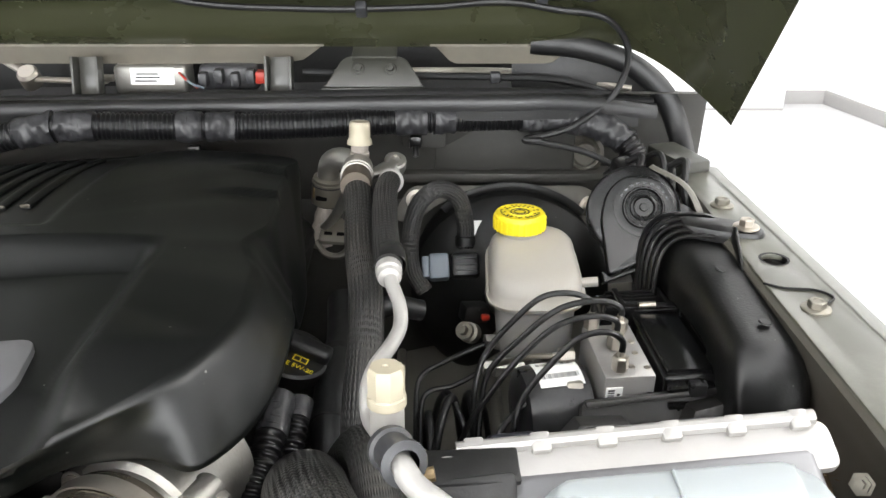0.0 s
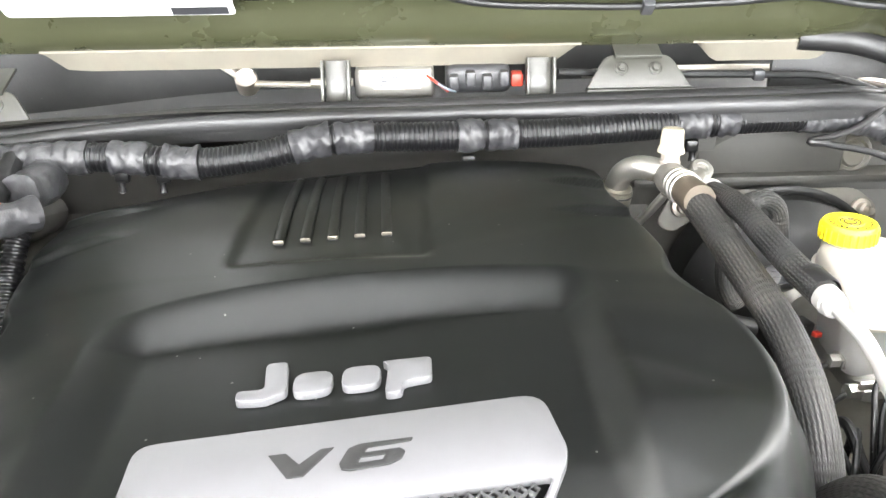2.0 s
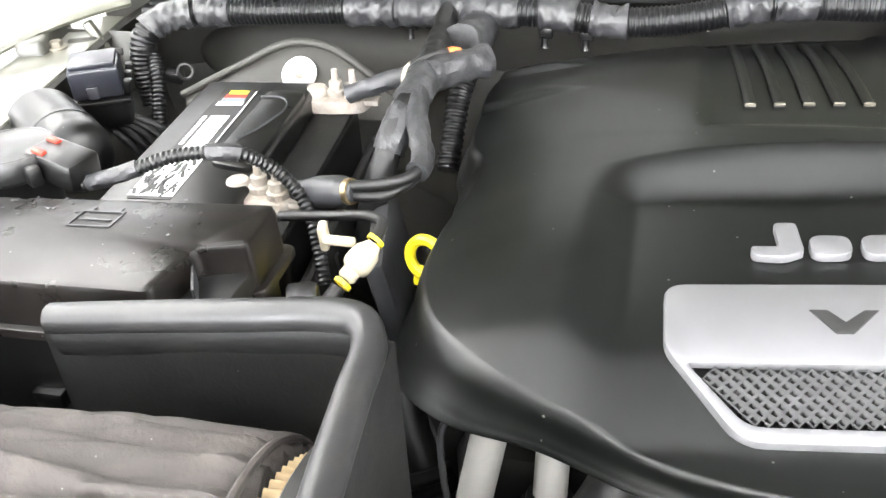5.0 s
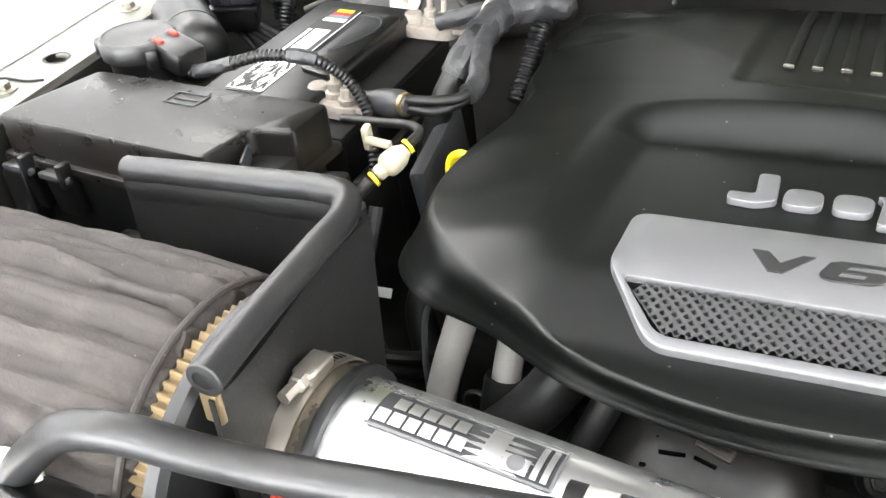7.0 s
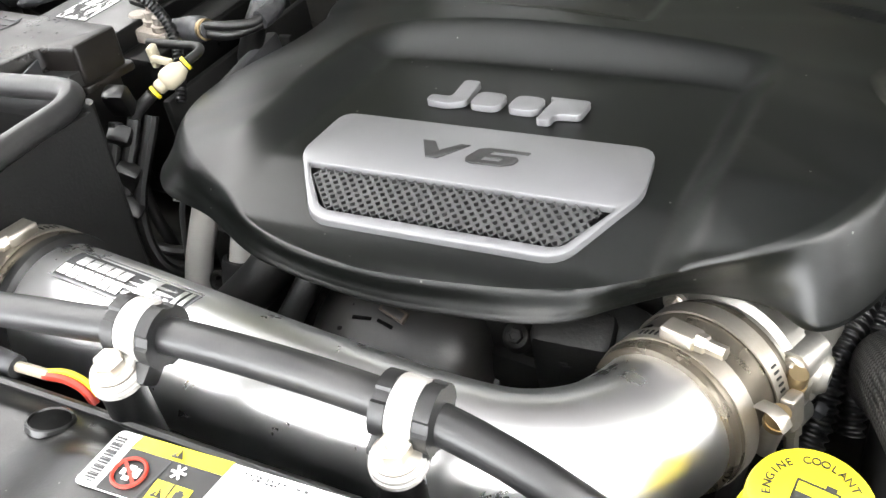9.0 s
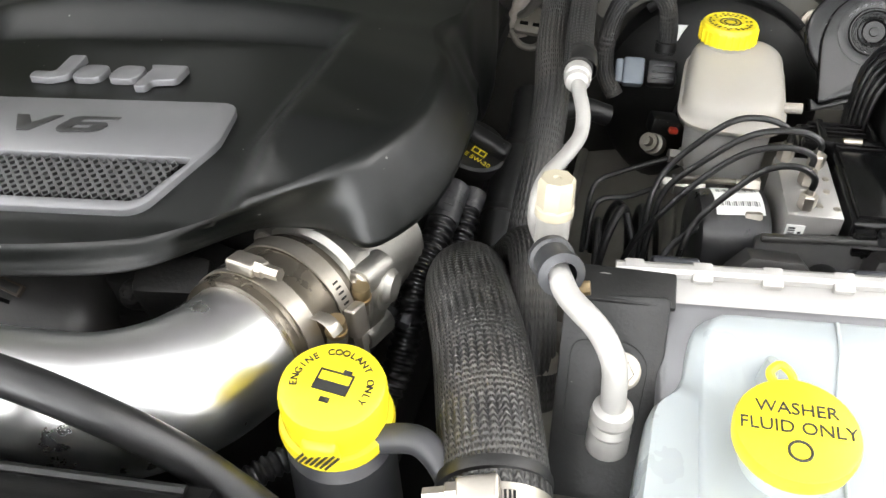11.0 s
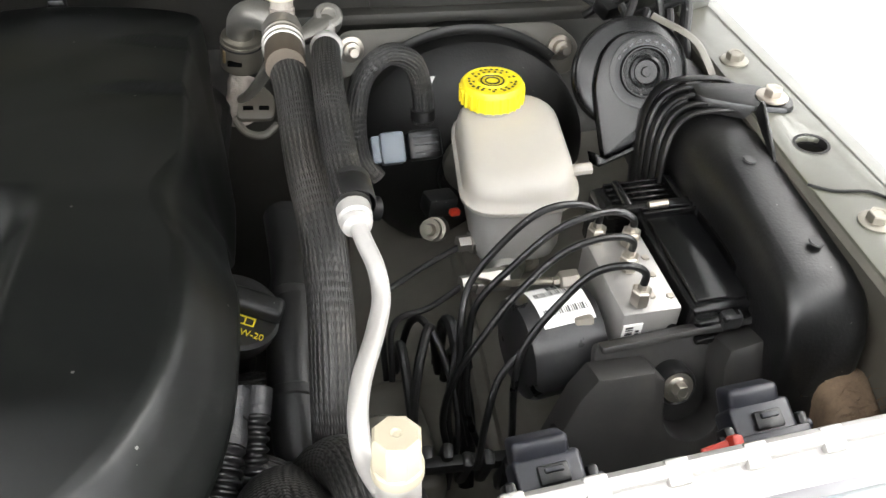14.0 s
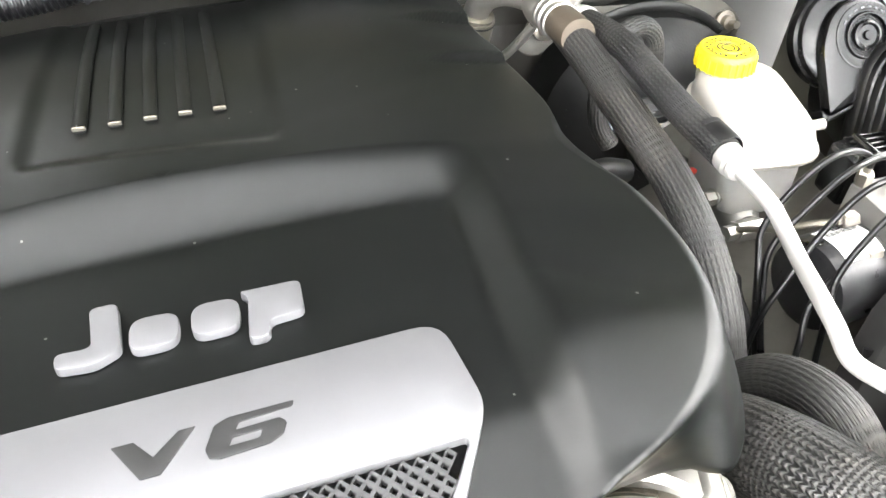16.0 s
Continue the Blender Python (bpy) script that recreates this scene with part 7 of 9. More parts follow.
    part("upper_nut", lathe([(0.0095, -0.012), (0.0122, -0.010), (0.0108, -0.006), (0.0125, -0.003), (0.0108, 0.0), (0.0118, 0.004), (0.0085, 0.008), (0.0060, 0.010)], axis((-0.0502, 0.786, 1.1055), (0, 1, -0.30)), 24), PIPE, t, "white crimped nut")
    part("green_dot", lathe([(0, 0.0008), (0.0026, 0.0006), (0.0030, 0)], axis((-0.0490, 0.790, 1.1150), (0.1, -0.1, 1)), 12), GREENDOT, t, "green paint dot")
    part("stub", sweep(curve([(-0.0500, 0.794, 1.1030), (-0.0490, 0.806, 1.1045), (-0.0480, 0.815, 1.1100)], 0.003), 0.0056, 16), PIPE, t)
    part("eye", lathe([(0.0105, -0.008), (0.0112, -0.006), (0.0112, 0.004), (0.0095, 0.006), (0.0060, 0.0062), (0.0058, 0.004), (0, 0.004)], axis((-0.0478, 0.8205, 1.1120), (0.1, -0.5, 0.85)), 28), ALU, t, "cast eye at the end of the arm")
    part("upper_arm", sweep(curve([(-0.076, 0.795, 1.108), (-0.066, 0.800, 1.109), (-0.056, 0.812, 1.110), (-0.050, 0.820, 1.110)], 0.003), lambda d, a: 0.0062 + 0.12 * d, 14, flat=0.6), ALU, t)
    part("pipe", sweep(curve([(-0.0395, 0.566, 1.1185), (-0.036, 0.548, 1.116), (-0.030, 0.528, 1.110), (-0.029, 0.512, 1.104), (-0.0335, 0.49, 1.103), (-0.0425, 0.455, 1.106), (-0.0450, 0.436, 1.104), (-0.0435, 0.420, 1.096), (-0.036, 0.400, 1.098)], 0.004), 0.0050, 16), PIPE, t, "frosted aluminium pipe")
    v = thing("service_port", (-0.031, 0.393, 1.12), "white valve body under an ivory hexagonal plastic cap", "service port")
    q = axis((-0.0305, 0.391, 1.118), (0.0, 0.06, 1))
    part("valve", lathe([(0.0055, -0.030), (0.006, -0.024), (0.0095, -0.018), (0.0095, 0.006), (0.008, 0.008)], q, 24), PIPE, v)
    part("cap_base", lathe([(0.0098, 0.006), (0.0108, 0.007), (0.0108, 0.012), (0.0100, 0.013)], q, 24), IVORY, v)
    part("cap", lathe([(0.0100, 0.011), (0.0104, 0.012), (0.0104, 0.028), (0.0090, 0.0300), (0.0025, 0.0300), (0.0015, 0.0292), (0, 0.0292)], q @ Matrix.Rotation(0.3, 4, "Z"), 8), IVORY, v, "ivory hexagonal cap")
    t = thing("condenser_pipe", (0.0, 0.32, 1.1), "frosted aluminium pipe held by a grey clip, bending down in front", "pipe")
    part("pipe", sweep(curve([(-0.0305, 0.388, 1.098), (-0.028, 0.375, 1.108), (-0.022, 0.352, 1.117), (-0.014, 0.338, 1.114), (0.004, 0.322, 1.109), (0.013, 0.314, 1.098), (0.016, 0.312, 1.078), (0.017, 0.312, 1.05)], 0.004), 0.0066, 16), PIPE, t)
    part("end_nut", lathe([(0.0075, 0.012), (0.0105, 0.010), (0.0115, 0.004), (0.0095, 0.0), (0.0115, -0.004), (0.0095, -0.008), (0.0115, -0.012), (0.0115, -0.02)], axis((0.017, 0.312, 1.056), (0, 0, 1)), 24), PIPE, t, "white corrugated end fitting")
    part("clip_sleeve", lathe([(0.0078, -0.013), (0.0125, -0.012), (0.0125, -0.008), (0.0105, -0.007), (0.0105, 0.007), (0.0125, 0.008), (0.0125, 0.012), (0.0078, 0.013)], axis((-0.0235, 0.357, 1.117), (0.35, -0.85, 0.25)), 24, cap=False), GREYPL, t, "grey plastic pipe clip")
    part("clip_screw", lathe([(0, 0.006), (0.004, 0.006), (0.004, -0.006)], axis((-0.010, 0.352, 1.108), (1, 0.1, 0.2)), 10), BRASS, t)


ac_lines()


def hoses_right():
    t = thing("vacuum_hose", (-0.0, 0.74, 1.06), "black braided hose bent in a tight arch beside the reservoir", "hose")
    part("sleeve", sweep(curve([(-0.018, 0.76, 1.0), (-0.030, 0.765, 1.020), (-0.031, 0.77, 1.060), (-0.022, 0.775, 1.088), (-0.004, 0.780, 1.100), (0.014, 0.785, 1.090), (0.022, 0.785, 1.062), (0.022, 0.780, 1.038)], 0.005), 0.0085, 16), BRAIDFINE, t)
    part("end_band", lathe([(0.0086, -0.005), (0.0098, -0.004), (0.0098, 0.004), (0.0086, 0.005)], axis((0.022, 0.7815, 1.045), (0, 0.2, 1)), 24, cap=False), MATTE, t)
    c = thing("inline_plug", (0.005, 0.77, 1.02), "blue-grey and black electrical plug under the arched hose", "plug")
    q = axis((-0.004, 0.772, 1.020), (0.05, -0.75, 0.6), (0.98, -0.1, 0.15))
    part("socket", box(0.020, 0.026, 0.018, q, 0.003), BLUE, c, "blue-grey half")
    part("teeth", box(0.008, 0.022, 0.012, q @ Matrix.Translation((-0.013, 0, 0)), 0.002), BLUE, c)
    b = part("housing", box(0.028, 0.024, 0.020, q @ Matrix.Translation((0.026, 0, 0)), 0.004), BLACK, c, "black half with three ribs")
    for k in range(3):
        part("rib", box(0.020, 0.0018, 0.002, q @ Matrix.Translation((0.027, -0.006 + 0.006 * k, 0.0105)), 0.0006), GREYPL, b)
    # big radiator hose
    t = thing("radiator_hose", (-0.06, 0.33, 1.08), "thick coarse-braided radiator hose ending in a steel clamp", "radiator hose")
    line = curve([(-0.088, 0.47, 0.985), (-0.086, 0.43, 1.03), (-0.076, 0.385, 1.056), (-0.058, 0.335, 1.066), (-0.044, 0.29, 1.066), (-0.030, 0.245, 1.058), (-0.020, 0.21, 1.045)], 0.005)
    part("sleeve", sweep(line, 0.027, 40), BRAIDBIG, t)
    part("end_bead", lathe([(0.0265, -0.004), (0.0284, -0.003), (0.0288, 0.0), (0.0284, 0.003), (0.0265, 0.004)], axis((-0.0335, 0.254, 1.0602), (0.22, -0.95, -0.17)), 40, cap=False), RUBBER, t, "black cut edge of the sleeve")
    worm_clamp("radiator_hose_clamp", (-0.030, 0.238, 1.058), (0.22, -0.95, -0.2), 0.0275, (-0.3, 0.2, 1), "wide steel clamp at the end of the radiator hose")
    p = thing("radiator_neck", (-0.022, 0.21, 1.048), "steel radiator neck with a blurred stamp", "radiator neck")
    part("collar", lathe([(0.0275, 0.0), (0.029, 0.001), (0.029, 0.024), (0.026, 0.026)], axis((-0.029, 0.232, 1.057), (0.22, -0.95, -0.2)), 36), STEEL, p)
    t = thing("heater_hose", (-0.045, 0.42, 1.06), "black braided heater hose beside the service port", "hose")
    part("sleeve", sweep(curve([(-0.030, 0.36, 1.0), (-0.036, 0.385, 1.045), (-0.042, 0.415, 1.062), (-0.052, 0.45, 1.05), (-0.07, 0.475, 1.01), (-0.08, 0.49, 0.97)], 0.005), 0.0145, 20), BRAID, t)
    part("end_band", lathe([(0.0145, -0.006), (0.0162, -0.005), (0.0162, 0.005), (0.0145, 0.006)], axis((-0.0335, 0.374, 1.024), (-0.1, 0.5, 0.8)), 28, cap=False), STEEL, t, "dull steel band")
    t = thing("heater_hose", (-0.09, 0.46, 1.0), "black braided heater hose low beside the engine", "hose")
    part("sleeve", sweep(curve([(-0.118, 0.475, 1.015), (-0.095, 0.47, 1.012), (-0.078, 0.46, 1.0), (-0.070, 0.445, 0.97)], 0.005), 0.014, 20), BRAIDFINE, t)
    part("end_band", lathe([(0.014, -0.005), (0.0155, -0.004), (0.0155, 0.004), (0.014, 0.005)], axis((-0.112, 0.474, 1.0145), (1, -0.2, -0.1)), 28, cap=False), MATTE, t)
    t = thing("coolant_hose", (-0.07, 0.52, 1.0), "black rubber coolant hose climbing beside the oil filler", "hose")
    part("tube", sweep(curve([(-0.088, 0.68, 1.03), (-0.082, 0.62, 1.025), (-0.084, 0.56, 1.02), (-0.082, 0.51, 1.0), (-0.075, 0.47, 0.96), (-0.07, 0.44, 0.90)], 0.006), 0.015, 18), RUBBER, t)
    for y, z in ((0.60, 1.0235), (0.53, 1.010)):
        part("band", lathe([(0.0152, -0.004), (0.0164, -0.003), (0.0164, 0.003), (0.0152, 0.004)], axis((-0.083, y, z), (0.0, -0.96, -0.25)), 24, cap=False), MATTE, t)
    t = thing("fuel_line", (-0.09, 0.70, 1.0), "black rubber hose curving under the braided hoses", "hose")
    part("tube", sweep(curve([(-0.02, 0.72, 1.0), (-0.05, 0.71, 1.01), (-0.08, 0.69, 1.0), (-0.10, 0.64, 0.97)], 0.006), 0.010, 14), RUBBER, t)
    b = thing("foil_wrap", (-0.068, 0.66, 0.985), "crumpled silver foil sleeve deep beside the hoses", "foil sleeve")
    part("foil", sweep(curve([(-0.095, 0.655, 0.985), (-0.07, 0.66, 0.985), (-0.05, 0.665, 0.985)], 0.003), lumpy(0.013, 0.006, 120), 18), CHROME, b)
    # oil filler cap
    o = thing("oil_filler_cap", (-0.105, 0.56, 1.03), "black oil filler cap with yellow markings", "oil cap")
    q = axis((-0.1155, 0.573, 1.0440), (0.30, -0.14, 0.94), (0.9, -0.2, -0.30))
    part("cap", lathe([(0.022, -0.016), (0.0275, -0.012), (0.0290, -0.005), (0.0288, 0.0), (0.0265, 0.002), (0, 0.0025)], q, 48), MATTE, o)
    part("grip", box(0.056, 0.015, 0.013, q @ Matrix.Translation((0, 0.0055, 0.0055)), 0.004, 3), MATTE, o)
    part("lettering", lettering("SAE 5W-20", 0.0062, q @ Matrix.Translation((0.007, -0.0150, 0.0027)), 0.0002), YLABEL, o, "yellow grade marking")
    part("symbol", bars([(-0.006, -0.0035, 0.006, -0.0027), (-0.006, -0.0027, -0.005, 0.002), (0.005, -0.0027, 0.006, 0.002), (-0.0005, -0.0027, 0.0005, 0.002), (-0.006, 0.002, 0.006, 0.0028)], q @ Matrix.Translation((0.008, -0.0058, 0.0027))), YLABEL, o)
    part("filler_neck", lathe([(0.021, -0.016), (0.021, -0.07)], q, 28), MATTE, o)
    t = thing("breather_hose", (-0.099, 0.57, 1.0), "brown-grey rubber elbow under the oil filler cap", "hose")
    part("elbow", sweep(curve([(-0.0975, 0.580, 1.024), (-0.0965, 0.576, 1.012), (-0.0985, 0.570, 0.995), (-0.104, 0.562, 0.982)], 0.004), 0.0105, 18), MOTORPL, t)
    part("sleeve", sweep(curve([(-0.092, 0.560, 0.985), (-0.108, 0.556, 0.988), (-0.128, 0.551, 0.991), (-0.150, 0.546, 0.99)], 0.004), 0.0135, 20), BRAIDFINE, t, "braided black sleeve")
    # ribbed looms in front of the cover
    for pts, r, lab in (([(-0.113, 0.505, 1.05), (-0.117, 0.46, 1.035), (-0.122, 0.425, 1.018), (-0.122, 0.40, 0.995), (-0.130, 0.375, 0.965), (-0.152, 0.35, 0.945), (-0.175, 0.33, 0.93)], 0.0098, "black ribbed cable loom dropping beside the throttle body"), ([(-0.100, 0.51, 1.045), (-0.103, 0.475, 1.025), (-0.105, 0.45, 1.0), (-0.10, 0.43, 0.97)], 0.0075, "thinner black ribbed cable loom")):
        l = thing("cable_loom", pts[2], lab, "cable loom", "cable looms")
        line = curve(pts, 0.0011)
        part("conduit", sweep(line, ribbed(r - 0.0012, 0.0024, 0.0056), 16), LOOM, l)
        part("tape", sweep(stretch(line, 0.0, 0.14), lumpy(r + 0.0012, 0.001, 90), 16), TAPE, l, "grey cloth tape")
    c = thing("loom_connector", (-0.135, 0.405, 1.0), "grey plug and clip on the loom beside the throttle body", "plug")
    part("plug", box(0.016, 0.012, 0.02, pose(-0.140, 0.408, 1.005, 15, 20, 0), 0.003), GREYPL, c)
    part("clip", box(0.008, 0.008, 0.010, pose(-0.122, 0.40, 1.012, 15, 20, 0), 0.002), GREYPL, c)
    # small bolt and fittings between hoses
    s = thing("stud_bolt", (-0.072, 0.60, 1.01), "zinc bolt on a grey casting deep beside the hoses", "bolt")
    part("head", hexbolt(axis((-0.0745, 0.605, 1.012), (0, -0.3, 0.95)), 0.006, 0.006, 0.009), STEEL, s)
    part("post", lathe([(0.007, 0.0), (0.008, -0.05)], axis((-0.0745, 0.605, 1.012), (0, -0.3, 0.95)), 14), DARK, s)
    g = thing("steering_gear", (-0.02, 0.56, 0.88), "dusty grey steering gear casting deep in the bay", "casting")
    part("casting", box(0.07, 0.10, 0.08, pose(-0.03, 0.57, 0.88, 10, 0, 12), 0.015, 3), FRAMEPAINT, g)
    part("cap", lathe([(0, 0.01), (0.02, 0.01), (0.024, 0.004), (0.024, -0.02)], axis((-0.03, 0.55, 0.925), (0, -0.2, 1)), 24), FRAMEPAINT, g)
    q = thing("frame_bracket", (0.03, 0.45, 0.90), "rust-speckled grey frame bracket in the bay", "bracket")
    part("plate", slab(rounded([(-0.04, -0.05), (0.05, -0.05), (0.06, 0.03), (-0.02, 0.05)], 0.01), 0.006, axis((0.035, 0.435, 0.905), (0.1, -0.5, 0.85)), 0.002), FRAMEPAINT, q)


hoses_right()

# ---- passenger's side of the bay ----
def fuse_box():
    t = thing("fuse_box", (-0.83, 0.42, 1.05), "brown-black plastic fuse box with a clipped lid", "fuse box")
    m = axis((-0.835, 0.424, 1.110), (-0.06, 0.02, 1), (0.999, -0.02, 0.06))
    # lid: a shallow tray with a cut corner where a finger recess sits
    lid_poly = rounded([(-0.118, -0.064), (0.100, -0.064), (0.104, -0.018), (0.134, -0.010), (0.131, 0.038), (-0.106, 0.032)], [0.008, 0.006, 0.006, 0.004, 0.008, 0.008])
    lid = part("lid", slab(lid_poly, 0.034, m @ Matrix.Translation((0, 0, 0.014)), 0.004), BROWNBLACK, t, "smooth brown-black lid")
    part("lid_rim", slab(rounded([(-0.122, -0.069), (0.104, -0.069), (0.108, -0.022), (0.139, -0.014), (0.136, 0.042), (-0.110, 0.036)], 0.008), 0.006, m @ Matrix.Translation((0, 0, -0.018)), 0.002), BROWNBLACK, lid)
    part("recess_floor", slab(rounded([(0.098, -0.062), (0.132, -0.056), (0.132, -0.006), (0.100, -0.014)], 0.004), 0.02, m @ Matrix.Translation((0, 0, -0.006)), 0.001), MATTE, lid)
    part("recess_fin", box(0.0015, 0.030, 0.012, m @ pose(0.110, -0.036, 0.0, 0, 0, 30), 0), GREYPL, lid)
    part("embossed_square", bars([(0.002, -0.002, 0.034, -0.0008), (0.002, 0.016, 0.034, 0.0172), (0.002, -0.002, 0.0032, 0.017), (0.0328, -0.002, 0.034, 0.017), (0.006, 0.006, 0.030, 0.0072), (0.006, 0.017, 0.009, 0.022), (0.026, 0.017, 0.030, 0.022)], m @ Matrix.Translation((0, 0, 0.0145)), 0.0006), GREYPL, lid)
    bm = bmesh.new()
    random.seed(5)
    for k in range(34):
        x, y = random.choice([(-0.035, 0.022), (-0.012, 0.020), (0.072, 0.030), (0.066, 0.004), (-0.055, 0.020)])
        px, py = x + random.uniform(-0.014, 0.014), y + random.uniform(-0.012, 0.012)
        box(0.0012 + 0.002 * random.random(), 0.0008 + 0.001 * random.random(), 0.0004, m @ Matrix.Translation((px, py, 0.0143)), 0, bm=bm)
    tagged(part("lid_specks", bm, GREYPL, lid, "grey worn specks"), "grey worn specks", kind="stuff")
    base = part("base", slab(rounded([(-0.116, -0.062), (0.10, -0.062), (0.12, -0.012), (0.124, 0.034), (-0.104, 0.030)], 0.008), 0.11, m @ Matrix.Translation((0, 0, -0.022)), 0.002), BLACK, t)
    for k, x in enumerate((-0.098, -0.055)):
        c = part("latch", box(0.030, 0.010, 0.040, m @ pose(x, -0.068, -0.042, 6, 0, 0), 0.003), BLACK, base)
        part("latch_bar", box(0.034, 0.006, 0.006, m @ Matrix.Translation((x, -0.074, -0.026)), 0.002), GREYPL, c)
        part("latch_hook", box(0.006, 0.012, 0.020, m @ Matrix.Translation((x + 0.012, -0.073, -0.022)), 0.002), BLACK, c)
    part("side_clip", box(0.022, 0.008, 0.012, m @ Matrix.Translation((0.005, -0.066, -0.072)), 0.002), BLACK, base)
    part("end_pocket", box(0.030, 0.02, 0.05, m @ Matrix.Translation((-0.108, -0.066, -0.055)), 0.005), BLACK, base)


fuse_box()


def airbox():
    """Heat shield walls with their bulb seal, and the coned filter."""
    t = thing("filter_heat_shield", (-0.67, 0.26, 1.0), "black heat shield round the air filter with a rubber seal", "heat shield")
    zt = lambda x, y: 1.148 + 0.10 * (x + 0.597) * (1 if x < -0.597 else 0)
    # back wall
    bm = loft([[(x, 0.333 + 0.004 * math.sin(x * 20), z) for z in (zt(x, 0) - 0.006, 1.10, 1.04, 0.95, 0.86)] for x in np.linspace(-0.786, -0.606, 12)])
    bmesh.ops.solidify(bm, geom=bm.faces[:], thickness=0.003)
    part("back_wall", bm, MATTE, t)
    bm = loft([[(-0.588 + 0.014 * smooth(0.30, 0.18, y), y, z) for z in (1.146, 1.10, 1.04, 0.95, 0.86)] for y in np.linspace(0.326, 0.176, 10)])
    bmesh.ops.solidify(bm, geom=bm.faces[:], thickness=0.003)
    part("side_wall", bm, MATTE, t)
    part("corner_fold", sweep(curve([(-0.600, 0.331, 1.146), (-0.600, 0.331, 1.05), (-0.600, 0.331, 0.87)], 0.02), 0.008, 10), MATTE, t)
    line = curve([(-0.776, 0.329, 1.130), (-0.74, 0.329, 1.136), (-0.66, 0.331, 1.147), (-0.622, 0.332, 1.152), (-0.602, 0.328, 1.154), (-0.593, 0.314, 1.153), (-0.589, 0.28, 1.153), (-0.583, 0.23, 1.154), (-0.575, 0.178, 1.156)], 0.005)
    part("bulb_seal", sweep(line, 0.0084, 18), SEAL, t, "round rubber bulb seal")
    part("seal_skirt", sweep([p - Vector((0, 0, 0.014)) for p in line], 0.0052, 10, flat=2.0), RUBBER, t)
    e = line[-1]
    # black colour gives the shade inside the seal's end
    part("seal_end", lathe([(0.0092, 0), (0.0085, 0.001), (0.0055, 0.0012), (0.005, -0.002), (0, -0.003)], axis(e, (0.1, -1, 0)), 20), INKHOLE, t, "cut end with its hollow painted black")
    part("seal_clip", box(0.010, 0.004, 0.018, Matrix.Translation((e.x, e.y + 0.001, e.z - 0.017)), 0.001), BRASS, t, "rusty metal clip strip")
    f = thing("air_filter", (-0.75, 0.215, 1.0), "coned air filter in a dusty brown-grey cloth sock", "air filter")
    ax0, ax1 = Vector((-0.614, 0.222, 1.060)), Vector((-0.92, 0.205, 1.056))

    def rad(s, a):
        r = 0.0865 - 0.0125 * s
        w = 0.0034 * math.sin(a * 26 + 3.0 * noise.noise(Vector((s * 12, a, 0)))) * (0.4 + 0.6 * noise.noise(Vector((s * 9, math.cos(a) * 3, math.sin(a) * 3))) + 0.4)
        w += 0.0011 * math.sin(a * 71 + 5.0 * noise.noise(Vector((s * 20, a * 2, 4.0))))
        return r + w + 0.0035 * noise.noise(Vector((s * 14, math.cos(a) * 2.2, math.sin(a) * 2.2))) - 0.006 * smooth(0.014, 0.0, s)
    sock = [ax0.lerp(ax1, k / 80) for k in range(81)]
    part("cloth_sock", sweep(sock, rad, 220), FABRIC, f, "dusty cloth sock with soft wrinkles", 80)
    part("pleats", sweep([ax0 + Vector((0.001, 0, 0)), ax0 + Vector((0.018, 0, 0))], lambda s, a: 0.0790 + 0.0014 * math.sin(a * 84), 672), PLEAT, f, "tan pleated gauze", 20)
    part("end_ring", lathe([(0.04, 0.0), (0.088, 0.0), (0.091, 0.002), (0.091, 0.009), (0.087, 0.012), (0.04, 0.012)], axis((-0.5985, 0.223, 1.0605), (1, 0.03, 0.02)), 64), SEAL, f, "grey rubber end ring")
    part("seam", sweep([ax0 + Vector((0, 0, 0)) + axis((0, 0, 0), ax1 - ax0) @ Vector((0.0855 * math.cos(a), 0.0855 * math.sin(a), 0.004)) for a in np.linspace(0, 2 * math.pi, 60, endpoint=False)], 0.0022, 8, closed=True), FABRIC, f)


airbox()


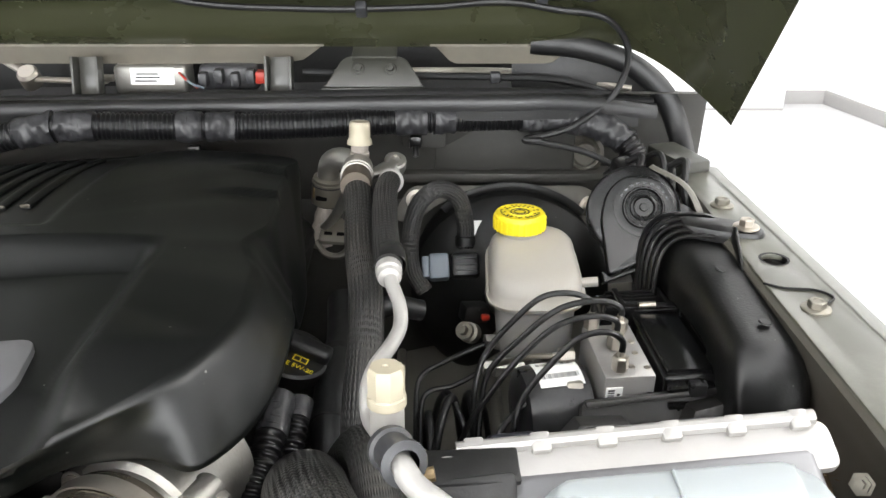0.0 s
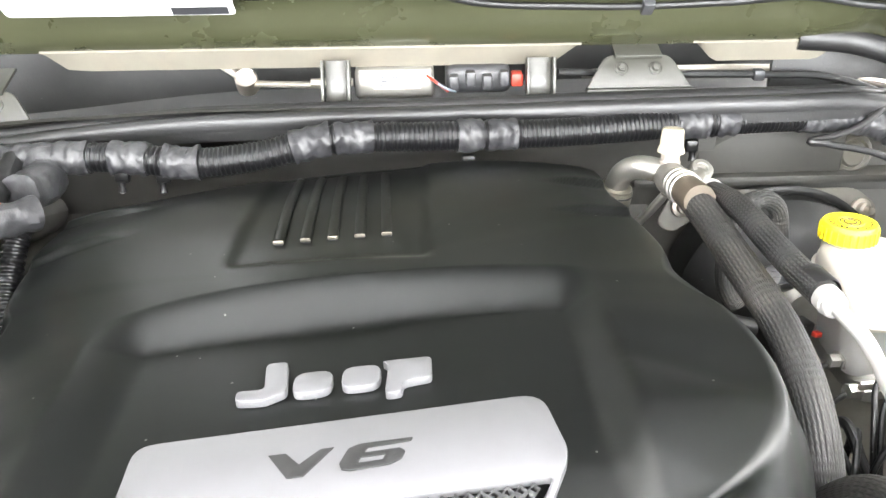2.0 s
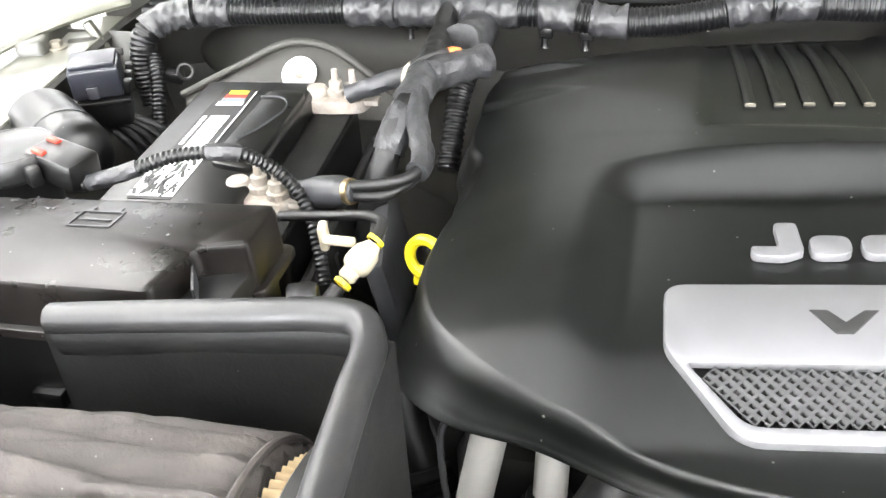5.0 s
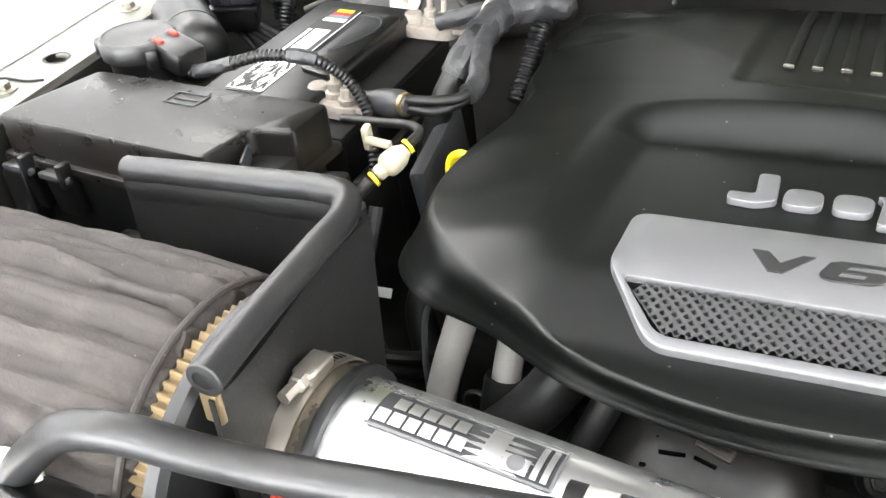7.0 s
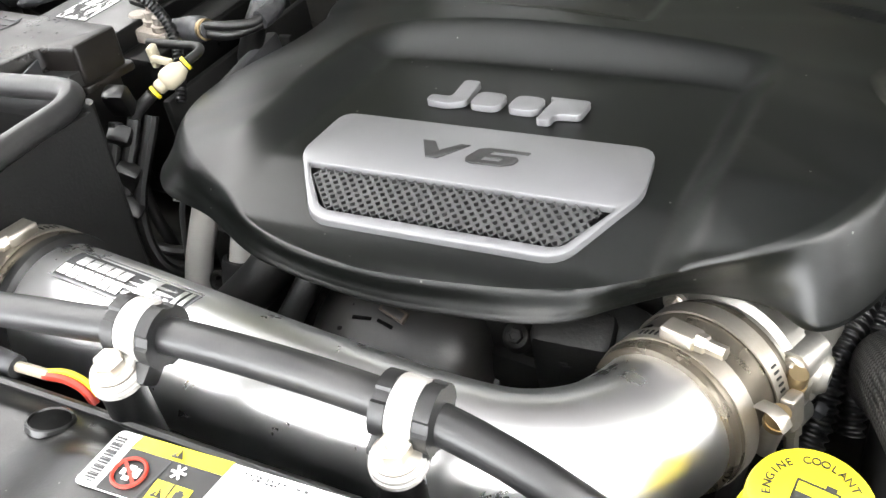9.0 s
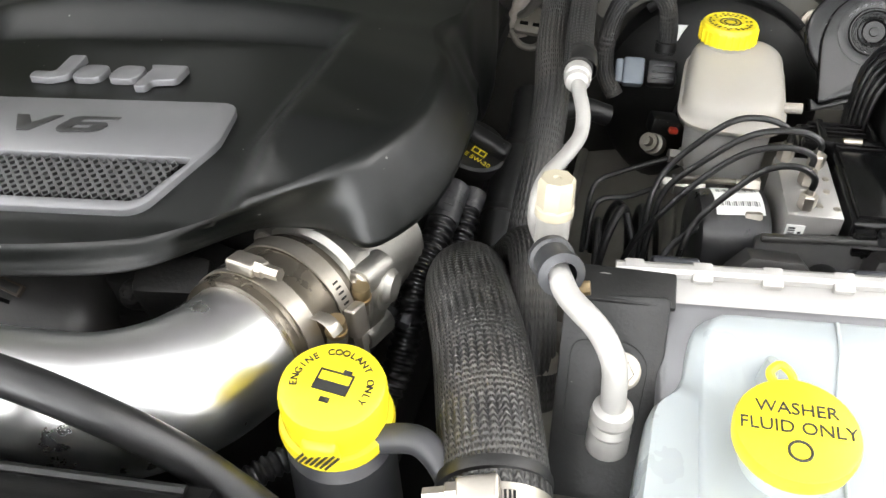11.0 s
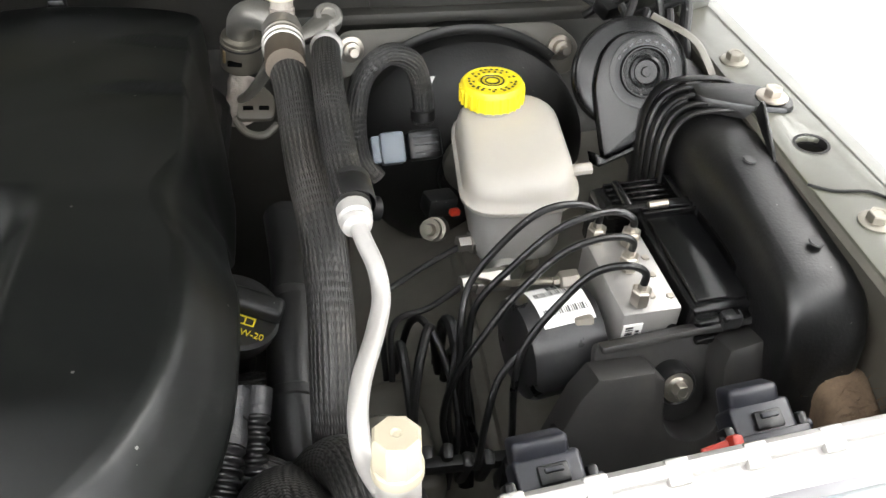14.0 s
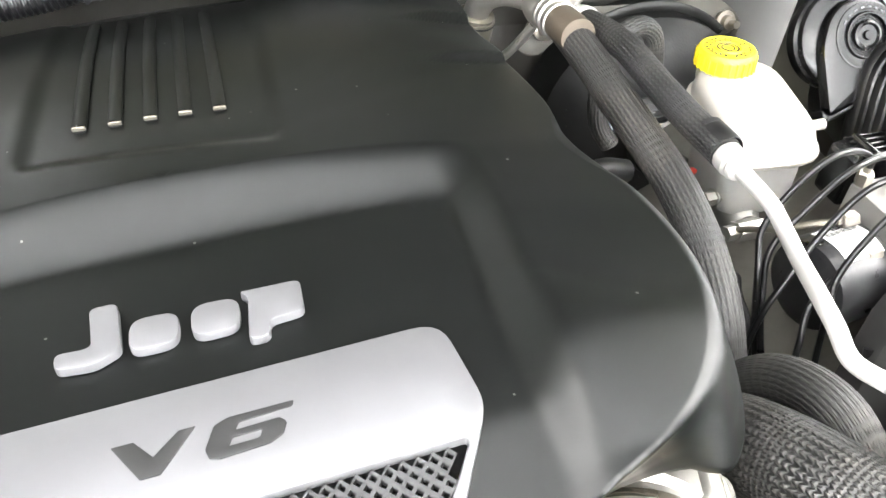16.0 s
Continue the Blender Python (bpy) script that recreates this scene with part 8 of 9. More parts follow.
def battery():
    B = pose(-0.822, 0.615, 1.092, 0, 0, 5.5)
    at = lambda x, y, z=0.0: B @ Matrix.Translation((x, y, z))
    t = thing("battery", (-0.822, 0.615, 1.0), "black car battery with a worn white and coloured label", "battery")
    part("case", box(0.150, 0.236, 0.155, at(0.005, 0, -0.0985), 0.006, 3), BLACK, t)
    lid = part("lid", box(0.108, 0.240, 0.022, at(-0.010, 0, -0.011), 0.004, 3), BLACK, t)
    part("front_lip", box(0.104, 0.003, 0.003, at(-0.010, -0.1205, -0.008), 0.001), GREYPL, lid)
    part("raised_field", slab(rounded([(0.002, -0.05), (0.040, -0.06), (0.042, 0.088), (0.006, 0.092)], 0.010), 0.006, at(0, 0, 0.0045), 0.0015), BLACK, lid)
    part("groove", sweep(curve([B @ Vector(p) for p in ((0.004, 0.074, 0.005), (0.026, 0.070, 0.005), (0.034, 0.050, 0.005), (0.024, 0.012, 0.005), (0.012, -0.012, 0.005))], 0.004), 0.0010, 6), GREYPL, lid)
    m = at(-0.0235, 0.0) @ Matrix.Rotation(math.pi / 2, 4, "Z")
    strip = part("label_strip", box(0.200, 0.034, 0.0006, m @ Matrix.Translation((-0.002, 0, 0.0003)), 0), INKHOLE, lid, "black label strip")
    part("label_edge", box(0.130, 0.0012, 0.0003, m @ Matrix.Translation((0.028, -0.0160, 0.0008)), 0), PAPER, strip)
    random.seed(9)
    x = -0.030
    for k in range(8):
        w = 0.006 + 0.004 * random.random()
        part("label_block", box(w, 0.017, 0.0003, m @ Matrix.Translation((x + w / 2, -0.001, 0.0008)), 0), PAPER, strip)
        x += w + 0.0014
    x = -0.012
    for k in range(9):
        part("label_print", box(0.0045, 0.0035, 0.0003, m @ Matrix.Translation((x, 0.0125, 0.0008)), 0), PAPER, strip)
        x += 0.0062
    for k, mm in enumerate((PAPER, BLUE, RED, YLABEL)):
        part("label_colour", box(0.0075, 0.024 - 0.002 * k, 0.0003, m @ Matrix.Translation((0.0665 + 0.0082 * k, 0, 0.0008)), 0), mm, strip, "coloured label end")
    part("worn_sticker", box(0.060, 0.036, 0.0004, m @ Matrix.Translation((-0.068, 0.001, 0.0007)), 0), PAPER, lid, "scratched white sticker")
    bm = bmesh.new()
    for k in range(60):
        a = random.uniform(-25, 25)
        box(0.003 + 0.012 * random.random(), 0.0010 + 0.002 * random.random(), 0.0003, m @ Matrix.Translation((-0.068 + random.uniform(-0.026, 0.026), random.uniform(-0.015, 0.016), 0.0010 + 0.00001 * k)) @ Matrix.Rotation(radians(a), 4, "Z"), 0, bm=bm)
    worn = part("scratches", bm, INKHOLE, lid, "dark scratches across the sticker")
    tagged(worn, kind="stuff")
    part("filler_strip", box(0.034, 0.236, 0.012, at(0.062, 0, -0.026), 0.003), DARK, t, "dusty lower edge of the battery")
    for px, py, way in ((0.044, -0.074, -14), (0.056, 0.104, -4)):
        q = at(px, py, -0.010) @ Matrix.Rotation(radians(way), 4, "Z")
        c = thing("battery_clamp", tuple(q.translation), "corroded zinc battery clamp with stud and nuts", "battery clamp", "battery clamps")
        part("post", lathe([(0, 0.012), (0.008, 0.012), (0.0105, 0.008), (0.0105, -0.015)], q @ Matrix.Translation((-0.010, 0, 0)), 20), CORRODED, c)
        part("ring", slab(rounded([(-0.027, -0.013), (0.0, -0.017), (0.036, -0.012), (0.040, 0.008), (0.004, 0.016), (-0.026, 0.013)], 0.009), 0.012, q @ Matrix.Translation((0, 0, 0.004)), 0.003), CORRODED, c, "white-crusted clamp ring")
        for sx, sy, h in ((0.008, 0.002, 0.024), (0.026, -0.002, 0.026)):
            part("stud", lathe([(0, h), (0.0028, h), (0.0032, 0.014), (0.0062, 0.013), (0.0062, 0.006), (0.0088, 0.005), (0.0088, 0.0)], q @ Matrix.Translation((sx, sy, 0.004)), 10), CORRODED, c)
        part("tongue", box(0.016, 0.014, 0.006, q @ Matrix.Translation((0.042, 0.0, 0.0)), 0.002), CORRODED, c)
    tray = thing("battery_tray", (-0.73, 0.63, 1.0), "dark grey plastic battery tray wall with ribs", "battery tray")
    part("wall", box(0.010, 0.25, 0.14, pose(-0.722, 0.620, 0.97, 0, -5, 5.5), 0.004), MATTE, tray)
    for k in range(3):
        part("rib", box(0.016, 0.008, 0.12, pose(-0.716, 0.56 + 0.06 * k, 0.965, 0, -5, 5.5), 0.002), MATTE, tray)
    part("lower_wall", box(0.016, 0.13, 0.16, pose(-0.668, 0.575, 0.975, 0, -10, 14), 0.006), GREYPL, tray, "dusty grey side panel")
    # strut bracket with a white plastic washer behind the battery
    b = thing("hold_down_bracket", (-0.835, 0.79, 1.07), "grey painted triangular bracket with a white plastic washer behind the battery", "bracket")
    q = axis((-0.825, 0.775, 1.082), (0, -0.75, 0.66), (1, 0, 0))
    part("plate", slab(rounded([(-0.12, -0.040), (0.10, -0.040), (0.11, -0.020), (0.024, 0.032), (-0.016, 0.034), (-0.125, -0.018)], [0.006, 0.006, 0.008, 0.02, 0.02, 0.008]), 0.004, q @ Matrix.Translation((0, 0.0, -0.004)), 0.0015), WALLPAINT, b)
    part("rim", sweep(curve([q @ Vector(p) for p in ((-0.125, -0.026, -0.002), (-0.065, 0.008, -0.001), (-0.018, 0.032, 0.0), (0.024, 0.030, 0.0), (0.065, 0.008, -0.001), (0.112, -0.022, -0.002))], 0.008), 0.0040, 12), WALLPAINT, b)
    part("washer", lathe([(0.0165, 0), (0.0178, 0.001), (0.0178, 0.004), (0.0165, 0.005), (0.007, 0.005), (0.005, 0.0035), (0, 0.0035)], q, 36), WHITE, b, "white plastic washer")
    part("stud", lathe([(0, 0.012), (0.0035, 0.012), (0.004, 0.0)], q @ Matrix.Translation((0.001, -0.001, 0.003)), 14), STEEL, b)


battery()


def harness_left():
    # taped trunk that drops from the firewall loom past the battery
    t = thing("taped_harness", (-0.68, 0.62, 1.1), "tape-wrapped wiring trunk dropping between battery and engine", "wiring harness")
    trunk = curve([(-0.690, 0.845, 1.126), (-0.688, 0.815, 1.118), (-0.684, 0.775, 1.116), (-0.679, 0.735, 1.119), (-0.673, 0.695, 1.121), (-0.673, 0.663, 1.118), (-0.678, 0.630, 1.107), (-0.686, 0.607, 1.080), (-0.697, 0.595, 1.040), (-0.70, 0.585, 0.98)], 0.004)
    part("sleeve", sweep(trunk, lumpy(0.0112, 0.002, 70), 20), RUBBER, t)
    part("joint_tape", sweep(stretch(trunk, 0.38, 0.55), lumpy(0.0145, 0.003, 90, 3), 20), TAPE, t, "shiny grey cloth tape")
    part("tape", sweep(stretch(trunk, 0.57, 0.68), lumpy(0.0130, 0.003, 90, 7), 20), TAPE, t, "shiny grey cloth tape")
    branch = curve([(-0.672, 0.690, 1.122), (-0.667, 0.650, 1.119), (-0.656, 0.610, 1.110), (-0.645, 0.583, 1.104), (-0.646, 0.562, 1.101), (-0.660, 0.545, 1.100), (-0.687, 0.537, 1.098)], 0.004)
    part("branch", sweep(stretch(branch, 0.0, 0.72), lumpy(0.0088, 0.0016, 90, 5), 16), TAPE, t)
    for k in range(2):
        part("cable", sweep(curve([(-0.643, 0.574, 1.104 - 0.006 * k), (-0.648 - 0.004 * k, 0.556, 1.102 - 0.007 * k), (-0.664, 0.543 - 0.003 * k, 1.102 - 0.008 * k), (-0.692, 0.538, 1.100 - 0.007 * k)], 0.005), 0.0044, 12), RUBBER, t)
    part("boot", sweep(curve([(-0.684, 0.538, 1.097), (-0.694, 0.540, 1.095), (-0.714, 0.545, 1.090), (-0.735, 0.548, 1.086)], 0.004), lambda s, a: 0.0075 + 0.0045 * smooth(0.0, 0.012, s) - 0.003 * smooth(0.03, 0.05, s), 16), GREYPL, t, "grey shrink boot")
    part("boot_band", sweep(curve([(-0.686, 0.538, 1.0968), (-0.690, 0.539, 1.096)], 0.002), 0.0098, 16), BRASS, t, "rusty band on the boot")
    part("stub", sweep(curve([(-0.670, 0.692, 1.122), (-0.655, 0.710, 1.123), (-0.638, 0.729, 1.121), (-0.630, 0.738, 1.119)], 0.004), lumpy(0.0145, 0.003, 80, 2), 18), TAPE, t, "taped stub beside the engine cover")
    part("upper_branch", sweep(curve([(-0.674, 0.70, 1.120), (-0.700, 0.712, 1.112), (-0.730, 0.716, 1.100), (-0.752, 0.714, 1.092)], 0.005), lumpy(0.0085, 0.0015, 90), 14), GREYPL, t, "dusty grey cable to the battery")
    part("brown_wire", sweep(curve([(-0.685, 0.694, 1.130), (-0.676, 0.699, 1.134), (-0.664, 0.709, 1.136), (-0.656, 0.715, 1.136)], 0.003), 0.0034, 10), RUBBER, t, "dark brown wire")
    part("orange_wire", sweep(curve([(-0.657, 0.714, 1.136), (-0.653, 0.717, 1.1358), (-0.649, 0.720, 1.134)], 0.002), 0.0037, 10), ORANGE, t, "orange wire tip")
    part("white_wire", sweep(curve([(-0.684, 0.677, 1.116), (-0.688, 0.684, 1.121), (-0.688, 0.691, 1.127), (-0.684, 0.695, 1.131)], 0.003), 0.0032, 10), IVORY, t, "white wire end")
    l = thing("ribbed_drop", (-0.64, 0.72, 1.06), "black ribbed conduit beside the engine cover", "cable loom")
    part("conduit", sweep(curve([(-0.648, 0.765, 1.110), (-0.654, 0.738, 1.088), (-0.656, 0.715, 1.062), (-0.657, 0.69, 1.035)], 0.0012), ribbed(0.0085, 0.0022, 0.006), 16), LOOM, l)
    # thin loom that arches over the fuse box
    a = thing("arched_loom", (-0.76, 0.48, 1.13), "thin black ribbed loom arching over the battery and fuse box", "cable loom")
    line = curve([(-0.872, 0.495, 1.110), (-0.858, 0.495, 1.115), (-0.828, 0.499, 1.125), (-0.805, 0.506, 1.132), (-0.782, 0.512, 1.134), (-0.760, 0.520, 1.131), (-0.750, 0.528, 1.122), (-0.739, 0.534, 1.110), (-0.725, 0.532, 1.095), (-0.715, 0.525, 1.080), (-0.708, 0.515, 1.062), (-0.700, 0.50, 1.04)], 0.0012)
    part("conduit", sweep(line, ribbed(0.0044, 0.0010, 0.0040), 12), LOOM, a)
    part("tape", sweep(stretch(line, 0.02, 0.20), lumpy(0.0062, 0.001, 90), 12), TAPE, a)
    part("tape", sweep(stretch(line, 0.40, 0.50), lumpy(0.0062, 0.001, 90), 12), TAPE, a)
    for k, mm in enumerate((BLUE, WHITE)):
        part("wire", sweep(curve([(-0.884, 0.499, 1.119 - 0.003 * k), (-0.876, 0.496, 1.113), (-0.866, 0.495, 1.113)], 0.003), 0.0012, 6), mm, a)
    # white valve with yellow-ringed hoses
    v = thing("purge_valve", (-0.655, 0.455, 1.09), "cream plastic purge valve with yellow-ringed hose ends", "valve")
    q = axis((-0.652, 0.455, 1.096), (-0.45, -0.75, -0.45), (1, 0, 0))
    part("body", lathe([(0.0, -0.014), (0.005, -0.014), (0.0065, -0.011), (0.0085, -0.008), (0.0095, -0.002), (0.0095, 0.003), (0.0085, 0.006), (0.006, 0.008), (0.006, 0.013), (0.0045, 0.015), (0, 0.015)], q, 24), IVORY, v)
    part("clip", box(0.006, 0.010, 0.020, pose(-0.680, 0.468, 1.104, 10, 0, 10), 0.002), IVORY, v, "cream mounting clip")
    part("clip_arm", box(0.022, 0.006, 0.006, pose(-0.668, 0.464, 1.104), 0.002), IVORY, v)
    for p in ((-0.645, 0.468, 1.104), (-0.660, 0.442, 1.087)):
        part("ring", lathe([(0.0050, -0.0014), (0.0062, -0.0014), (0.0062, 0.0014), (0.0050, 0.0014)], axis(p, (0.45, 0.75, 0.45)), 20, cap=False), YLABEL, v, "yellow ring")
    part("hose", sweep(curve([(-0.646, 0.470, 1.104), (-0.646, 0.486, 1.106), (-0.660, 0.498, 1.103), (-0.69, 0.503, 1.097), (-0.73, 0.508, 1.090)], 0.005), 0.0038, 12), RUBBER, v)
    part("hose", sweep(curve([(-0.662, 0.440, 1.086), (-0.672, 0.424, 1.070), (-0.668, 0.41, 1.04), (-0.655, 0.40, 1.0), (-0.64, 0.40, 0.96)], 0.005), 0.0052, 12), RUBBER, v)
    h = thing("connector_block", (-0.665, 0.40, 1.06), "black plugs and clips hanging beside the heat shield", "plug")
    for k, (x, y, z, rx) in enumerate(((-0.676, 0.418, 1.088, 20), (-0.662, 0.400, 1.066, 35), (-0.652, 0.385, 1.04, 10), (-0.648, 0.375, 1.015, 25))):
        part("plug", box(0.020, 0.016, 0.026, pose(x, y, z, rx, 12 * k, 20), 0.004), BLACK, h)
    for k in range(3):
        w = thing("thin_hose", (-0.64, 0.40, 1.0), "thin black hose looping down beside the engine", "hose", "thin hoses")
        part("tube", sweep(curve([(-0.665 + 0.01 * k, 0.40 + 0.01 * k, 1.08), (-0.662 + 0.012 * k, 0.375, 1.03 - 0.01 * k), (-0.640 + 0.01 * k, 0.37, 0.99 - 0.01 * k), (-0.60, 0.40, 0.97 - 0.012 * k), (-0.57, 0.44, 0.965)], 0.006), 0.0055, 10), RUBBER, w)
    # dipstick
    d = thing("oil_dipstick", (-0.634, 0.53, 1.03), "yellow plastic dipstick ring beside the engine cover", "dipstick")
    part("ring", mirror_ring((-0.629, 0.520, 1.058), (-0.3, -0.9, 0.2), 0.0135, 0.0042, 24), YELLOW, d)
    part("stem", box(0.014, 0.008, 0.016, pose(-0.632, 0.521, 1.041, 0, 10, 0), 0.003), YELLOW, d)
    part("tube", sweep(curve([(-0.632, 0.522, 1.036), (-0.630, 0.532, 0.99), (-0.61, 0.54, 0.93)], 0.006), 0.0055, 10), DARK, d)
    # engine-side heater hoses deep between tray and block
    for pts, r, mm in (([(-0.655, 0.62, 0.99), (-0.64, 0.56, 0.96), (-0.62, 0.50, 0.95), (-0.60, 0.45, 0.93)], 0.016, RUBBER), ([(-0.63, 0.47, 1.0), (-0.62, 0.43, 0.985), (-0.60, 0.41, 0.95)], 0.013, RUBBER), ([(-0.66, 0.50, 0.93), (-0.62, 0.46, 0.92), (-0.58, 0.44, 0.90)], 0.018, MATTE)):
        g = thing("deep_hose", pts[1], "black rubber hose in the shadow beside the engine", "hose", "deep hoses")
        part("tube", sweep(curve(pts, 0.006), r, 14), mm, g)


harness_left()


def fender_gear():
    # round pump with its plug by the passenger fender
    t = thing("vacuum_pump", (-0.945, 0.52, 1.1), "black round pump with a plug carrying red tabs", "pump")
    q = Matrix.Translation((-0.933, 0.500, 1.126))
    part("body", lathe([(0.026, -0.07), (0.028, -0.012), (0.033, -0.008), (0.034, 0.004), (0.032, 0.008), (0.030, 0.0085), (0.028, 0.0075), (0, 0.0085)], q, 44), BLACK, t)
    for a in (100, 200, 330):
        part("lug", box(0.012, 0.010, 0.016, q @ Matrix.Rotation(radians(a), 4, "Z") @ Matrix.Translation((0.035, 0, -0.004)), 0.003), BLACK, t)
    p = part("plug", box(0.045, 0.030, 0.022, pose(-0.892, 0.502, 1.122, 0, 8, -12), 0.004), BLACK, t, "black plug")
    for k in range(2):
        part("lock_tab", box(0.011, 0.005, 0.004, pose(-0.902, 0.494 + 0.018 * k, 1.1345, 0, 8, -12), 0.001), RED, p, "red lock tab")
    c = thing("blower_duct", (-0.95, 0.59, 1.08), "black round blower housing behind the pump", "duct")
    d0, d1 = Vector((-0.928, 0.566, 1.084)), Vector((-1.0, 0.62, 1.088))
    part("drum", lathe([(0, 0.0), (0.014, 0.001), (0.024, 0.005), (0.030, 0.012), (0.032, 0.024), (0.032, 0.10)], axis(d0, d1 - d0), 40), BLACK, c)
    part("end_band", lathe([(0.0315, 0.042), (0.0328, 0.043), (0.0328, 0.048), (0.0315, 0.049)], axis(d0, d1 - d0), 40, cap=False), BLACK, c)
    r = thing("relay_box", (-0.995, 0.695, 1.09), "slate grey relay box on a black socket near the cowl corner", "relay box")
    m = pose(-0.996, 0.697, 1.104, 5, 0, 28)
    b = part("box", box(0.046, 0.036, 0.030, m, 0.003, 3), PLUGPL, r)
    part("lid", box(0.042, 0.032, 0.006, m @ Matrix.Translation((0, 0, 0.017)), 0.002), PLUGPL, b)
    part("latch", box(0.010, 0.003, 0.012, m @ Matrix.Translation((-0.004, -0.019, -0.008)), 0.001), PLUGPL, b)
    part("foot", box(0.054, 0.044, 0.006, m @ Matrix.Translation((0.001, 0, -0.019)), 0.002), BLACK, b)
    part("socket", box(0.044, 0.036, 0.026, m @ Matrix.Translation((0.002, 0, -0.034)), 0.004), BLACK, b)
    for k in range(5):
        part("clip", box(0.007, 0.007, 0.014, m @ pose(0.027, -0.016 + 0.009 * k, -0.006 - 0.004 * (k % 2), 0, 12, 0), 0.0015), BLACK, b)
    for k in range(3):
        part("tab", box(0.012, 0.004, 0.007, m @ pose(-0.012 + 0.016 * k, 0.022, 0.012 - 0.003 * (k % 2), -14, 0, 0), 0.0012), MATTE, b)
    for k in range(5):
        part("wire", sweep(curve([m @ Vector((-0.012 + 0.007 * k, 0.004, -0.044)), (-0.985 + 0.008 * k, 0.700 + 0.006 * k, 1.035), (-0.975 + 0.008 * k, 0.715, 0.99), (-0.965, 0.735, 0.93)], 0.006), 0.0034 + 0.0006 * (k % 2), 8), RUBBER, r)
    w = thing("cable_loom", (-0.985, 0.79, 1.04), "thin ribbed loom dropping beside the relay box", "cable loom", "cable looms")
    part("conduit", sweep(curve([(-0.998, 0.798, 1.085), (-0.990, 0.782, 1.065), (-0.984, 0.760, 1.03), (-0.978, 0.748, 0.98), (-0.972, 0.745, 0.93)], 0.0014), ribbed(0.0068, 0.0013, 0.0044), 14), LOOM, w)
    part("clip", box(0.020, 0.012, 0.012, pose(-0.976, 0.792, 1.066, 10, 20, 25), 0.003), BLACK, w)
    part("clip_ring", mirror_ring((-0.962, 0.792, 1.072), (0.3, -0.8, 0.4), 0.0075, 0.002, 20), BLACK, w)
    # painted cowl corner behind the relay box
    e = thing("cowl_corner", (-1.08, 0.82, 1.08), "dusty olive cowl corner with folded brackets", "body panel")
    part("post", box(0.030, 0.085, 0.17, pose(-1.098, 0.778, 1.035, 0, -8, 16), 0.006, 3), COWLGREY, e)
    part("cap", sweep(curve([(-1.135, 0.72, 1.112), (-1.105, 0.765, 1.122), (-1.070, 0.800, 1.130), (-1.040, 0.835, 1.132)], 0.01), 0.014, 12, flat=0.45), LEDGE, e, "bright painted edge")
    part("web", slab([(-0.05, -0.06), (0.045, -0.06), (0.050, 0.028), (-0.045, 0.040)], 0.003, axis((-1.066, 0.806, 1.072), (0.25, -0.9, 0.2), (0.9, 0.3, 0)), 0.001), COWLGREY, e)
    part("gusset", box(0.010, 0.012, 0.085, pose(-1.052, 0.800, 1.082, 0, -22, 20), 0.003), LEDGE, e)
    part("bracket", box(0.030, 0.010, 0.030, pose(-1.070, 0.785, 1.092, 8, 0, 24), 0.003), WALLPAINT, e)
    for bx, bz in ((-1.074, 1.098), (-1.040, 1.078)):
        part("bolt", hexbolt(axis((bx, 0.779, bz), (0.3, -0.9, 0.2)), 0.005, 0.004, 0.008), ZINCDULL, e)


fender_gear()


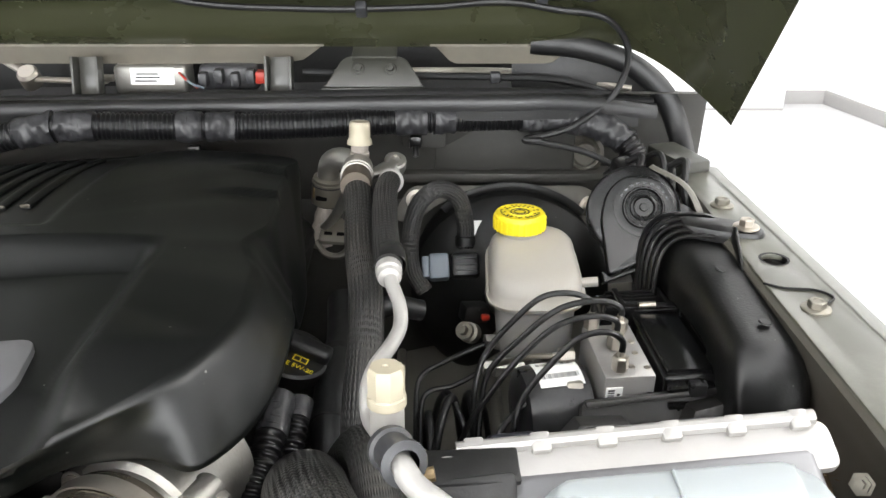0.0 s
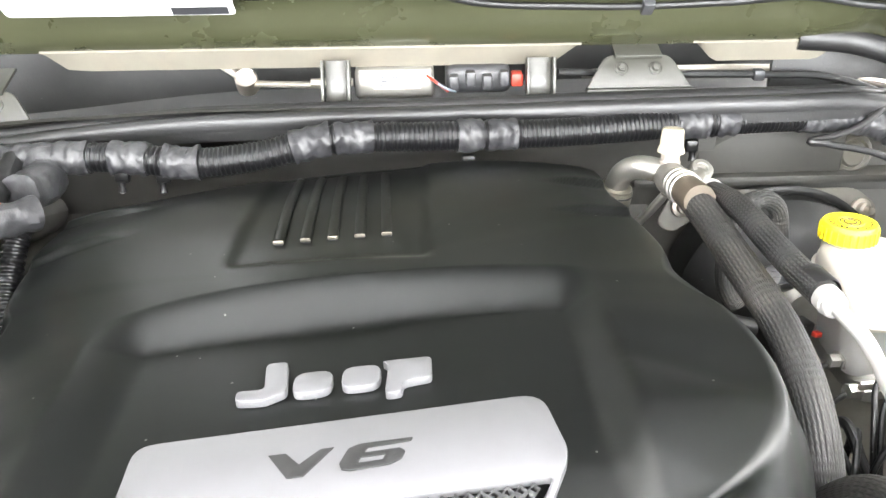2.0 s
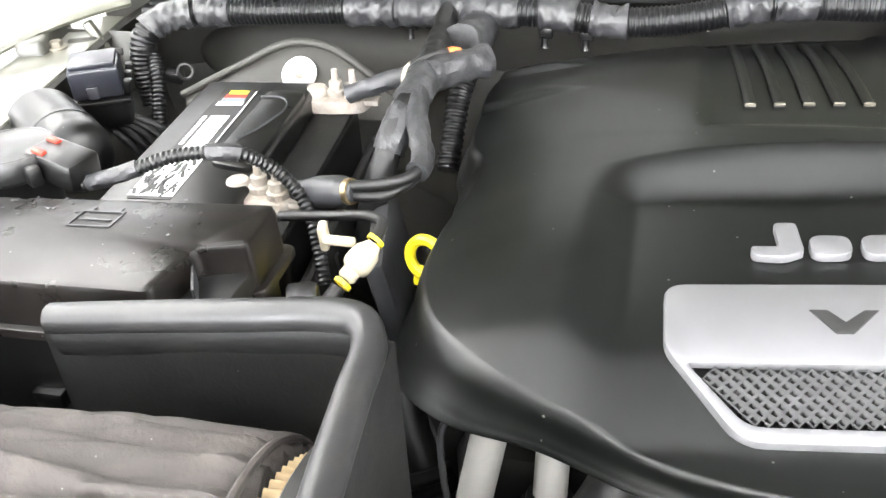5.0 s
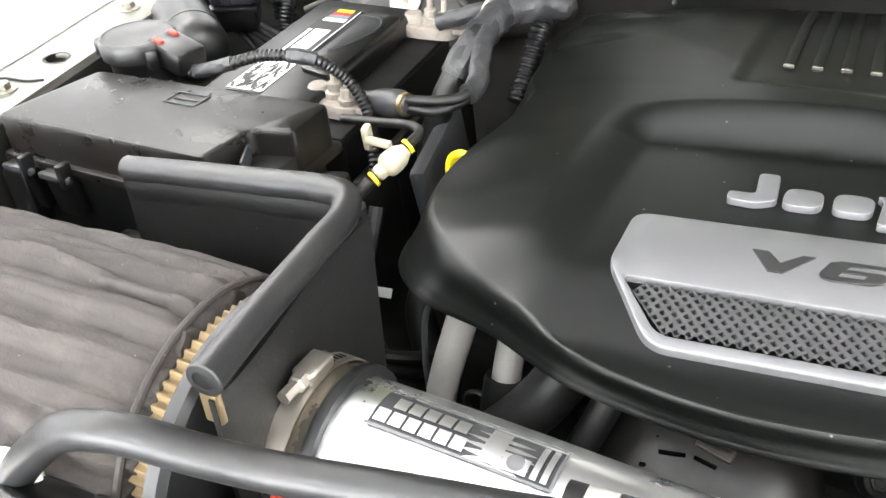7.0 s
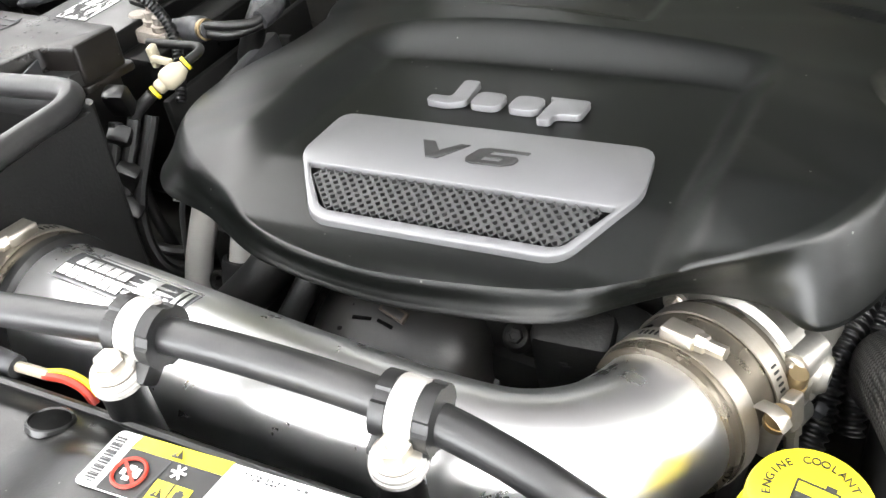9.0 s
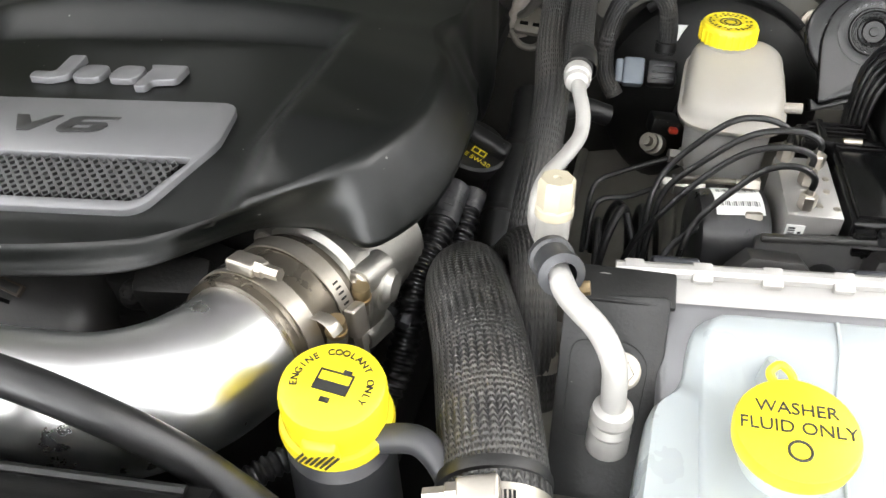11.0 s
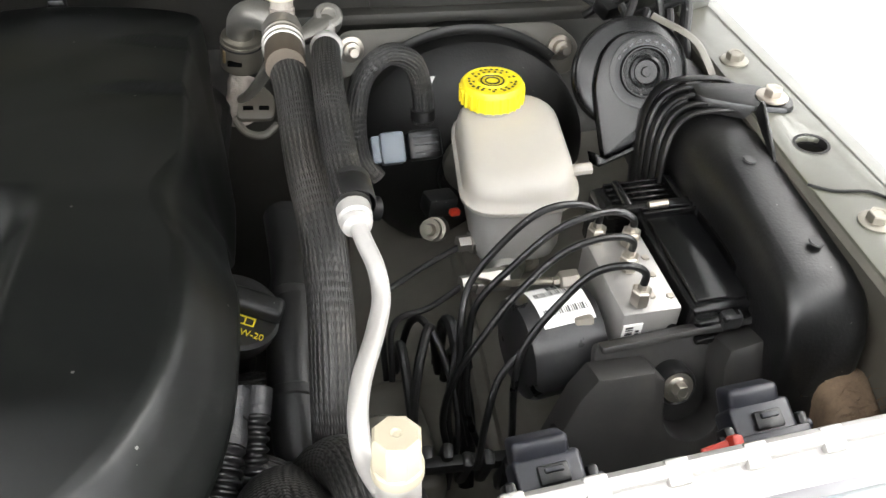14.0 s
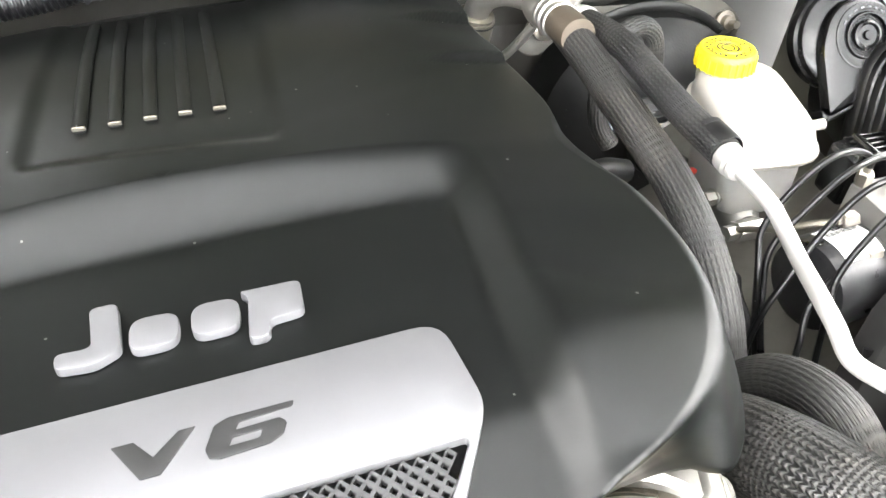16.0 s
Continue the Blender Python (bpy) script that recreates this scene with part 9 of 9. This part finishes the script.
def firewall_loom():
    """The long ribbed loom along the firewall with its taped joints."""
    t = thing("firewall_loom", (-0.35, 0.86, 1.13), "long black ribbed wiring loom along the firewall with taped joints", "wiring loom")
    line = curve([(-1.012, 0.800, 1.03), (-1.016, 0.803, 1.075), (-1.012, 0.812, 1.102), (-0.996, 0.828, 1.115), (-0.965, 0.842, 1.119), (-0.887, 0.848, 1.120), (-0.80, 0.856, 1.121), (-0.70, 0.852, 1.1245), (-0.60, 0.848, 1.127), (-0.52, 0.842, 1.122), (-0.46, 0.842, 1.128), (-0.398, 0.848, 1.140), (-0.30, 0.862, 1.137), (-0.18, 0.880, 1.132), (-0.028, 0.905, 1.131), (0.109, 0.924, 1.128), (0.16, 0.926, 1.122), (0.195, 0.915, 1.108), (0.215, 0.895, 1.085)], 0.0011)
    part("conduit", sweep(line, ribbed(0.0126, 0.0017, 0.0046), 18), LOOM, t)
    d = [0.0]
    for p, q in zip(line, line[1:]):
        d.append(d[-1] + (q - p).length)
    at_x = lambda x: next(s for p, s in zip(line, d) if p.x >= x) / d[-1]
    for k, (a, b) in enumerate(((-1.009, -0.968), (-0.962, -0.925), (-0.80, -0.745), (-0.745, -0.70), (-0.705, -0.62), (-0.60, -0.565), (-0.55, -0.515), (-0.43, -0.395), (-0.39, -0.355), (-0.275, -0.25), (-0.245, -0.215), (-0.052, -0.018), (-0.010, 0.012), (0.085, 0.15), (0.15, 0.20))):
        seg = stretch(line, at_x(a), at_x(b))[::2]
        part("tape", sweep(seg, lumpy(0.0155, 0.0030, 150, k * 1.7), 28), TAPE, t, "glossy grey cloth tape")
    # branch that meets the trunk
    seg = curve([(-0.665, 0.852, 1.127), (-0.660, 0.84, 1.115), (-0.658, 0.82, 1.112), (-0.664, 0.79, 1.115)], 0.003)
    part("branch_tape", sweep(seg, lumpy(0.019, 0.003, 90), 18), TAPE, t, "glossy grey cloth tape")
    for x in (-0.735, -0.595, -0.555, -0.262, -0.03):
        y = np.interp(x, [-0.8, -0.5, -0.2, 0.0], [0.868, 0.842, 0.878, 0.908])
        c = part("loom_clip", box(0.014, 0.010, 0.014, pose(x, y + 0.004, 1.106), 0.003), BLACK, t)
        part("pin", lathe([(0, 0.008), (0.004, 0.006), (0.003, 0.0), (0.004, -0.004)], axis((x, y - 0.002, 1.098), (0, -0.2, -1)), 10), BLACK, c)


firewall_loom()

# ---- front of the bay: radiator shroud, cap, pipe with its clamps ----
def shroud():
    t = thing("radiator_shroud", (-0.38, 0.13, 1.08), "black plastic radiator shroud cover with a warning sticker", "radiator shroud")
    def zf(x, v):
        # v runs from the front (0) to the rear lip (1)
        raised = smooth(-0.43, -0.37, x)
        return 1.108 + 0.012 * smooth(0, 0.4, v) + 0.018 * raised * (1 - smooth(0.80, 0.90, v)) - 0.010 * smooth(0.88, 1.0, v) - 0.014 * smooth(-0.46, -0.62, x)

    def yf(x, v):
        return -0.03 + v * (0.203 + 0.10 * (x + 0.30))
    vv = np.concatenate([np.linspace(0, 0.76, 10), np.linspace(0.78, 1.0, 16)])
    part("cover", loft([[(x, yf(x, v), zf(x, v)) for v in vv] for x in np.linspace(-0.66, -0.14, 48)]), BLACK, t)
    part("rear_wall", loft([[(x, yf(x, 1.0) + 0.001, zf(x, 1.0) - dz) for dz in (0, 0.01, 0.10, 0.35)] for x in np.linspace(-0.66, -0.14, 20)]), BLACK, t)
    part("edge_bead", sweep(curve([(x, yf(x, 0.985), zf(x, 0.985)) for x in np.linspace(-0.62, -0.15, 24)], 0.01), 0.003, 8), BLACK, t)
    # recesses are not sunk: a black disc paints the shade inside each rim
    for dx, dv in ((-0.426, 0.90), (-0.550, 0.90)):
        here = lambda x, v: Vector((x, yf(x, v), zf(x, v)))
        across, along = here(dx + 0.008, dv) - here(dx - 0.008, dv), here(dx, dv + 0.04) - here(dx, dv - 0.04)
        q = axis(here(dx, dv), across.cross(along))
        part("dip_shade", lathe([(0, 0.0008), (0.0086, 0.0008), (0.0092, 0.0004), (0.0094, -0.002)], q, 32), HOLESHADE, t, "flat black disc painted as the shade of a round recess")
        part("dip_rim", lathe([(0.0090, 0.0004), (0.0096, 0.0014), (0.0106, 0.0010), (0.0112, -0.002)], q, 32, cap=False), BLACK, t)
    # sticker lies on the sloping face
    m = axis((-0.2935, 0.1215, 1.1392), (0.0, 0.0, 1), (0.988, 0.125, 0.0))
    up = lambda h: m @ Matrix.Translation((0, 0, h))
    sticker = part("sticker", slab(rounded([(-0.080, 0.003), (0.0475, 0.0055), (0.051, 0.0325), (-0.078, 0.0310)], 0.003), 0.0005, m, 0), PAPER, t, "white sticker field")
    part("black_field", slab([(-0.0690, 0.0034), (-0.0275, 0.0042), (-0.0245, 0.0245), (-0.0675, 0.0240)], 0.0003, up(0.0006), 0), INKHOLE, sticker)
    part("yellow_field", slab([(-0.0680, 0.0243), (-0.0245, 0.0248), (-0.0232, 0.0318), (-0.0665, 0.0309)], 0.0003, up(0.0006), 0), YLABEL, sticker, "yellow warning field")
    part("yellow_field", bars([(-0.0475, 0.0046, -0.0310, 0.0146)], up(0.0010)), YLABEL, sticker, "yellow warning field")
    part("field_line", bars([(-0.0395, 0.0046, -0.0389, 0.0146)], up(0.0013)), INKHOLE, sticker)
    part("separator", slab([(-0.0512, 0.0040), (-0.0502, 0.0040), (-0.0470, 0.0232), (-0.0480, 0.0232)], 0.0002, up(0.0010), 0), GREYPL, sticker)
    for k in range(3):
        part("snowflake_arm", bars([(-0.0034, -0.0005, 0.0034, 0.0005)], m @ Matrix.Translation((-0.0415, 0.0200, 0.0010 + 0.0001 * k)) @ Matrix.Rotation(radians(60 * k), 4, "Z")), PAPER, sticker)
    for tx, ty, h in ((-0.0464, 0.0275, 0.0024), (-0.0435, 0.0090, 0.0024)):
        part("warning_triangle", slab([(tx - h * 1.15, ty - h * 0.8), (tx + h * 1.15, ty - h * 0.8), (tx, ty + h)], 0.0003, up(0.0013), 0), INKHOLE, sticker)
        part("triangle_mark", bars([(tx - 0.0003, ty - 0.0002, tx + 0.0003, ty + 0.0012), (tx - 0.0003, ty - 0.0012, tx + 0.0003, ty - 0.0006)], up(0.0018)), YLABEL, sticker)
    part("pictogram", bars([(-0.0370, 0.0070, -0.0330, 0.0118), (-0.0360, 0.0118, -0.0340, 0.0128)], up(0.0013)), INKHOLE, sticker)
    random.seed(31)
    marks = [(-0.0765, 0.0050 + 0.00125 * k, -0.0715, 0.0050 + 0.00125 * k + 0.0004 + 0.0003 * (k % 3)) for k in range(18)]
    for x0, x1, v in ((-0.016, 0.012, 0.0280), (-0.012, -0.002, 0.0262), (-0.004, 0.022, 0.0195), (-0.008, 0.006, 0.0120), (0.004, 0.034, 0.0100), (-0.020, -0.010, 0.0095)):
        x = x0
        while x < x1:
            w = random.uniform(0.0006, 0.0018)
            marks.append((x, v + random.uniform(-0.0003, 0.0003), x + w, v + random.uniform(0.0006, 0.0012)))
            x += w + random.uniform(0.0004, 0.0022)
    marks += [(0.0430, 0.0285, 0.0445, 0.0287), (0.0430, 0.0300, 0.0445, 0.0302), (0.0430, 0.0285, 0.0432, 0.0302), (0.0443, 0.0285, 0.0445, 0.0302)]
    for mark in marks:
        part("sticker_mark", bars([mark], up(0.0010)), GREYPL, sticker)
    part("prohibition_symbol", bars([(-0.0040, -0.0014, 0.0042, 0.0014), (-0.0018, -0.0034, 0.0012, 0.0036), (0.0020, 0.0010, 0.0040, 0.0030)], m @ Matrix.Translation((-0.0600, 0.0133, 0.0010))), PAPER, sticker)
    part("prohibition_ring", mirror_ring(m @ Vector((-0.0600, 0.0133, 0.0014)), m.to_3x3() @ Vector((0, 0, 1)), 0.0068, 0.0008, 28), RED, sticker, "red prohibition ring")
    part("prohibition_bar", bars([(-0.0066, -0.0007, 0.0066, 0.0007)], m @ Matrix.Translation((-0.0600, 0.0133, 0.0018)) @ Matrix.Rotation(radians(-40), 4, "Z")), RED, sticker)
    # sensor plug with coloured wires on the shroud
    s = thing("sensor_plug", (-0.50, 0.155, 1.10), "black plug with grey sleeve, yellow and red wires", "plug")
    part("plug", box(0.036, 0.013, 0.010, pose(-0.522, 0.159, 1.1125, 0, 4, 4), 0.002), BLACK, s)
    part("plug_latch", box(0.020, 0.007, 0.004, pose(-0.520, 0.158, 1.1185, 0, 4, 4), 0.001), GREYPL, s)
    part("red_tab", box(0.006, 0.004, 0.003, pose(-0.532, 0.163, 1.1185, 0, 4, 4), 0.0008), RED, s, "small red tab")
    part("sleeve", sweep(curve([(-0.506, 0.160, 1.1125), (-0.492, 0.161, 1.112), (-0.477, 0.162, 1.1115)], 0.004), lambda q, a: 0.0068 - 0.03 * q, 12), GREYPL, s)
    part("wire", sweep(curve([(-0.480, 0.1620, 1.1115), (-0.468, 0.1635, 1.1120), (-0.458, 0.1650, 1.1115)], 0.003), 0.0030, 8), IVORY, s, "pale wire sleeve")
    part("wire", sweep(curve([(-0.460, 0.1655, 1.1125), (-0.449, 0.1690, 1.1140), (-0.438, 0.1700, 1.1120), (-0.431, 0.1690, 1.1060)], 0.003), 0.0017, 8), YLABEL, s, "yellow wire")
    part("wire", sweep(curve([(-0.460, 0.1640, 1.1115), (-0.448, 0.1665, 1.1120), (-0.437, 0.1670, 1.1095), (-0.430, 0.1660, 1.1030)], 0.003), 0.0024, 8), RED, s, "red wire")
    # front crossmember closes the bay before the shroud
    c = thing("front_crossmember", (MID, 0.0, 1.06), "black front crossmember of the body", "crossmember")
    part("beam", box(1.22, 0.10, 0.10, Matrix.Translation((MID, -0.03, 1.02)), 0.01), BLACK, c)


shroud()


def coolant_cap():
    t = thing("coolant_reservoir", (-0.117, 0.265, 1.06), "grey coolant filler neck with a yellow pressure cap", "coolant reservoir")
    q = axis((-0.117, 0.266, 1.088), (0.02, -0.10, 1), (0.99, -0.08, 0))
    part("neck", lathe([(0.030, -0.10), (0.028, -0.035), (0.022, -0.030), (0.021, -0.012)], q, 32), GREYPL, t)
    part("skirt", lathe([(0.0215, -0.022), (0.0290, -0.021), (0.0295, -0.018), (0.0285, -0.014), (0.0215, -0.012)], q, 48), YELLOW, t, "yellow lower ring")
    cap = part("cap", lathe([(0.0215, -0.014), (0.0262, -0.012), (0.0268, -0.006), (0.0268, 0.006), (0.0258, 0.0095), (0.0235, 0.011), (0, 0.0115)], q, 48), YELLOW, t, "yellow pressure cap")
    part("tongue", box(0.018, 0.008, 0.020, q @ pose(0.004, -0.026, -0.008, 6, 0, 8), 0.004, 3), YELLOW, cap)
    bm = bmesh.new()
    for k in range(7):
        box(0.0012, 0.013, 0.0005, q @ pose(-0.004 + 0.0026 * k, -0.0304, -0.008, 84, 0, 8) @ Matrix.Rotation(radians(-35), 4, "Z"), 0, bm=bm)
    part("hatching", bm, INKHOLE, cap)
    sym = bars([(-0.0085, -0.0055, 0.0095, -0.0045), (-0.0085, -0.0055, -0.0075, 0.007), (0.0085, -0.0055, 0.0095, 0.007), (-0.0085, 0.006, 0.0095, 0.007), (-0.0085, -0.0055, 0.0095, 0.0005), (0.003, 0.007, 0.0075, 0.009), (-0.002, -0.0115, 0.003, -0.0085)], q @ Matrix.Translation((0, 0, 0.0117)))
    part("symbol", sym, INKHOLE, cap, "black radiator symbol")
    bm = bmesh.new()
    words = "ENGINE COOLANT ONLY"
    for i, ch in enumerate(words):
        if ch == " ":
            continue
        a = radians(198 - 216 * i / (len(words) - 1))
        lettering(ch, 0.0052, q @ Matrix.Translation((0.0185 * math.cos(a), 0.0185 * math.sin(a), 0.0116)) @ Matrix.Rotation(a - math.pi / 2, 4, "Z"), 0.0003, bm=bm)
    part("lettering", bm, INKHOLE, cap, "black words round the cap")
    h = thing("overflow_hose", (-0.07, 0.26, 1.04), "grey rubber overflow hose curving from the coolant neck", "hose")
    part("tube", sweep(curve([(-0.095, 0.262, 1.068), (-0.072, 0.262, 1.072), (-0.055, 0.252, 1.062), (-0.045, 0.235, 1.04), (-0.040, 0.22, 1.0)], 0.005), 0.0075, 12), GREYPL, h)
    l = thing("cable_loom", (-0.15, 0.24, 1.02), "thin ribbed loom under the intake bend", "cable loom", "cable looms")
    part("conduit", sweep(curve([(-0.19, 0.22, 1.015), (-0.165, 0.245, 1.03), (-0.145, 0.27, 1.03), (-0.135, 0.30, 1.015)], 0.0012), ribbed(0.006, 0.0016, 0.0048), 14), LOOM, l)


coolant_cap()


def front_pipe():
    t = thing("cooler_pipe", (-0.40, 0.19, 1.13), "satin black pipe crossing in front of the intake tube", "pipe")
    part("pipe", sweep(curve([(-0.700, 0.124, 1.03), (-0.675, 0.128, 1.083), (-0.661, 0.130, 1.102), (-0.641, 0.132, 1.125), (-0.618, 0.135, 1.146), (-0.597, 0.138, 1.154), (-0.58, 0.143, 1.153), (-0.562, 0.150, 1.146), (-0.535, 0.162, 1.136), (-0.47, 0.176, 1.139), (-0.439, 0.181, 1.142), (-0.402, 0.187, 1.146), (-0.333, 0.193, 1.150), (-0.268, 0.200, 1.145), (-0.235, 0.203, 1.136), (-0.201, 0.205, 1.122), (-0.17, 0.21, 1.098), (-0.14, 0.214, 1.065), (-0.12, 0.22, 1.03)], 0.006), 0.0088, 18), SEAL, t)
    for cx, cy, cz, bx, by, bz in ((-0.402, 0.187, 1.146, -0.405, 0.167, 1.141), (-0.268, 0.200, 1.145, -0.266, 0.183, 1.141)):
        c = thing("pipe_clamp", (bx, by, bz), "zinc band clamp with a black rubber insert and hexagon bolt", "pipe clamp", "pipe clamps")
        way = Vector((1, 0.09, 0.02))
        mid, w1 = Vector((cx, cy, cz)), way.normalized()
        part("rubber_insert", lathe([(0.0088, -0.012), (0.0136, -0.012), (0.0136, 0.012), (0.0088, 0.012)], axis(mid, way), 32, cap=False), RUBBER, c, "black rubber insert")
        for e in (-1, 1):
            notch = lambda d, a: 0.0150 if (a * 4 / math.pi + 0.3) % 2 < 1.5 else 0.0138
            part("rubber_flange", sweep([mid + w1 * e * (0.0062 + 0.0068 * k / 2) for k in range(3)], notch, 80), RUBBER, c, "notched black rubber flange")
        part("rubber_foot", box(0.026, 0.012, 0.018, axis((cx, cy - 0.010, cz - 0.010), (0, -0.75, -0.65), way), 0.003), RUBBER, c)
        part("band", lathe([(0.0136, -0.0058), (0.0148, -0.0058), (0.0148, 0.0058), (0.0136, 0.0058)], axis((cx, cy, cz), way), 32, cap=False), PIPE, c, "white zinc band")
        part("band_leg", box(0.0116, 0.024, 0.003, axis((cx, cy - 0.014, cz - 0.004), (0, -0.5, 0.86), way), 0.001), PIPE, c)
        part("washer", lathe([(0, -0.008), (0.0115, -0.008), (0.0124, -0.007), (0.0124, -0.0045), (0.0119, -0.004), (0.0119, -0.002), (0.0104, 0.0), (0, 0.0)], axis((bx, by, bz - 0.003), (0, -0.12, 1)), 32), PIPE, c, "white zinc flange")
        part("bolt", hexbolt(axis((bx, by, bz - 0.003), (0, -0.12, 1), (0.9, 0.4, 0)), 0.0072, 0.0062, 0.0105), STEEL, c, "hexagon bolt")
        part("standoff", lathe([(0.010, 0.0), (0.011, -0.06)], axis((bx, by, bz - 0.008), (0, -0.05, 1)), 20), BLACK, c)
    w = thing("white_cap", (-0.66, 0.125, 1.09), "rounded white plastic cap at the front of the filter box", "cap")
    part("cap", lathe([(0.034, -0.03), (0.034, 0.0), (0.031, 0.008), (0.024, 0.0125), (0, 0.0135)], axis((-0.672, 0.112, 1.088), (0.1, -0.1, 1)), 36), WHITE, w)
    part("stem", lathe([(0.02, -0.10), (0.02, -0.03)], axis((-0.672, 0.112, 1.088), (0.1, -0.1, 1)), 24), MATTE, w)
    l = thing("plastic_liner", (-0.66, 0.17, 1.0), "crumpled black plastic liner below the filter", "liner")
    rows = []
    for i in range(16):
        rows.append([(-0.86 + 0.26 * i / 15, 0.10 + 0.08 * j / 9, 1.0 + 0.02 * noise.noise(Vector((i * 0.5, j * 0.6, 2.0)))) for j in range(10)])
    part("sheet", loft(rows), BLACK, l)


front_pipe()
